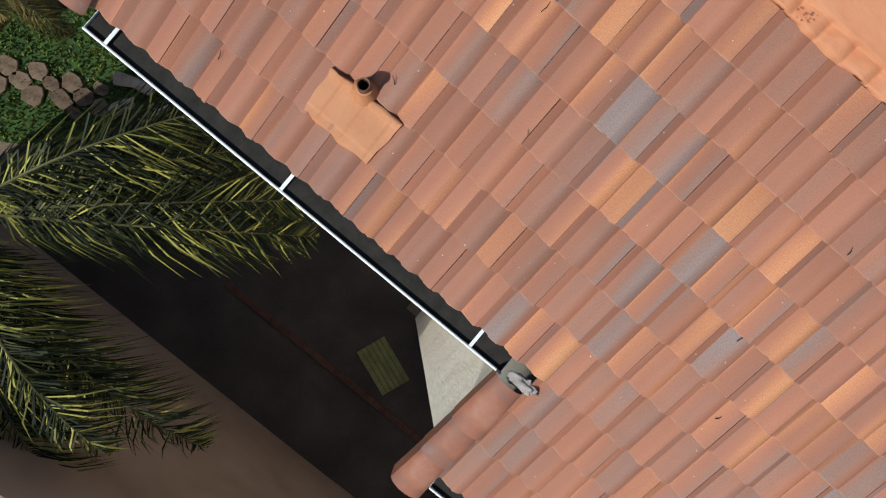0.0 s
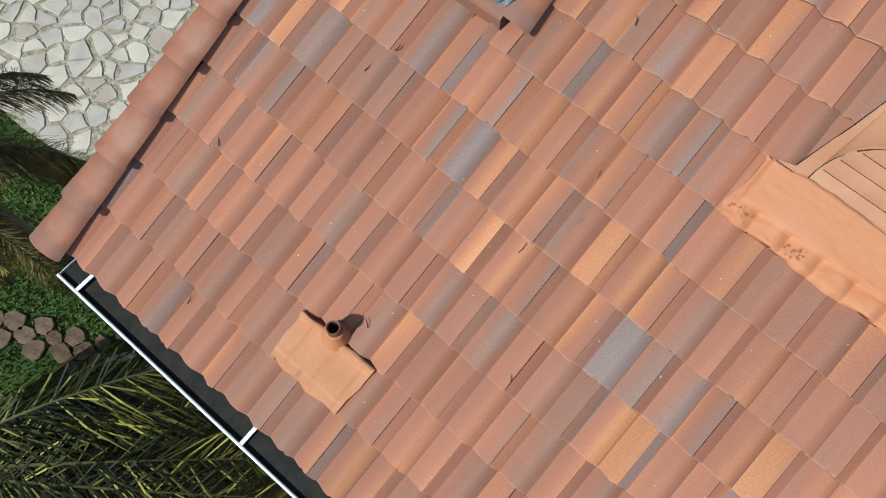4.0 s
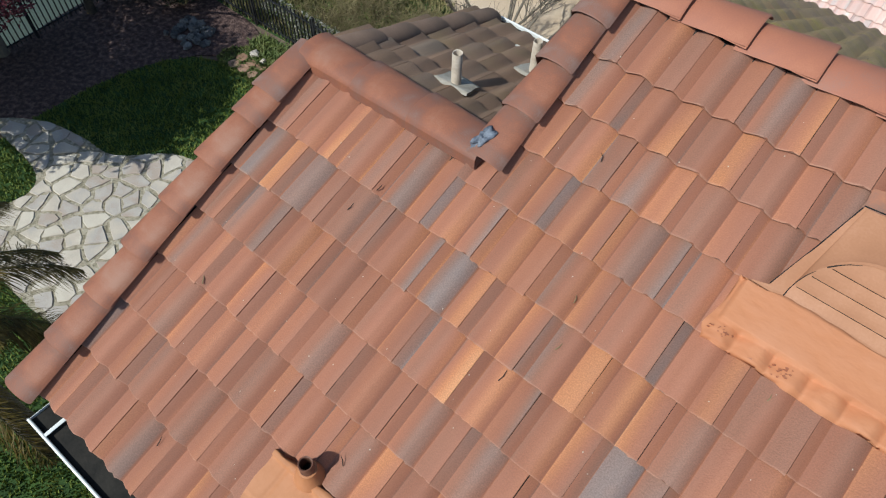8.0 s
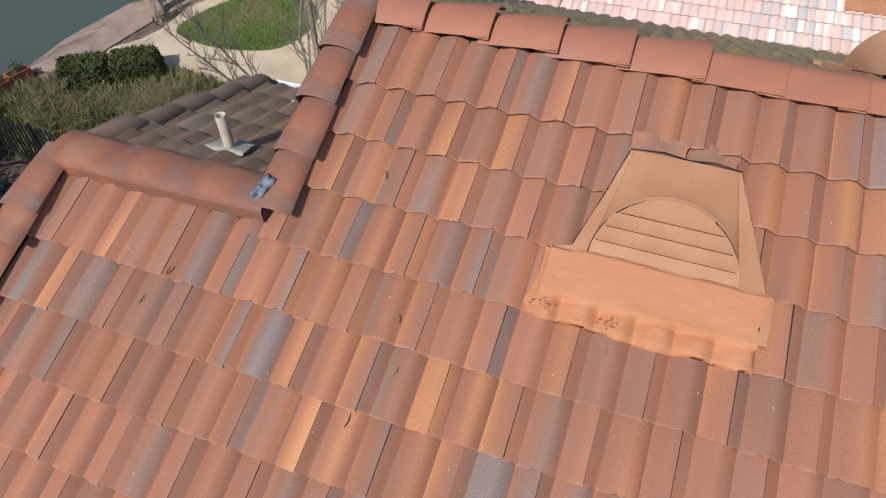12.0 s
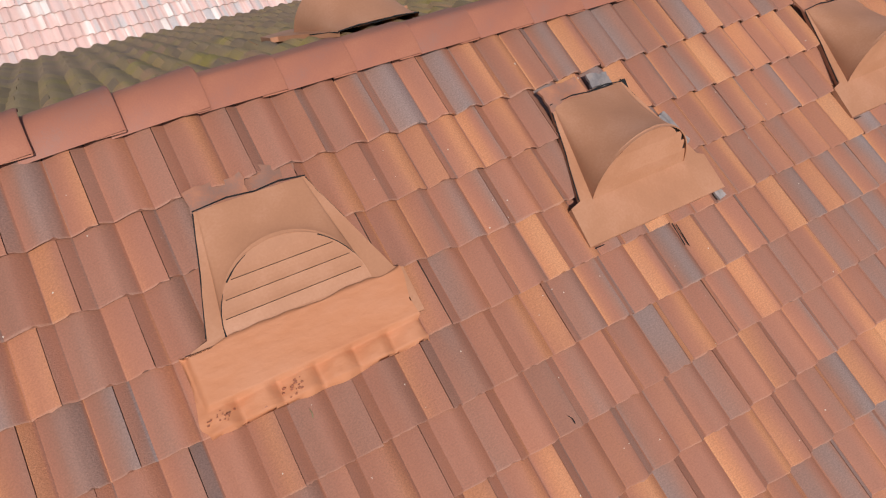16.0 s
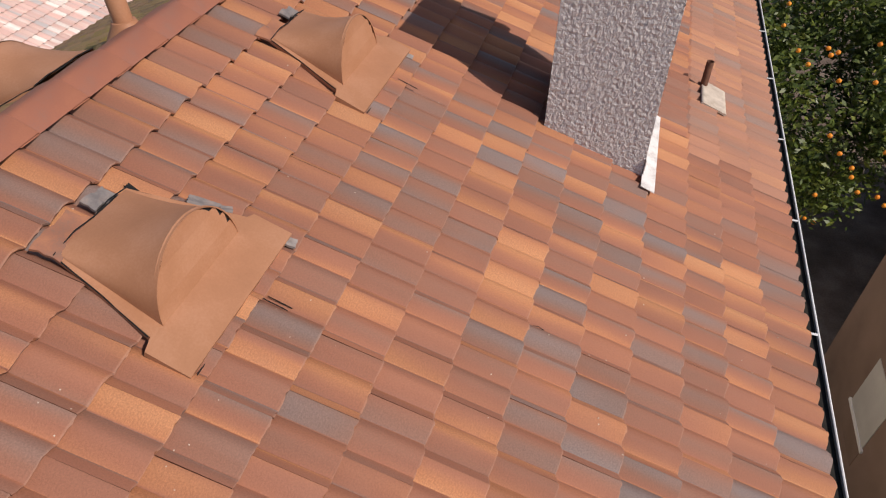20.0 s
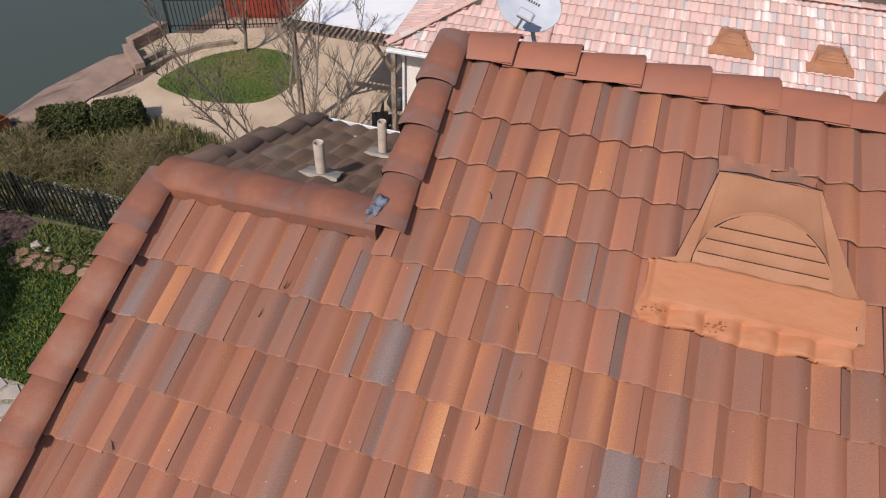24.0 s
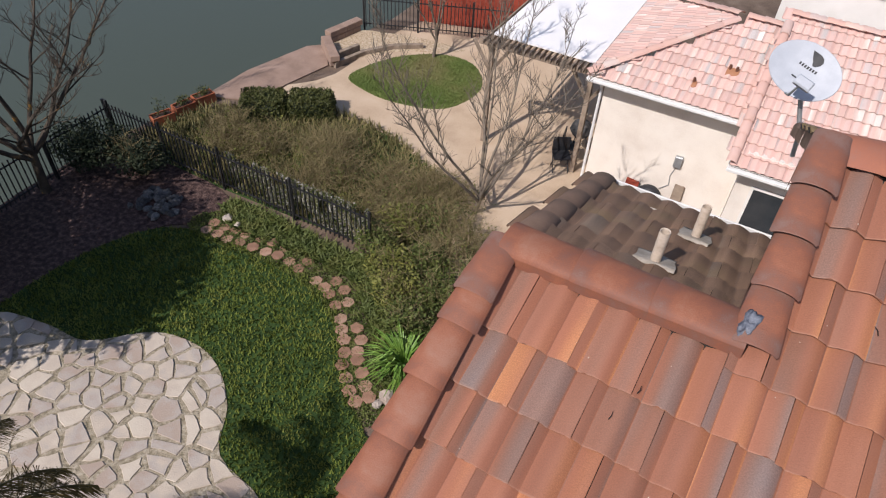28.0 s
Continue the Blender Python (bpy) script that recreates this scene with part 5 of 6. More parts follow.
def hedge_block(at, sx, sy, sz, seed, label):
    r = random.Random(seed)
    t = thing("box_hedge", label, "hedge", pose(*at, 0, 0, 32), "clipped hedges")
    c = Geo()
    c.box(-sx * 0.43, -sy * 0.43, 0, sx * 0.43, sy * 0.43, sz * 0.92, 0.12)
    part("core", c, "dark leaf", t)
    g = Geo()
    for _ in range(5200):
        p = Vector((r.uniform(-1, 1), r.uniform(-1, 1), r.uniform(0, 1)))
        ax = r.randrange(3)
        if ax < 2:
            p[ax] = math.copysign(1, p[ax])
        else:
            p.z = 1
        e = 1 + r.gauss(0, 0.035) + 0.06 * noise.noise(p * 2 + Vector((seed, 0, 0)))
        f = 1 - 0.16 * (max(abs(p.x), abs(p.y)) ** 4 * p.z ** 4) - 0.06 * (abs(p.x * p.y)) ** 3
        p = Vector((p.x * sx / 2 * e * f, p.y * sy / 2 * e * f, p.z * sz * e))
        a = Vector((r.gauss(0, 1), r.gauss(0, 1), r.gauss(0, 1))).normalized()
        b = a.cross(Vector((r.gauss(0, 1), r.gauss(0, 1), r.gauss(0, 1)))).normalized()
        s = r.uniform(0.02, 0.045)
        i = len(g.v)
        g.v += [tuple(p - a * s), tuple(p + b * s * 0.6), tuple(p + a * s), tuple(p - b * s * 0.6)]
        g.f.append((i, i + 1, i + 2, i + 3))
    part("foliage", g, "hedge leaf", t)


hedge_block((-10.88, 12.05, 0), 1.28, 0.95, 0.64, 1, "rounded clipped dark green hedge by the ramp")
hedge_block((-9.80, 12.78, 0), 1.25, 0.85, 0.64, 2, "squared clipped dark green hedge beside the path")
leafy_tree((-13.3, 4.4, 0), 3.0, (1.7, 1.6, 1.4), 41, "red leaf", "small dark red leafed plum tree by the lakeside fence", 7000, 0.06, "plum_tree")
leafy_tree((-12.1, 1.3, 0), 6.4, (3.3, 2.5, 1.9), 52, "dark leaf", "dense dark evergreen tree shading the patio's edge", 36000, 0.10)
bush("dark_bush", (-13.0, 8.0, 0), (1.0, 0.8, 0.75), 3600, 42, "dark leaf", "dense dark evergreen shrub in the fence corner", 0.05, 6)
bush("dark_bush", (-11.7, 8.4, 0), (0.9, 0.6, 0.7), 2600, 43, "dark leaf", "dark half-bare shrub against the fence", 0.05, 60)
rb = random.Random(77)
for k in range(24):
    x, y = rb.uniform(-11.2, -4.6), rb.uniform(9.6, 12.0)
    if inside(x, y, SHRUBLAND) and not (x < -8.6 and y > 11.2):
        bush("twiggy_shrub", (x, y, 0), (rb.uniform(0.8, 1.2), rb.uniform(0.7, 1.0), rb.uniform(0.28, 0.46)), 420, 100 + k, "yellow leaf" if k % 3 else "ivy leaf", "dry twiggy shrub with sparse yellow-green leaves", 0.032, 115)
for k, (x, y) in enumerate(((-5.2, 9.0), (-4.5, 8.5), (-3.9, 8.9), (-4.0, 8.0), (-3.2, 8.3), (-5.0, 9.9), (-3.4, 7.4))):
    bush("leafy_shrub", (x, y, 0), (0.55, 0.5, 0.5), 1500, 200 + k, "yellow leaf" if k % 2 else "ivy leaf", "loose shrub with yellow-green leaves by the fence's end", 0.045, 40)
for k, (x, y, h) in enumerate(((-3.4, 10.1, 0.55), (-2.8, 9.3, 0.5), (-2.5, 8.4, 0.5), (-3.7, 9.4, 0.5), (-2.3, 7.6, 0.4), (-4.2, 10.4, 0.5))):
    bush("twiggy_shrub", (x, y, 0), (0.65, 0.6, h), 700 if k % 2 else 260, 300 + k, "ivy leaf" if k % 2 else "yellow leaf", "reddish-brown twiggy shrub between the house and the yard", 0.035, 110)
IVY = rounded([(-8.6, 8.0), (-9.0, 8.8), (-6.5, 8.7), (-4.6, 8.6), (-3.0, 7.6), (-2.2, 6.2), (-2.8, 5.8), (-3.6, 6.6), (-4.4, 7.4), (-5.6, 8.1)])
VERGE = rounded([(-9.2, 7.4), (-9.2, 8.2), (-7.0, 8.3), (-5.6, 8.1), (-4.4, 7.4), (-3.6, 6.6), (-2.8, 5.8), (-2.9, 5.2), (-3.6, 5.5), (-4.2, 6.2), (-4.8, 6.8), (-5.6, 7.3), (-7.0, 7.5)])
blades("verge_grass", VERGE, 24000, 10, "ivy leaf", "weedy green ground cover growing between the path's pavers", "ground cover", (0.012, 0.045), 0.026, None, 1.2)
blades("ground_ivy", IVY, 16000, 9, "ivy leaf", "low green ground cover between path and fence", "ground cover", (0.03, 0.16), 0.035, None, 1.6)

# strap-leaved clump
sc_ = thing("strap_leaf_clump", "bushy clump of bright green strap leaves beside the pavers", "plant", pose(-2.98, 6.58, 0))
r = random.Random(6)
for k in range(210):
    a, q, h = r.uniform(0, 6.2832), r.uniform(0.30, 0.92), r.uniform(0.40, 0.85)
    g = Geo()
    c, s = math.cos(a), math.sin(a)
    rows = []
    for f, w in ((0, 0.012), (0.35, 0.020), (0.7, 0.016), (1.0, 0.003)):
        x = q * f
        z = h * math.sin(min(1.0, f * 1.25) * 1.75) * (1 - 0.25 * f)
        rows.append([(c * x - s * w, s * x + c * w, z), (c * x, s * x, z - 0.006), (c * x + s * w, s * x - c * w, z)])
    g.grid(rows)
    part("leaf", g, "strap leaf", sc_)

# rocks
for k, (x, y, rr) in enumerate([(-10.5 + rb.uniform(-0.55, 0.55), 7.7 + rb.uniform(-0.4, 0.4), rb.uniform(0.06, 0.13)) for _ in range(46)] + [(-2.95, 5.9, 0.16), (-2.75, 5.75, 0.12), (-3.0, 5.7, 0.10), (-8.75, 8.15, 0.13), (-8.4, 8.1, 0.09)]):
    g = Geo()
    g.lump((0, 0, 0), rr, k + 1.3, (1, 0.85, 0.7), 6, 9, 0.6)
    lone("rock", g, "rock" if k < 46 else "flagstone", "weathered grey garden rock" if rr < 0.2 else "larger pale grey garden rock", "rock", "garden rocks", m=pose(x, y, rr * 0.45 + (0.06 if k % 3 == 0 and k < 46 else 0), 0, 0, rb.uniform(0, 180)))


# ---------------------------------------------------------------- fences
def picket_fence(name, a, b, label, hgt=1.15, step=0.125):
    f = thing(name, label, "fence", pose(a[0], a[1], 0, 0, 0, math.degrees(math.atan2(b[1] - a[1], b[0] - a[0]))), "dark metal fences")
    L = math.hypot(b[0] - a[0], b[1] - a[1])
    bar = Geo()
    bar.box(-0.012, -0.012, 0.06, 0.012, 0.012, hgt)
    bm_ = bar.mesh("picket", "dark fence")
    post = Geo()
    post.box(-0.03, -0.03, -0.1, 0.03, 0.03, hgt + 0.08, 0.006)
    pm = post.mesh("post", "dark fence")
    for k in range(int(L / step)):
        part("picket", bm_, "", f, "", pose(k * step + step / 2, 0, 0))
    n = max(1, round(L / 1.9))
    for k in range(n + 1):
        part("post", pm, "", f, "", pose(L * k / n, 0, 0))
    for z in (0.16, hgt - 0.14):
        g = Geo()
        g.box(0, -0.014, z, L, 0.014, z + 0.03)
        part("rail", g, "dark fence", f)
    return f


picket_fence("metal_fence", (-13.4, 9.05), (-9.6, 9.0), "dark metal picket fence between the gardens")
picket_fence("metal_fence", (-9.6, 9.0), (-5.3, 8.95), "dark metal picket fence overgrown with pale flowering climber")
picket_fence("metal_fence", (-13.3, 9.05), (-13.1, 1.5), "dark metal picket fence along the lake shore")
picket_fence("metal_fence", (-11.6, 18.1), (-6.5, 20.2), "dark metal fence behind the neighbouring garden")
r = random.Random(15)
g, g2 = Geo(), Geo()
for k in range(9000):
    x, z = r.uniform(-9.4, -5.4), r.uniform(0.1, 1.15)
    if noise.noise(Vector((x * 1.4, z * 1.6, 2))) < -0.15:
        continue
    p = Vector((x, 9.045 + abs(r.gauss(0, 0.05)), z))
    tgt = g if r.random() < 0.5 else g2
    a = Vector((r.gauss(0, 1), r.gauss(0, 1), r.gauss(0, 1))).normalized()
    b = a.cross(Vector((r.gauss(0, 1), r.gauss(0, 1), 0.3))).normalized()
    s = r.uniform(0.015, 0.034)
    i = len(tgt.v)
    tgt.v += [tuple(p - a * s), tuple(p + b * s * 0.6), tuple(p + a * s), tuple(p - b * s * 0.6)]
    tgt.f.append((i, i + 1, i + 2, i + 3))
cl = thing("climber", "pale flowering climber growing over the metal fence", "climbing plant", pose(0, 0, 0))
part("blossom", g, "pale flower", cl, "dull white flowers")["kind"] = "stuff"
part("foliage", g2, "ivy leaf", cl)

# planters by the water
for k, (x, y, a) in enumerate(((-12.95, 10.3, 70), (-12.85, 11.0, 75), (-12.75, 11.65, 72))):
    t = thing("planter", "reddish wooden planter box with a small plant", "planter", pose(x, y, 0, 0, 0, a), "planters by the water")
    g = Geo()
    g.box(-0.30, -0.16, 0, 0.30, -0.13, 0.28)
    g.box(-0.30, 0.13, 0, 0.30, 0.16, 0.28)
    g.box(-0.30, -0.13, 0, -0.27, 0.13, 0.28)
    g.box(0.27, -0.13, 0, 0.30, 0.13, 0.28)
    part("box", g, "planter box", t)
    g = Geo()
    g.box(-0.27, -0.13, 0.05, 0.27, 0.13, 0.23)
    part("soil", g, "mulch", t)
    g = Geo()
    leaves(g, (0, 0, 0.38), (0.25, 0.12, 0.18 if k else 0.5), 260, r, 0.03, 0.2)
    part("plant", g, "hedge leaf", t)["kind"] = "stuff"

# retaining wall and bench by the ramp
rw = thing("retaining_wall", "low tan block wall beside the boat ramp", "wall", pose(-12.0, 16.45, 0, 0, 0, 78))
for k in range(4):
    for c in range(2):
        g = Geo()
        g.box(k * 0.36 + c * 0.1, -0.15, c * 0.2, k * 0.36 + 0.35 + c * 0.1, 0.15, c * 0.2 + 0.19, 0.015)
        part("block", g, "ramp concrete", rw)
rw = thing("retaining_wall", "low tan block wall facing the boat ramp", "wall", pose(-11.95, 16.35, 0, 0, 0, -42))
for k in range(4):
    for c in range(2):
        g = Geo()
        g.box(k * 0.36 + c * 0.1, -0.15, c * 0.2, k * 0.36 + 0.35 + c * 0.1, 0.15, c * 0.2 + 0.19, 0.015)
        part("block", g, "ramp concrete", rw)
sheet("gravel_bed", rounded([(-11.9, 16.6), (-11.6, 17.8), (-10.8, 18.15), (-9.6, 18.5), (-8.0, 18.6), (-8.4, 18.1), (-9.6, 17.4), (-10.4, 16.5), (-10.9, 15.7)]), 0.018, "pale gravel", "bed of pale tan pebbles behind the oval lawn", "gravel")
edging = thing("timber_edging", "stepped weathered timber edging round the oval lawn", "garden edging", pose(0, 0, 0))
for (ax, ay), (bx, by), hh in (((-11.10, 15.42), (-10.78, 16.55), 0.30), ((-10.88, 15.35), (-10.55, 16.50), 0.16), ((-10.55, 16.50), (-10.0, 17.35), 0.16), ((-10.0, 17.35), (-9.2, 17.95), 0.16)):
    g = Geo()
    L = math.hypot(bx - ax, by - ay)
    g.box(0, -0.07, -0.05, L, 0.07, hh, 0.012, pose(ax, ay, 0, 0, 0, math.degrees(math.atan2(by - ay, bx - ax))))
    part("beam", g, "weathered timber", edging)

# ---------------------------------------------------------------- neighbouring house
EZ = 3.1
nb = tagged(new("neighbour_walls"), "cream stucco walls of the low neighbouring house", "wall", "", "structure")
nb.name = "wall_neighbour"
for nm, (x0, y0, x1, y1, z1) in {"long_wall": (-2.15, 14.05, 1.25, 14.25, EZ - 0.05), "side_wall": (-2.15, 14.25, -1.95, 19.5, EZ - 0.05), "bay_side": (1.25, 12.65, 1.45, 14.25, EZ - 0.05), "bay_front": (1.45, 12.65, 24.8, 12.85, EZ - 0.05)}.items():
    g = Geo()
    g.box(x0, y0, -0.2, x1, y1, z1)
    part(nm, g, "pale stucco", nb)


def slope(name, p0, px, py, nx, ny, label, clip=None, mat="pink tile", tw=0.33):
    """A tiled roof face of the neighbouring house: courses of joined tiles over a deck."""
    p0, px, py = Vector(p0), Vector(px), Vector(py)
    ex, ey = px.normalized(), py.normalized()
    ez = ex.cross(ey)
    m = Matrix((ex, ey, ez)).transposed().to_4x4()
    m.translation = p0
    L, U = px.length, py.length
    ob = thing(name, label, "roof", m, "", "structure")
    one, rest, n = tile_geo(tw, 0.385, n=4).mesh("tile", mat, 40, True), Geo(), 0
    rr = random.Random(len(name) + int(p0.x * 10))
    for j in range(int(U / TE) + 1):
        x = -(j % 2) * tw / 2
        while x < L:
            if clip is None or clip(x + tw / 2, j * TE + 0.15):
                if (x < 7.0 and n < 300) if clip is None else True:
                    part("tile", one, "", ob, "", pose(x, j * TE, rr.uniform(0, 0.004)))
                    n += 1
                else:
                    tile_geo(tw, 0.385, rest, pose(x, j * TE, rr.uniform(0, 0.004)), 4)
            x += tw
    if rest.v:
        part("far_tiles", rest, mat, ob, "joined run of pale pink tiles", None, 40, True)["kind"] = "stuff"
    d = Geo()
    if clip is None:
        d.box(0, 0, -0.14, L, U, -0.012)
        part("deck", d, "underlay", ob)
    return ob


SL = math.tan(radians(21))
# hip end: front face, side face; then the projecting bay
HY, HX = 4.2, 2.9
slope("roof_neighbour_front", (-2.50, 13.66, EZ), (12, 0, 0), (0, 2.62, 2.62 * SL), 0, 0, "pale pink blended concrete tile roof of the neighbouring house", lambda x, y: x > y * 0.97 and x < 3.5)
slope("roof_neighbour_side", (-2.50, 18.90, EZ), (0, -5.24, 0), (2.66, 0, 2.66 * SL), 0, 0, "pale pink tiled hip end of the neighbouring house", lambda x, y: y < 5.24 - x + 0.1 and y < x + 0.1)
slope("roof_neighbour_bay", (1.0, 12.32, EZ - 0.25), (24.0, 0, 0), (0, 3.98, 3.98 * SL), 0, 0, "pale pink tiled roof over the bay of the neighbouring house")
HIP = barrel(0.11, 0.10, 0.42, 150, flat=0.8).mesh("hip tile", "pink tile", 50)


def cap_line(name, a, b, label):
    a, b = Vector(a), Vector(b)
    d = b - a
    q = d.to_track_quat("Y", "Z").to_matrix().to_4x4()
    q.translation = a
    ob = thing(name, label, "roof trim", q, "", "structure")
    for k in range(int(d.length / 0.36)):
        part("hip_tile", HIP, "", ob, "", pose(0, k * 0.36, 0.02))
    return ob


cap_line("hip_neighbour", (-2.50, 13.66, EZ + 0.05), (0.16, 16.28, EZ + 0.05 + 2.62 * SL), "row of pale pink hip tiles")
cap_line("hip_neighbour", (-2.50, 18.90, EZ + 0.05), (0.16, 16.28, EZ + 0.05 + 2.62 * SL), "row of pale pink hip tiles at the rear")
cap_line("hip_neighbour", (1.02, 12.3, EZ - 0.20), (1.02, 16.3, EZ - 0.20 + 3.98 * SL), "row of pale pink rake tiles on the bay")
cap_line("ridge_neighbour", (0.16, 16.28, EZ + 0.04 + 2.62 * SL), (1.0, 16.28, EZ + 0.04 + 2.62 * SL), "short row of pale pink ridge tiles")
cap_line("ridge_neighbour", (1.0, 16.32, EZ - 0.20 + 3.98 * SL), (25.0, 16.32, EZ - 0.20 + 3.98 * SL), "row of pale pink ridge tiles")
rear = slope("roof_neighbour_rear", (25.0, 20.30, EZ - 0.25), (-24.0, 0, 0), (0, -3.96, 3.96 * SL), 0, 0, "pale pink rear roof slope of the neighbouring house", lambda x, y: False)
g = Geo()
g.box(0, 0, -0.14, 24.0, 4.24, -0.012)
part("deck", g, "pink tile", rear)
for x0, x1, y, z in ((-2.5, 1.0, 13.62, EZ - 0.01), (0.98, 25.0, 12.27, EZ - 0.26)):
    o = thing("neighbour_gutter", "white metal gutter and fascia of the neighbouring house", "gutter", pose(0, y, z))
    g = Geo()
    g.box(x0, -0.05, -0.075, x1, 0.06, 0.0, 0.012)
    part("trough", g, "white metal", o)
    g = Geo()
    g.box(x0, 0.062, -0.14, x1, 0.10, 0.01)
    part("fascia", g, "white wall", o)
    g = Geo()
    g.box(x0, 0.10, -0.14, x1, 0.44, -0.11)
    part("soffit", g, "white wall", o)
g = Geo()
g.tube([(-2.2, 13.72, EZ - 0.1), (-2.2, 13.98, EZ - 0.35), (-2.2, 13.98, 0.1)], 0.035, 8)
lone("downpipe", g, "white metal", "white downpipe at the neighbouring house's corner", "downpipe")
mx = Matrix((Vector((1, 0, 0)), Vector((0, 1, SL)).normalized(), Vector((1, 0, 0)).cross(Vector((0, 1, SL)).normalized()))).transposed().to_4x4()
for k, (x, y) in enumerate(((3.92, 2.36), (5.91, 2.28))):
    mm = mx.copy()
    mm.translation = (1.0 + x, 12.32 + y * math.cos(radians(21)), EZ - 0.25 + y * math.sin(radians(21)))
    dormer(0, 0, mm, "tan louvred dormer vent on the pale pink roof")
for x, y, wide, tall in ((1.86, 0.49, 0.10, 0.16), (2.49, 1.05, 0.26, 0.20)):
    mm = mx.copy()
    mm.translation = (-2.46 + x + 0.3, 13.70 + y, EZ + y * SL)
    mm = mm @ pose(0, 0, 0.066)
    o = thing("vent_flashing", "orange-painted flashing plate with a short vent stub on the pink roof", "flashing", mm, "orange flashings on the pink roof")
    rr = random.Random(int(wide * 100))
    edge = [(wide / 2 * sx_ + rr.uniform(-0.02, 0.02), tall / 2 * sy_ + rr.uniform(-0.02, 0.02)) for sx_, sy_ in ((-1, -1), (0, -1.05), (1, -1), (1.05, 0), (1, 1), (0, 1), (-1, 1), (-1.05, 0))]
    g = Geo()
    g.grid([[(px, py, -0.03) for px, py in edge], [(px, py, 0.004) for px, py in edge], [(px * 0.94, py * 0.94, 0.008) for px, py in edge]], True)
    g.poly([(px * 0.94, py * 0.94, 0.008) for px, py in edge])
    part("plate", g, "vent paint", o)
    for ox, oy in ((-0.02, tall * 0.30),) if wide < 0.2 else ((-0.07, tall * 0.30), (0.08, tall * 0.22)):
        g = Geo()
        g.lathe([(0.030, 0.0), (0.030, 0.10), (0.024, 0.10), (0.024, 0.05), (0.0, 0.05)], 14)
        part("stub", g, "pipe dark", o, "dark short pipe stub", pose(ox, oy, 0.0, -21), 40)
# bay window and details
w = thing("bay_window", "dark window with white frame in the bay wall", "window", pose(1.62, 12.64, 1.35))
g = Geo()
g.box(0, -0.012, 0, 1.0, 0.0, 0.95)
part("pane", g, "window glass", w)
g = Geo()
for a in ((-0.06, -0.03, -0.06, 1.06, 0.0, 0.0), (-0.06, -0.03, 0.95, 1.06, 0.0, 1.01), (-0.06, -0.03, 0.0, 0.0, 0.0, 0.95), (1.0, -0.03, 0.0, 1.06, 0.0, 0.95)):
    g.box(*a)
part("frame", g, "white wall", w)
g = Geo()
g.box(-0.09, -0.10, -0.15, 0.09, 0.0, 0.15, 0.015)
lone("meter_box", g, "galvanised", "small grey utility box on the stucco wall", "utility box", m=pose(-0.06, 14.05, 1.46))
g = Geo()
g.lathe([(0.0, 0.25), (0.20, 0.25), (0.31, 0.20), (0.33, 0.10), (0.31, 0.0), (0.20, 0.0)], 20)
lone("tyre", g, "ink", "old black tyre leaning by the stucco wall", "tyre", m=pose(-0.46, 13.86, 0.36, 75, 0, 0), smooth=60)
g = Geo()
g.tube([(-0.06, 14.03, 1.32), (-0.14, 14.035, 1.0), (-0.10, 14.03, 0.75), (-0.30, 14.03, 0.55)], 0.010, 6)
lone("cable", g, "galvanised", "thin grey cable hanging below the utility box", "cable")
g = Geo()
g.box(-0.12, -0.02, 0, 0.12, 0.02, 0.85, 0.006)
lone("board", g, "weathered timber", "weathered board leaning against the stucco wall", "board", m=pose(0.16, 13.90, 0.0, -8, 0, 0))
g = Geo()
g.box(-0.16, -0.03, 0, 0.16, 0.03, 0.62, 0.01)
lone("board", g, "red boards", "short dark red board leaning against the stucco wall", "board", m=pose(-0.98, 13.86, 0.0, -10, 6, 0))

# far white house behind
block("wall_far", "white rendered house wall behind the pink roof", "white wall", 0.6, 21.5, -0.2, 9.0, 22.0, 5.4)
g = Geo()
for k in range(9):
    g.box(2.2, 21.46, 3.4 + k * 0.14, 6.4, 21.49, 3.5 + k * 0.14)
lone("shutter", g, "white sheet", "pale slatted shutter on the far wall", "shutter")

# patio cover with posts
pg = thing("patio_cover", "white sheet roof on a timber frame with close-set rafters", "patio cover", pose(-5.3, 14.1, EZ - 0.25))
g = Geo()
g.box(0.15, 0.22, 0.22, 2.75, 4.6, 0.26)
part("roof_sheet", g, "white sheet", pg)
raf = Geo()
raf.box(-0.02, -0.15, 0.10, 0.02, 4.6, 0.20)
rm = raf.mesh("rafter", "weathered timber")
for k in range(22):
    part("rafter", rm, "", pg, "", pose(0.02 + k * 0.135, 0, 0))
g = Geo()
g.box(-0.2, 0.12, -0.05, 2.95, 0.24, 0.10)
part("beam", g, "weathered timber", pg)
for x in (0.15, 2.75):
    g = Geo()
    g.box(x - 0.06, 0.12, -(EZ - 0.25), x + 0.06, 0.24, -0.05, 0.01)
    part("post", g, "weathered timber", pg)
    for s in (-1, 1):
        g = Geo()
        g.tube([(x, 0.18, -0.75), (x + s * 0.5, 0.18, 0.0)], 0.05, 4)
        part("brace", g, "weathered timber", pg)
bq = thing("barbecue", "covered grey kettle barbecue on wheels by the wall", "barbecue", pose(-2.72, 15.05, 0))
g = Geo()
g.lathe([(0.0, 0.62), (0.22, 0.66), (0.30, 0.80), (0.24, 0.98), (0.08, 1.06), (0.0, 1.06)], 18)
part("bowl", g, "rock", bq, smooth=60)
for k in range(3):
    a = 6.2832 * k / 3
    g = Geo()
    g.tube([(0.15 * math.cos(a), 0.15 * math.sin(a), 0.68), (0.30 * math.cos(a), 0.30 * math.sin(a), 0.0)], 0.014, 6)
    part("leg", g, "ink", bq)
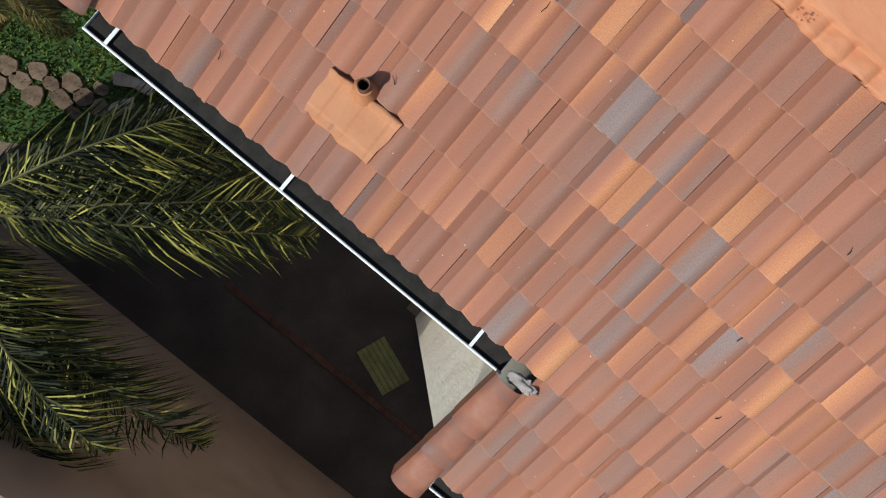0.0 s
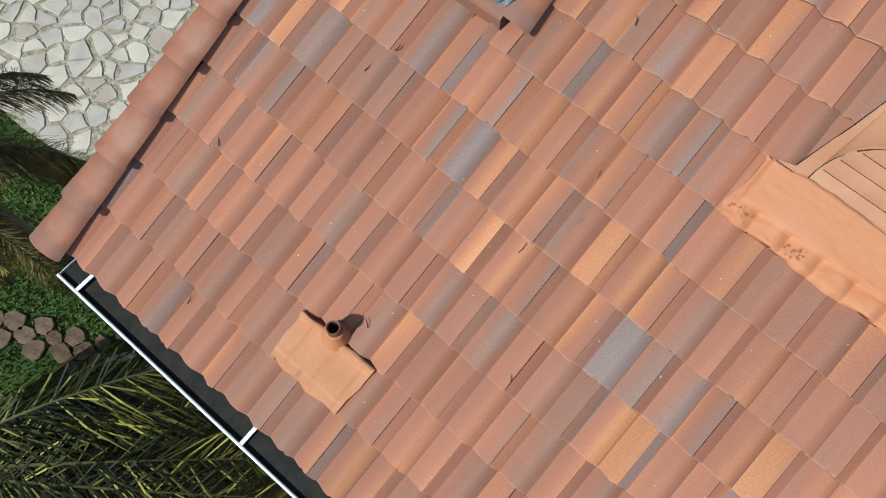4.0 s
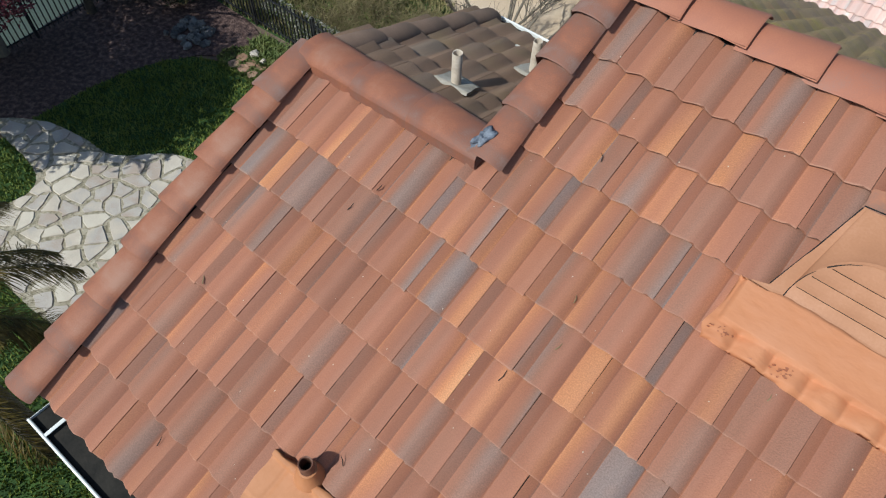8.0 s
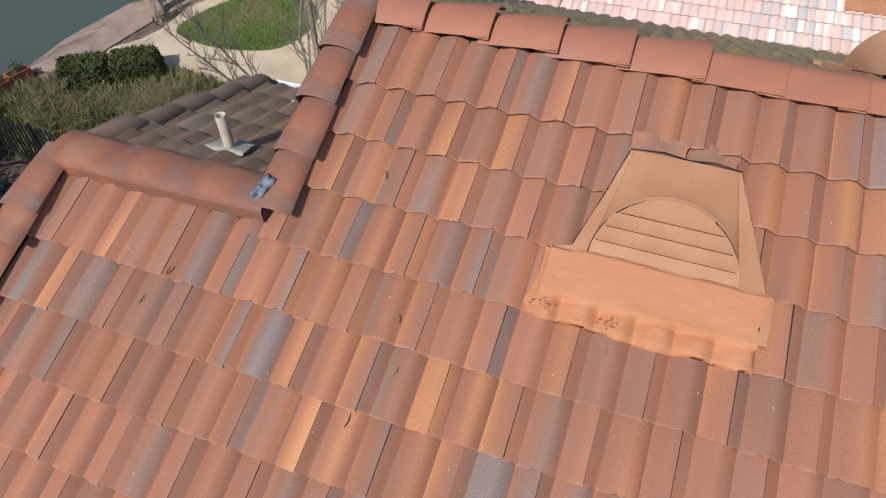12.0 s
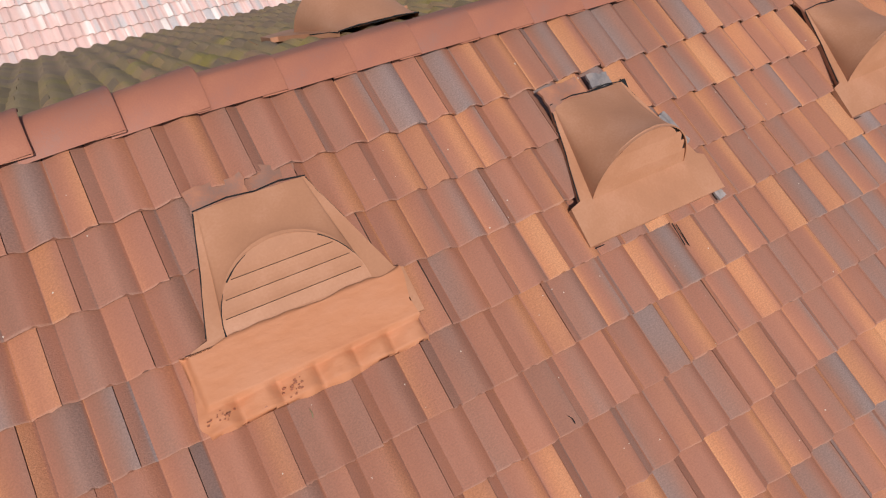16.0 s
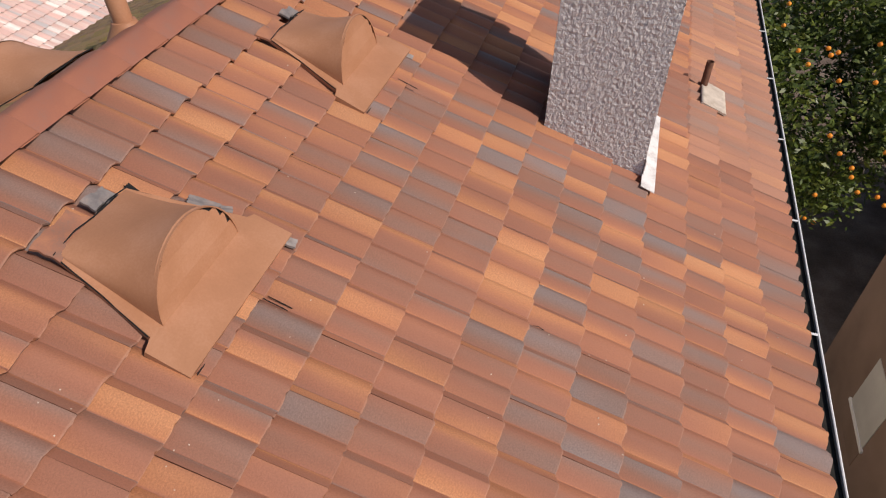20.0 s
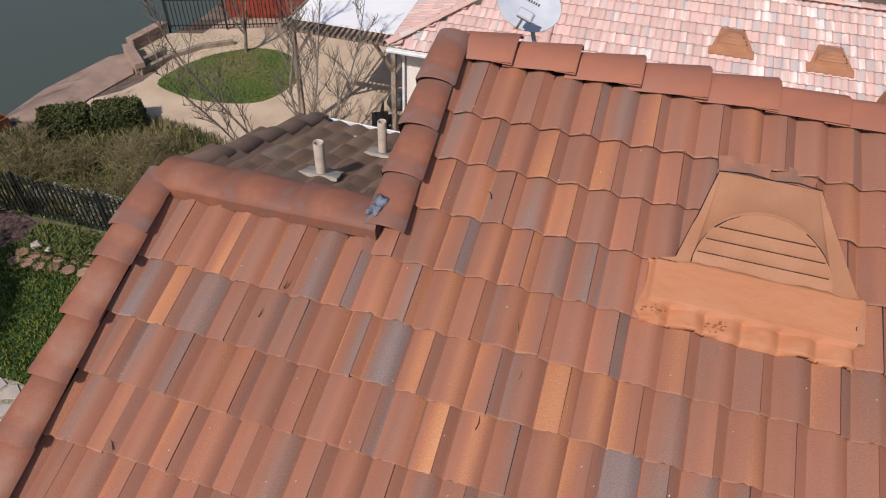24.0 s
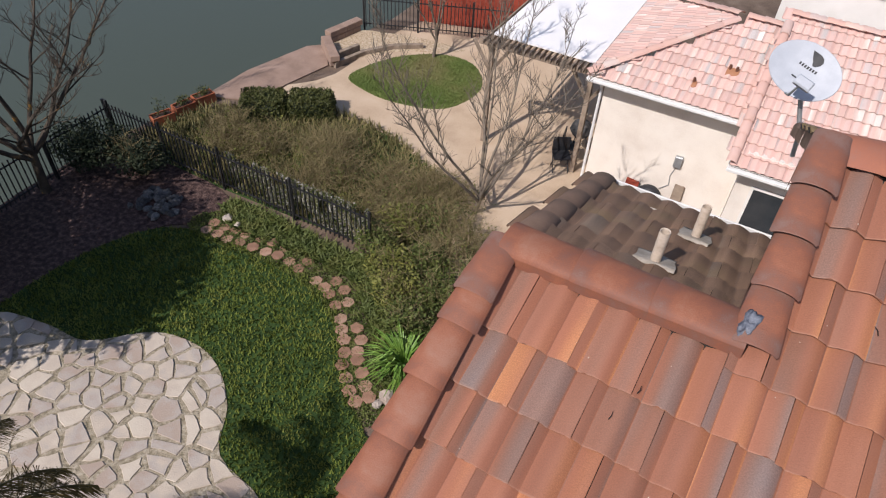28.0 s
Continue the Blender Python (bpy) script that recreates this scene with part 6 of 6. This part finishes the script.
for k in range(2):
    fc = thing("folding_chair", "dark folding garden chair", "chair", pose(-2.88 + 0.05 * k, 14.2 + 0.55 * k, 0, 0, 0, 30 + 70 * k), "garden chairs")
    for nm, bx in (("seat", (-0.22, -0.2, 0.42, 0.22, 0.2, 0.45)), ("backrest", (-0.22, 0.2, 0.45, 0.22, 0.23, 0.85))):
        g = Geo()
        g.box(*bx)
        part(nm, g, "ink", fc)
    for x in (-0.2, 0.2):
        for y in (-0.18, 0.2):
            g = Geo()
            g.tube([(x, y, 0.44), (x, -y, 0.0)], 0.013, 6)
            part("leg", g, "ink", fc)
rbd = thing("red_fence_panel", "dark red board fence panel behind the garden", "fence", pose(-10.3, 19.6, 0, 0, 0, 18))
for k in range(30):
    g = Geo()
    g.box(k * 0.16, 0, 0, k * 0.16 + 0.15, 0.025, 1.5)
    part("board", g, "red boards", rbd)

SITE = pose(-0.135, -0.294, 0, 0, 0, 1.385)
for ob in set(scene.objects) - BEFORE:
    if ob.parent is None and ob.name not in ("ground", "lake_water"):
        ob.matrix_basis = SITE @ ob.matrix_basis

# ---------------------------------------------------------------- neighbour on the shaded side
WALL_TOP = 5.2
sw = block("wall_south", "brown stucco wall of the house across the side yard", "brown stucco", -3.6, -4.15, -0.3, 12.35, -3.80, WALL_TOP)
w = thing("side_window", "white-framed window with pale blind in the brown wall", "window", pose(10.0, -3.80, 1.3))
for nm, bx, mt in (("blind", (0, 0.0, 0.46, 0.9, 0.012, 1.45), "blind"), ("blind", (0, 0.0, 0, 0.9, 0.008, 0.40), "brown stucco"), ("frame", (-0.05, 0.0, 0.40, 0.95, 0.03, 0.46), "white wall")):
    g = Geo()
    g.box(*bx)
    part(nm, g, mt, w)

# unseen wall, added only to cast shade over the yard by the tree
block("wall_south_far", "unseen stucco wall added to shade the side yard", "brown stucco", 12.35, -7.4, -0.3, 21.0, -7.0, 4.3)

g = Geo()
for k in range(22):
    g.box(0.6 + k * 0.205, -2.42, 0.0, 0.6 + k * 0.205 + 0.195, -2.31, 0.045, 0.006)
lone("brick_edging", g, "brick", "row of red bricks edging the side paving, darkened for shade", "garden edging", "", "structure")
# slats added in place of a lit yellow-green patch on the ground
mat_ = thing("lit_patch_slats", "yellow-green slats added for a lit patch on the paving", "mat", pose(3.40, -1.80, 0.012, 0, 0, -20))
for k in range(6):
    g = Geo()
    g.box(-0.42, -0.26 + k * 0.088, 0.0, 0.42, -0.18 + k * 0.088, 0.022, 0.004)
    part("slat", g, "lit patch lime", mat_)

# orange tree
ot = thing("orange_tree", "dense orange tree heavy with ripe fruit", "tree", pose(17.3, -3.6, 0))
g = Geo()
g.tube([(0, 0, -0.1), (0.05, 0, 0.8), (0.0, 0.1, 1.7)], [0.16, 0.12, 0.10], 9)
part("trunk", g, "grey bark", ot, smooth=True)
r = random.Random(3)
g = Geo()
for k in range(8):
    a = 6.2832 * k / 8
    branch(g, (0, 0, 1.5), (math.cos(a), math.sin(a), 0.8), 1.2, 0.05, 2, r)
part("limbs", g, "grey bark", ot)
g = Geo()
CL = []
for k in range(46):
    d = Vector((r.gauss(0, 1), r.gauss(0, 1), r.gauss(0, 1))).normalized()
    CL.append((d.x * 2.3, d.y * 2.1, 3.5 + d.z * 1.7))
for c in CL:
    leaves(g, c, (0.95, 0.95, 0.85), 620, r, 0.080, 0.3)
part("crown", g, "citrus leaf", ot)
for k in range(110):
    d = Vector((r.gauss(-0.5, 1), r.gauss(0.2, 1), r.gauss(0.2, 0.9))).normalized()
    f = Geo()
    f.lump((d.x * 2.95, d.y * 2.75, 3.5 + d.z * 2.3), 0.045, k, (1, 1, 0.95), 6, 8, 0.04)
    part("fruit", f, "orange fruit", ot, smooth=True)

# ladder-like trellis by the tree
tl = thing("garden_frame", "pale metal garden frame leaning in the side yard", "frame", pose(15.2, -2.9, 0, 0, 0, 60))
for bx in ((0, 0, 0, 0.03, 0.03, 1.9), (0.55, 0, 0, 0.58, 0.03, 1.9), (0.03, 0, 0.6, 0.55, 0.03, 0.63), (0.03, 0, 1.2, 0.55, 0.03, 1.23), (0.03, 0, 1.8, 0.55, 0.03, 1.83)):
    g = Geo()
    g.box(*bx)
    part("bar", g, "white wall", tl)

# palm
def palm(at, height, seed, fronds, length, label, gaps=(), more=(), leaf="palm leaf", step=1, reach=0.70, wide=0.0085):
    r = random.Random(seed)
    t = thing("palm_tree", label, "palm", pose(*at))
    g = Geo()
    g.tube([(0, 0, -0.1), (0.03, 0, height * 0.3), (-0.03, 0.04, height * 0.7), (0, 0, height)], [0.22, 0.17, 0.15, 0.13], 12)
    part("trunk", g, "palm trunk", t, smooth=True)
    for k in range(fronds + len(more)):
        a = (6.2832 * k * 0.618 + r.uniform(-0.2, 0.2)) % 6.2832
        if any(p < a < q for p, q in gaps):
            continue
        el = radians(r.uniform(-5, 65))
        if k >= fronds:
            a, el = more[k - fronds], radians(30)
        L = length * (r.uniform(0.8, 1.1) if k < fronds else 1.16)
        pts = []
        p, d = Vector((0, 0, height)), Vector((math.cos(a) * math.cos(el), math.sin(a) * math.cos(el), math.sin(el)))
        n = 16
        for s in range(n + 1):
            pts.append(p.copy())
            p = p + d * L / n
            d = (d + Vector((0, 0, -0.105))).normalized()
        fr = Geo()
        fr.tube(pts, [0.020 * (1 - 0.85 * s / n) for s in range(n + 1)], 5)
        st = part("frond", fr, "palm stalk", t)
        lf = Geo()
        for s in range(24, 190, step):
            f = s / 190
            q = f * n
            i = int(q)
            base = pts[i].lerp(pts[min(i + 1, n)], q - i)
            dd = (pts[min(i + 1, n)] - pts[i]).normalized()
            sd = dd.cross(Vector((0, 0, 1))).normalized()
            for sg in (-1, 1):
                ll = reach * (math.sin(math.pi * min(1, f * 0.95 + 0.06)) ** 0.6) * r.uniform(0.75, 1.1)
                v = (sd * sg * r.uniform(0.3, 1.0) + dd * r.uniform(0.5, 0.9) + Vector((0, 0, r.uniform(-0.75, 0.5)))).normalized()
                q1 = base + v * ll * 0.5 + Vector((0, 0, -0.05))
                q2 = base + v * ll + Vector((0, 0, -0.34 * ll / 0.5))
                wv = v.cross(Vector((0, 0, 1))).normalized() * wide
                i0 = len(lf.v)
                lf.v += [tuple(base - wv * 0.6), tuple(base + wv * 0.6), tuple(q1 + wv), tuple(q1 - wv), tuple(q2)]
                lf.f += [(i0, i0 + 1, i0 + 2, i0 + 3), (i0 + 3, i0 + 2, i0 + 4)]
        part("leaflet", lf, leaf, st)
    return t


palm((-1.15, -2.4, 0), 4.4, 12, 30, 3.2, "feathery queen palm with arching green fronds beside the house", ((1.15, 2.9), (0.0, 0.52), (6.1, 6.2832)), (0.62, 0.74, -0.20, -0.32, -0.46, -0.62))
palm((-4.30, -0.72, 0), 4.0, 17, 22, 2.5, "smaller feathery palm with yellowed fronds by the lawn", leaf="dry palm leaf", step=1, reach=0.46, wide=0.0060)

# cut logs and a few loose stepping stones by the corner of the house
for k, (x, y, s) in enumerate(((-4.15, -1.86, 0.15), (-3.86, -1.92, 0.14), (-3.75, -1.62, 0.145), (-3.57, -1.97, 0.145), (-3.48, -1.64, 0.12), (-3.24, -1.42, 0.145), (-3.22, -1.74, 0.14), (-2.97, -1.48, 0.14), (-2.84, -1.22, 0.11), (-2.67, -1.46, 0.13), (-4.10, -2.18, 0.14), (-4.42, -2.05, 0.14), (-2.92, -1.78, 0.11))):
    g = Geo()
    rk = random.Random(40 + k)
    st = rk.uniform(0.95, 1.25)
    rg = []
    for q in range(9):
        rad = s * 1.22 * rk.uniform(0.80, 1.12)
        aq = 6.2832 * (q + rk.uniform(-0.3, 0.3)) / 9
        rg.append((rad * st * math.cos(aq), rad / st * math.sin(aq)))
    g.grid([[(px, py, -0.03) for px, py in rg], [(px, py, 0.02) for px, py in rg], [(px * 0.93, py * 0.93, 0.03) for px, py in rg]], True)
    g.poly([(px * 0.93, py * 0.93, 0.03) for px, py in rg])
    lone("stepping_stone", g, "step stone", "brown-grey stepping stone set in the grass", "stepping stone", "stepping stones", m=pose(x, y, 0.045))
# cut logs
for k, (x, y, a, L) in enumerate(((-2.76, -0.93, 20, 0.60), (-2.48, -1.38, 62, 0.36), (-2.06, -1.22, 68, 0.5))):
    g = Geo()
    g.tube([(0, 0, 0), (L * 0.5, 0.03, 0.02), (L, 0.0, 0.0)], [0.115, 0.085, 0.10] if k < 2 else [0.07, 0.06, 0.055], 10)
    lone("log", g, "log", "pale cut log lying on the ground", "log", "cut logs", m=pose(x, y, 0.10 if k < 2 else 0.06, 0, 0, a), smooth=50)

# ---------------------------------------------------------------- roof tiles, course by course
for j in range(-3, 11):
    y = Y0 + j * TE - (0.015 if j == 0 else 0.05 if j == -3 else 0.0)
    shift = PH if j % 2 else PH + TW / 2
    if j < 0:
        x0 = 3.30
    elif j < 7:
        x0 = 0.0
    else:
        x0 = 1.36 - 0.04
    xe = 8.25
    lay_row(roof_front, FULL, y, x0, xe, shift)
    if j == 7:
        part("tile", tile_geo(TW / 2, 0.17).mesh("tile", "roof tile", 40, True), "", roof_front, "", pose(1.155, y, 0.0))
# the far stretch of the front slope, joined
g = Geo()
for j in range(-3, 11):
    shift = PH if j % 2 else PH + TW / 2
    x = math.floor((8.25 - shift) / TW + 1e-6) * TW + shift
    x = x + TW if x < 8.2 else x
    while x < 13.9:
        tile_geo(TW, 0.385, g, pose(x, Y0 + j * TE - (0.05 if j == -3 else 0.0) + rt.uniform(-0.005, 0.005), rt.uniform(0, 0.003)), 5)
        x += TW
part("far_tiles", g, "roof tile", roof_front, "joined run of blended tiles", None, 40, True)["kind"] = "stuff"
# rear slopes
for j in range(6):
    lay_row(roof_back_low, MFULL, min(-1.82 + j * TE, -0.378), -1.32, -0.02, 0.0 if j % 2 else TW / 2)
for j in range(8, 14):
    lay_row(roof_back_high, OFULL, -4.61 + j * TE, -8.25, -1.4, 0.0 if j % 2 else TW / 2)
g = Geo()
for j in range(14):
    shift = 0.0 if j % 2 else TW / 2
    for k in range(-42, -3):
        x = k * TW + shift
        if x > -1.6 or (j >= 8 and x > -8.3):
            continue
        tile_geo(TW, 0.385, g, pose(x, -4.61 + j * TE, rt.uniform(0, 0.004)), 4)
part("far_tiles", g, "olive tile", roof_back_high, "joined run of mossy tiles", None, 40, True)["kind"] = "stuff"

# twigs, dead needles and chips lying on the tiles
rq = random.Random(19)
for k, (x, y) in enumerate(((0.37, 1.015), (0.75, 0.26), (1.60, 0.80), (2.075, 1.82), (0.85, 1.96), (0.78, 1.79), (2.92, 2.16), (3.91, 1.65), (4.18, 0.53), (2.02, 2.05), (1.72, 2.72), (3.9, 0.95), (2.3, 1.05), (5.6, 0.9), (1.95, 1.55))):
    g = Geo()
    L, a = rq.uniform(0.03, 0.08), rq.uniform(0.9, 2.3)
    g.tube([(0, 0, 0), (L * 0.5 * math.cos(a), L * 0.5 * math.sin(a), 0.004), (L * math.cos(a + 0.2), L * math.sin(a + 0.2), 0.0)], [0.0028, 0.0025, 0.0012], 5)
    lone("twig", g, "bore" if k % 3 else "twig", "small dark dead twig lying on the roof tiles", "twig", "twigs on the roof", m=ROOF @ pose(x, y, cover(x, y, 0.01) + 0.002))
g = Geo()
for k in range(260):
    x, y = rq.uniform(0.1, 7.5), rq.uniform(-0.8, 3.4)
    if (x < 1.4 and y > 2.3) or (x < 3.3 and y < 0.05):
        continue
    s = rq.uniform(0.0012, 0.003)
    zc = cover(x, y)
    g.box(x - s, y - s * rq.uniform(0.6, 1.8), zc - 0.003, x + s, y + s, zc + s)
lone("roof_grit", g, "pipe pale", "pale specks of grit and droppings on the tiles", "grit", "", "stuff", ROOF)
# cut tile pieces, mortar and black slivers for shaded gaps round the vents
def shard(x, y, w, l, rz, mat, label, z=0.0, seed=1, roll=0.012, th=0.014):
    """A broken, gently rolled piece of tile with an uneven outline; in black, the shade of a gap."""
    r = random.Random(seed)
    g = Geo()
    nu, nv = 8, 4
    rows = []
    for q in range(nv + 1):
        row = []
        for i in range(nu + 1):
            e = 0.035 * w if i in (0, nu) else 0.0
            f = 0.05 * l if q in (0, nv) else 0.0
            row.append(Vector((w * (i / nu - 0.5) + r.uniform(-e, e), l * (q / nv - 0.5) + r.uniform(-f, f), roll * math.sin(2 * math.pi * i / nu) + r.uniform(-0.001, 0.001))))
        rows.append(row)
    dn = Vector((0, 0, -th))
    g.grid([[p + dn for p in rows[0]]] + rows + [[p + dn for p in rows[-1]]])
    g.grid([[row[0] + dn for row in rows], [row[0] for row in rows]])
    g.grid([[row[-1] for row in rows], [row[-1] + dn for row in rows]])
    lone("cut_tile", g, mat, label, "roof tile", "cut tile pieces", m=ROOF @ pose(x, y, cover(x, y, 0.02) + 0.012 + z, 0, 0, rz), smooth=40)


for vx, vy, seed in ((3.06, 2.39, 11), (4.90, 2.335, 31), (7.02, 2.40, 51)):
    shard(vx - 0.13, vy + 0.78, 0.26, 0.13, 4, "cut tile", "cut roof tile edge lapping over a dormer vent's hood", 0.010, seed)
    shard(vx + 0.13, vy + 0.80, 0.20 if vx < 4 else 0.13, 0.12 if vx < 4 else 0.08, -5, "cut tile" if vx < 4 else "slate grey", "cut tile edge lapping over a dormer vent's hood", 0.010, seed + 1)
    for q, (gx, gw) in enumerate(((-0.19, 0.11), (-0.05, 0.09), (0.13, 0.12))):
        shard(vx + gx, vy + 0.745, gw, 0.016, 3, "bore", "black sliver standing for the shade under a cut tile behind a dormer vent", 0.004, seed + 15 + q, 0.004, 0.006)
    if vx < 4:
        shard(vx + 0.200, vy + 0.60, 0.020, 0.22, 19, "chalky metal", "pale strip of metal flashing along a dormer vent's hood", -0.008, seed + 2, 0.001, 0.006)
        shard(vx + 0.222, vy + 0.60, 0.010, 0.24, 19, "bore", "black piece standing for a shaded gap beside a dormer vent", -0.012, seed + 3, 0.001, 0.006)
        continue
    shard(vx + 0.285, vy + 0.705, 0.050, 0.12, -16, "bore", "black piece standing for a shaded gap beside a dormer vent", -0.016, seed + 2, 0.002, 0.006)
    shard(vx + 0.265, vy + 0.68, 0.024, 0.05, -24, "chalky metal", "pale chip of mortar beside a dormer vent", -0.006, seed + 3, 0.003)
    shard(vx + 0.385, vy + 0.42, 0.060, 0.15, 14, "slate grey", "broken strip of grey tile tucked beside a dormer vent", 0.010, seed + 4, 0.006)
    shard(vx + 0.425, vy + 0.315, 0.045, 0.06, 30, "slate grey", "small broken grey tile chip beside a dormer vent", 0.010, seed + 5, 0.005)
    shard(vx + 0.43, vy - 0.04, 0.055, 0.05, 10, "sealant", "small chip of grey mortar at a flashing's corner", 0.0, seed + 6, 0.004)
    shard(vx + 0.06, vy - 0.135, 0.004, 0.13, 0, "bore", "black sliver standing for the shade in a crack between cut tiles", -0.010, seed + 7, 0.0, 0.004)
    shard(vx + 0.095, vy - 0.15, 0.004, 0.12, 0, "bore", "black sliver standing for the shade in a crack between cut tiles", -0.010, seed + 8, 0.0, 0.004)
    shard(vx - 0.40, vy - 0.030, 0.18, 0.004, 0, "bore", "black sliver standing for the shade under a flashing's front edge", -0.008, seed + 9, 0.0, 0.004)
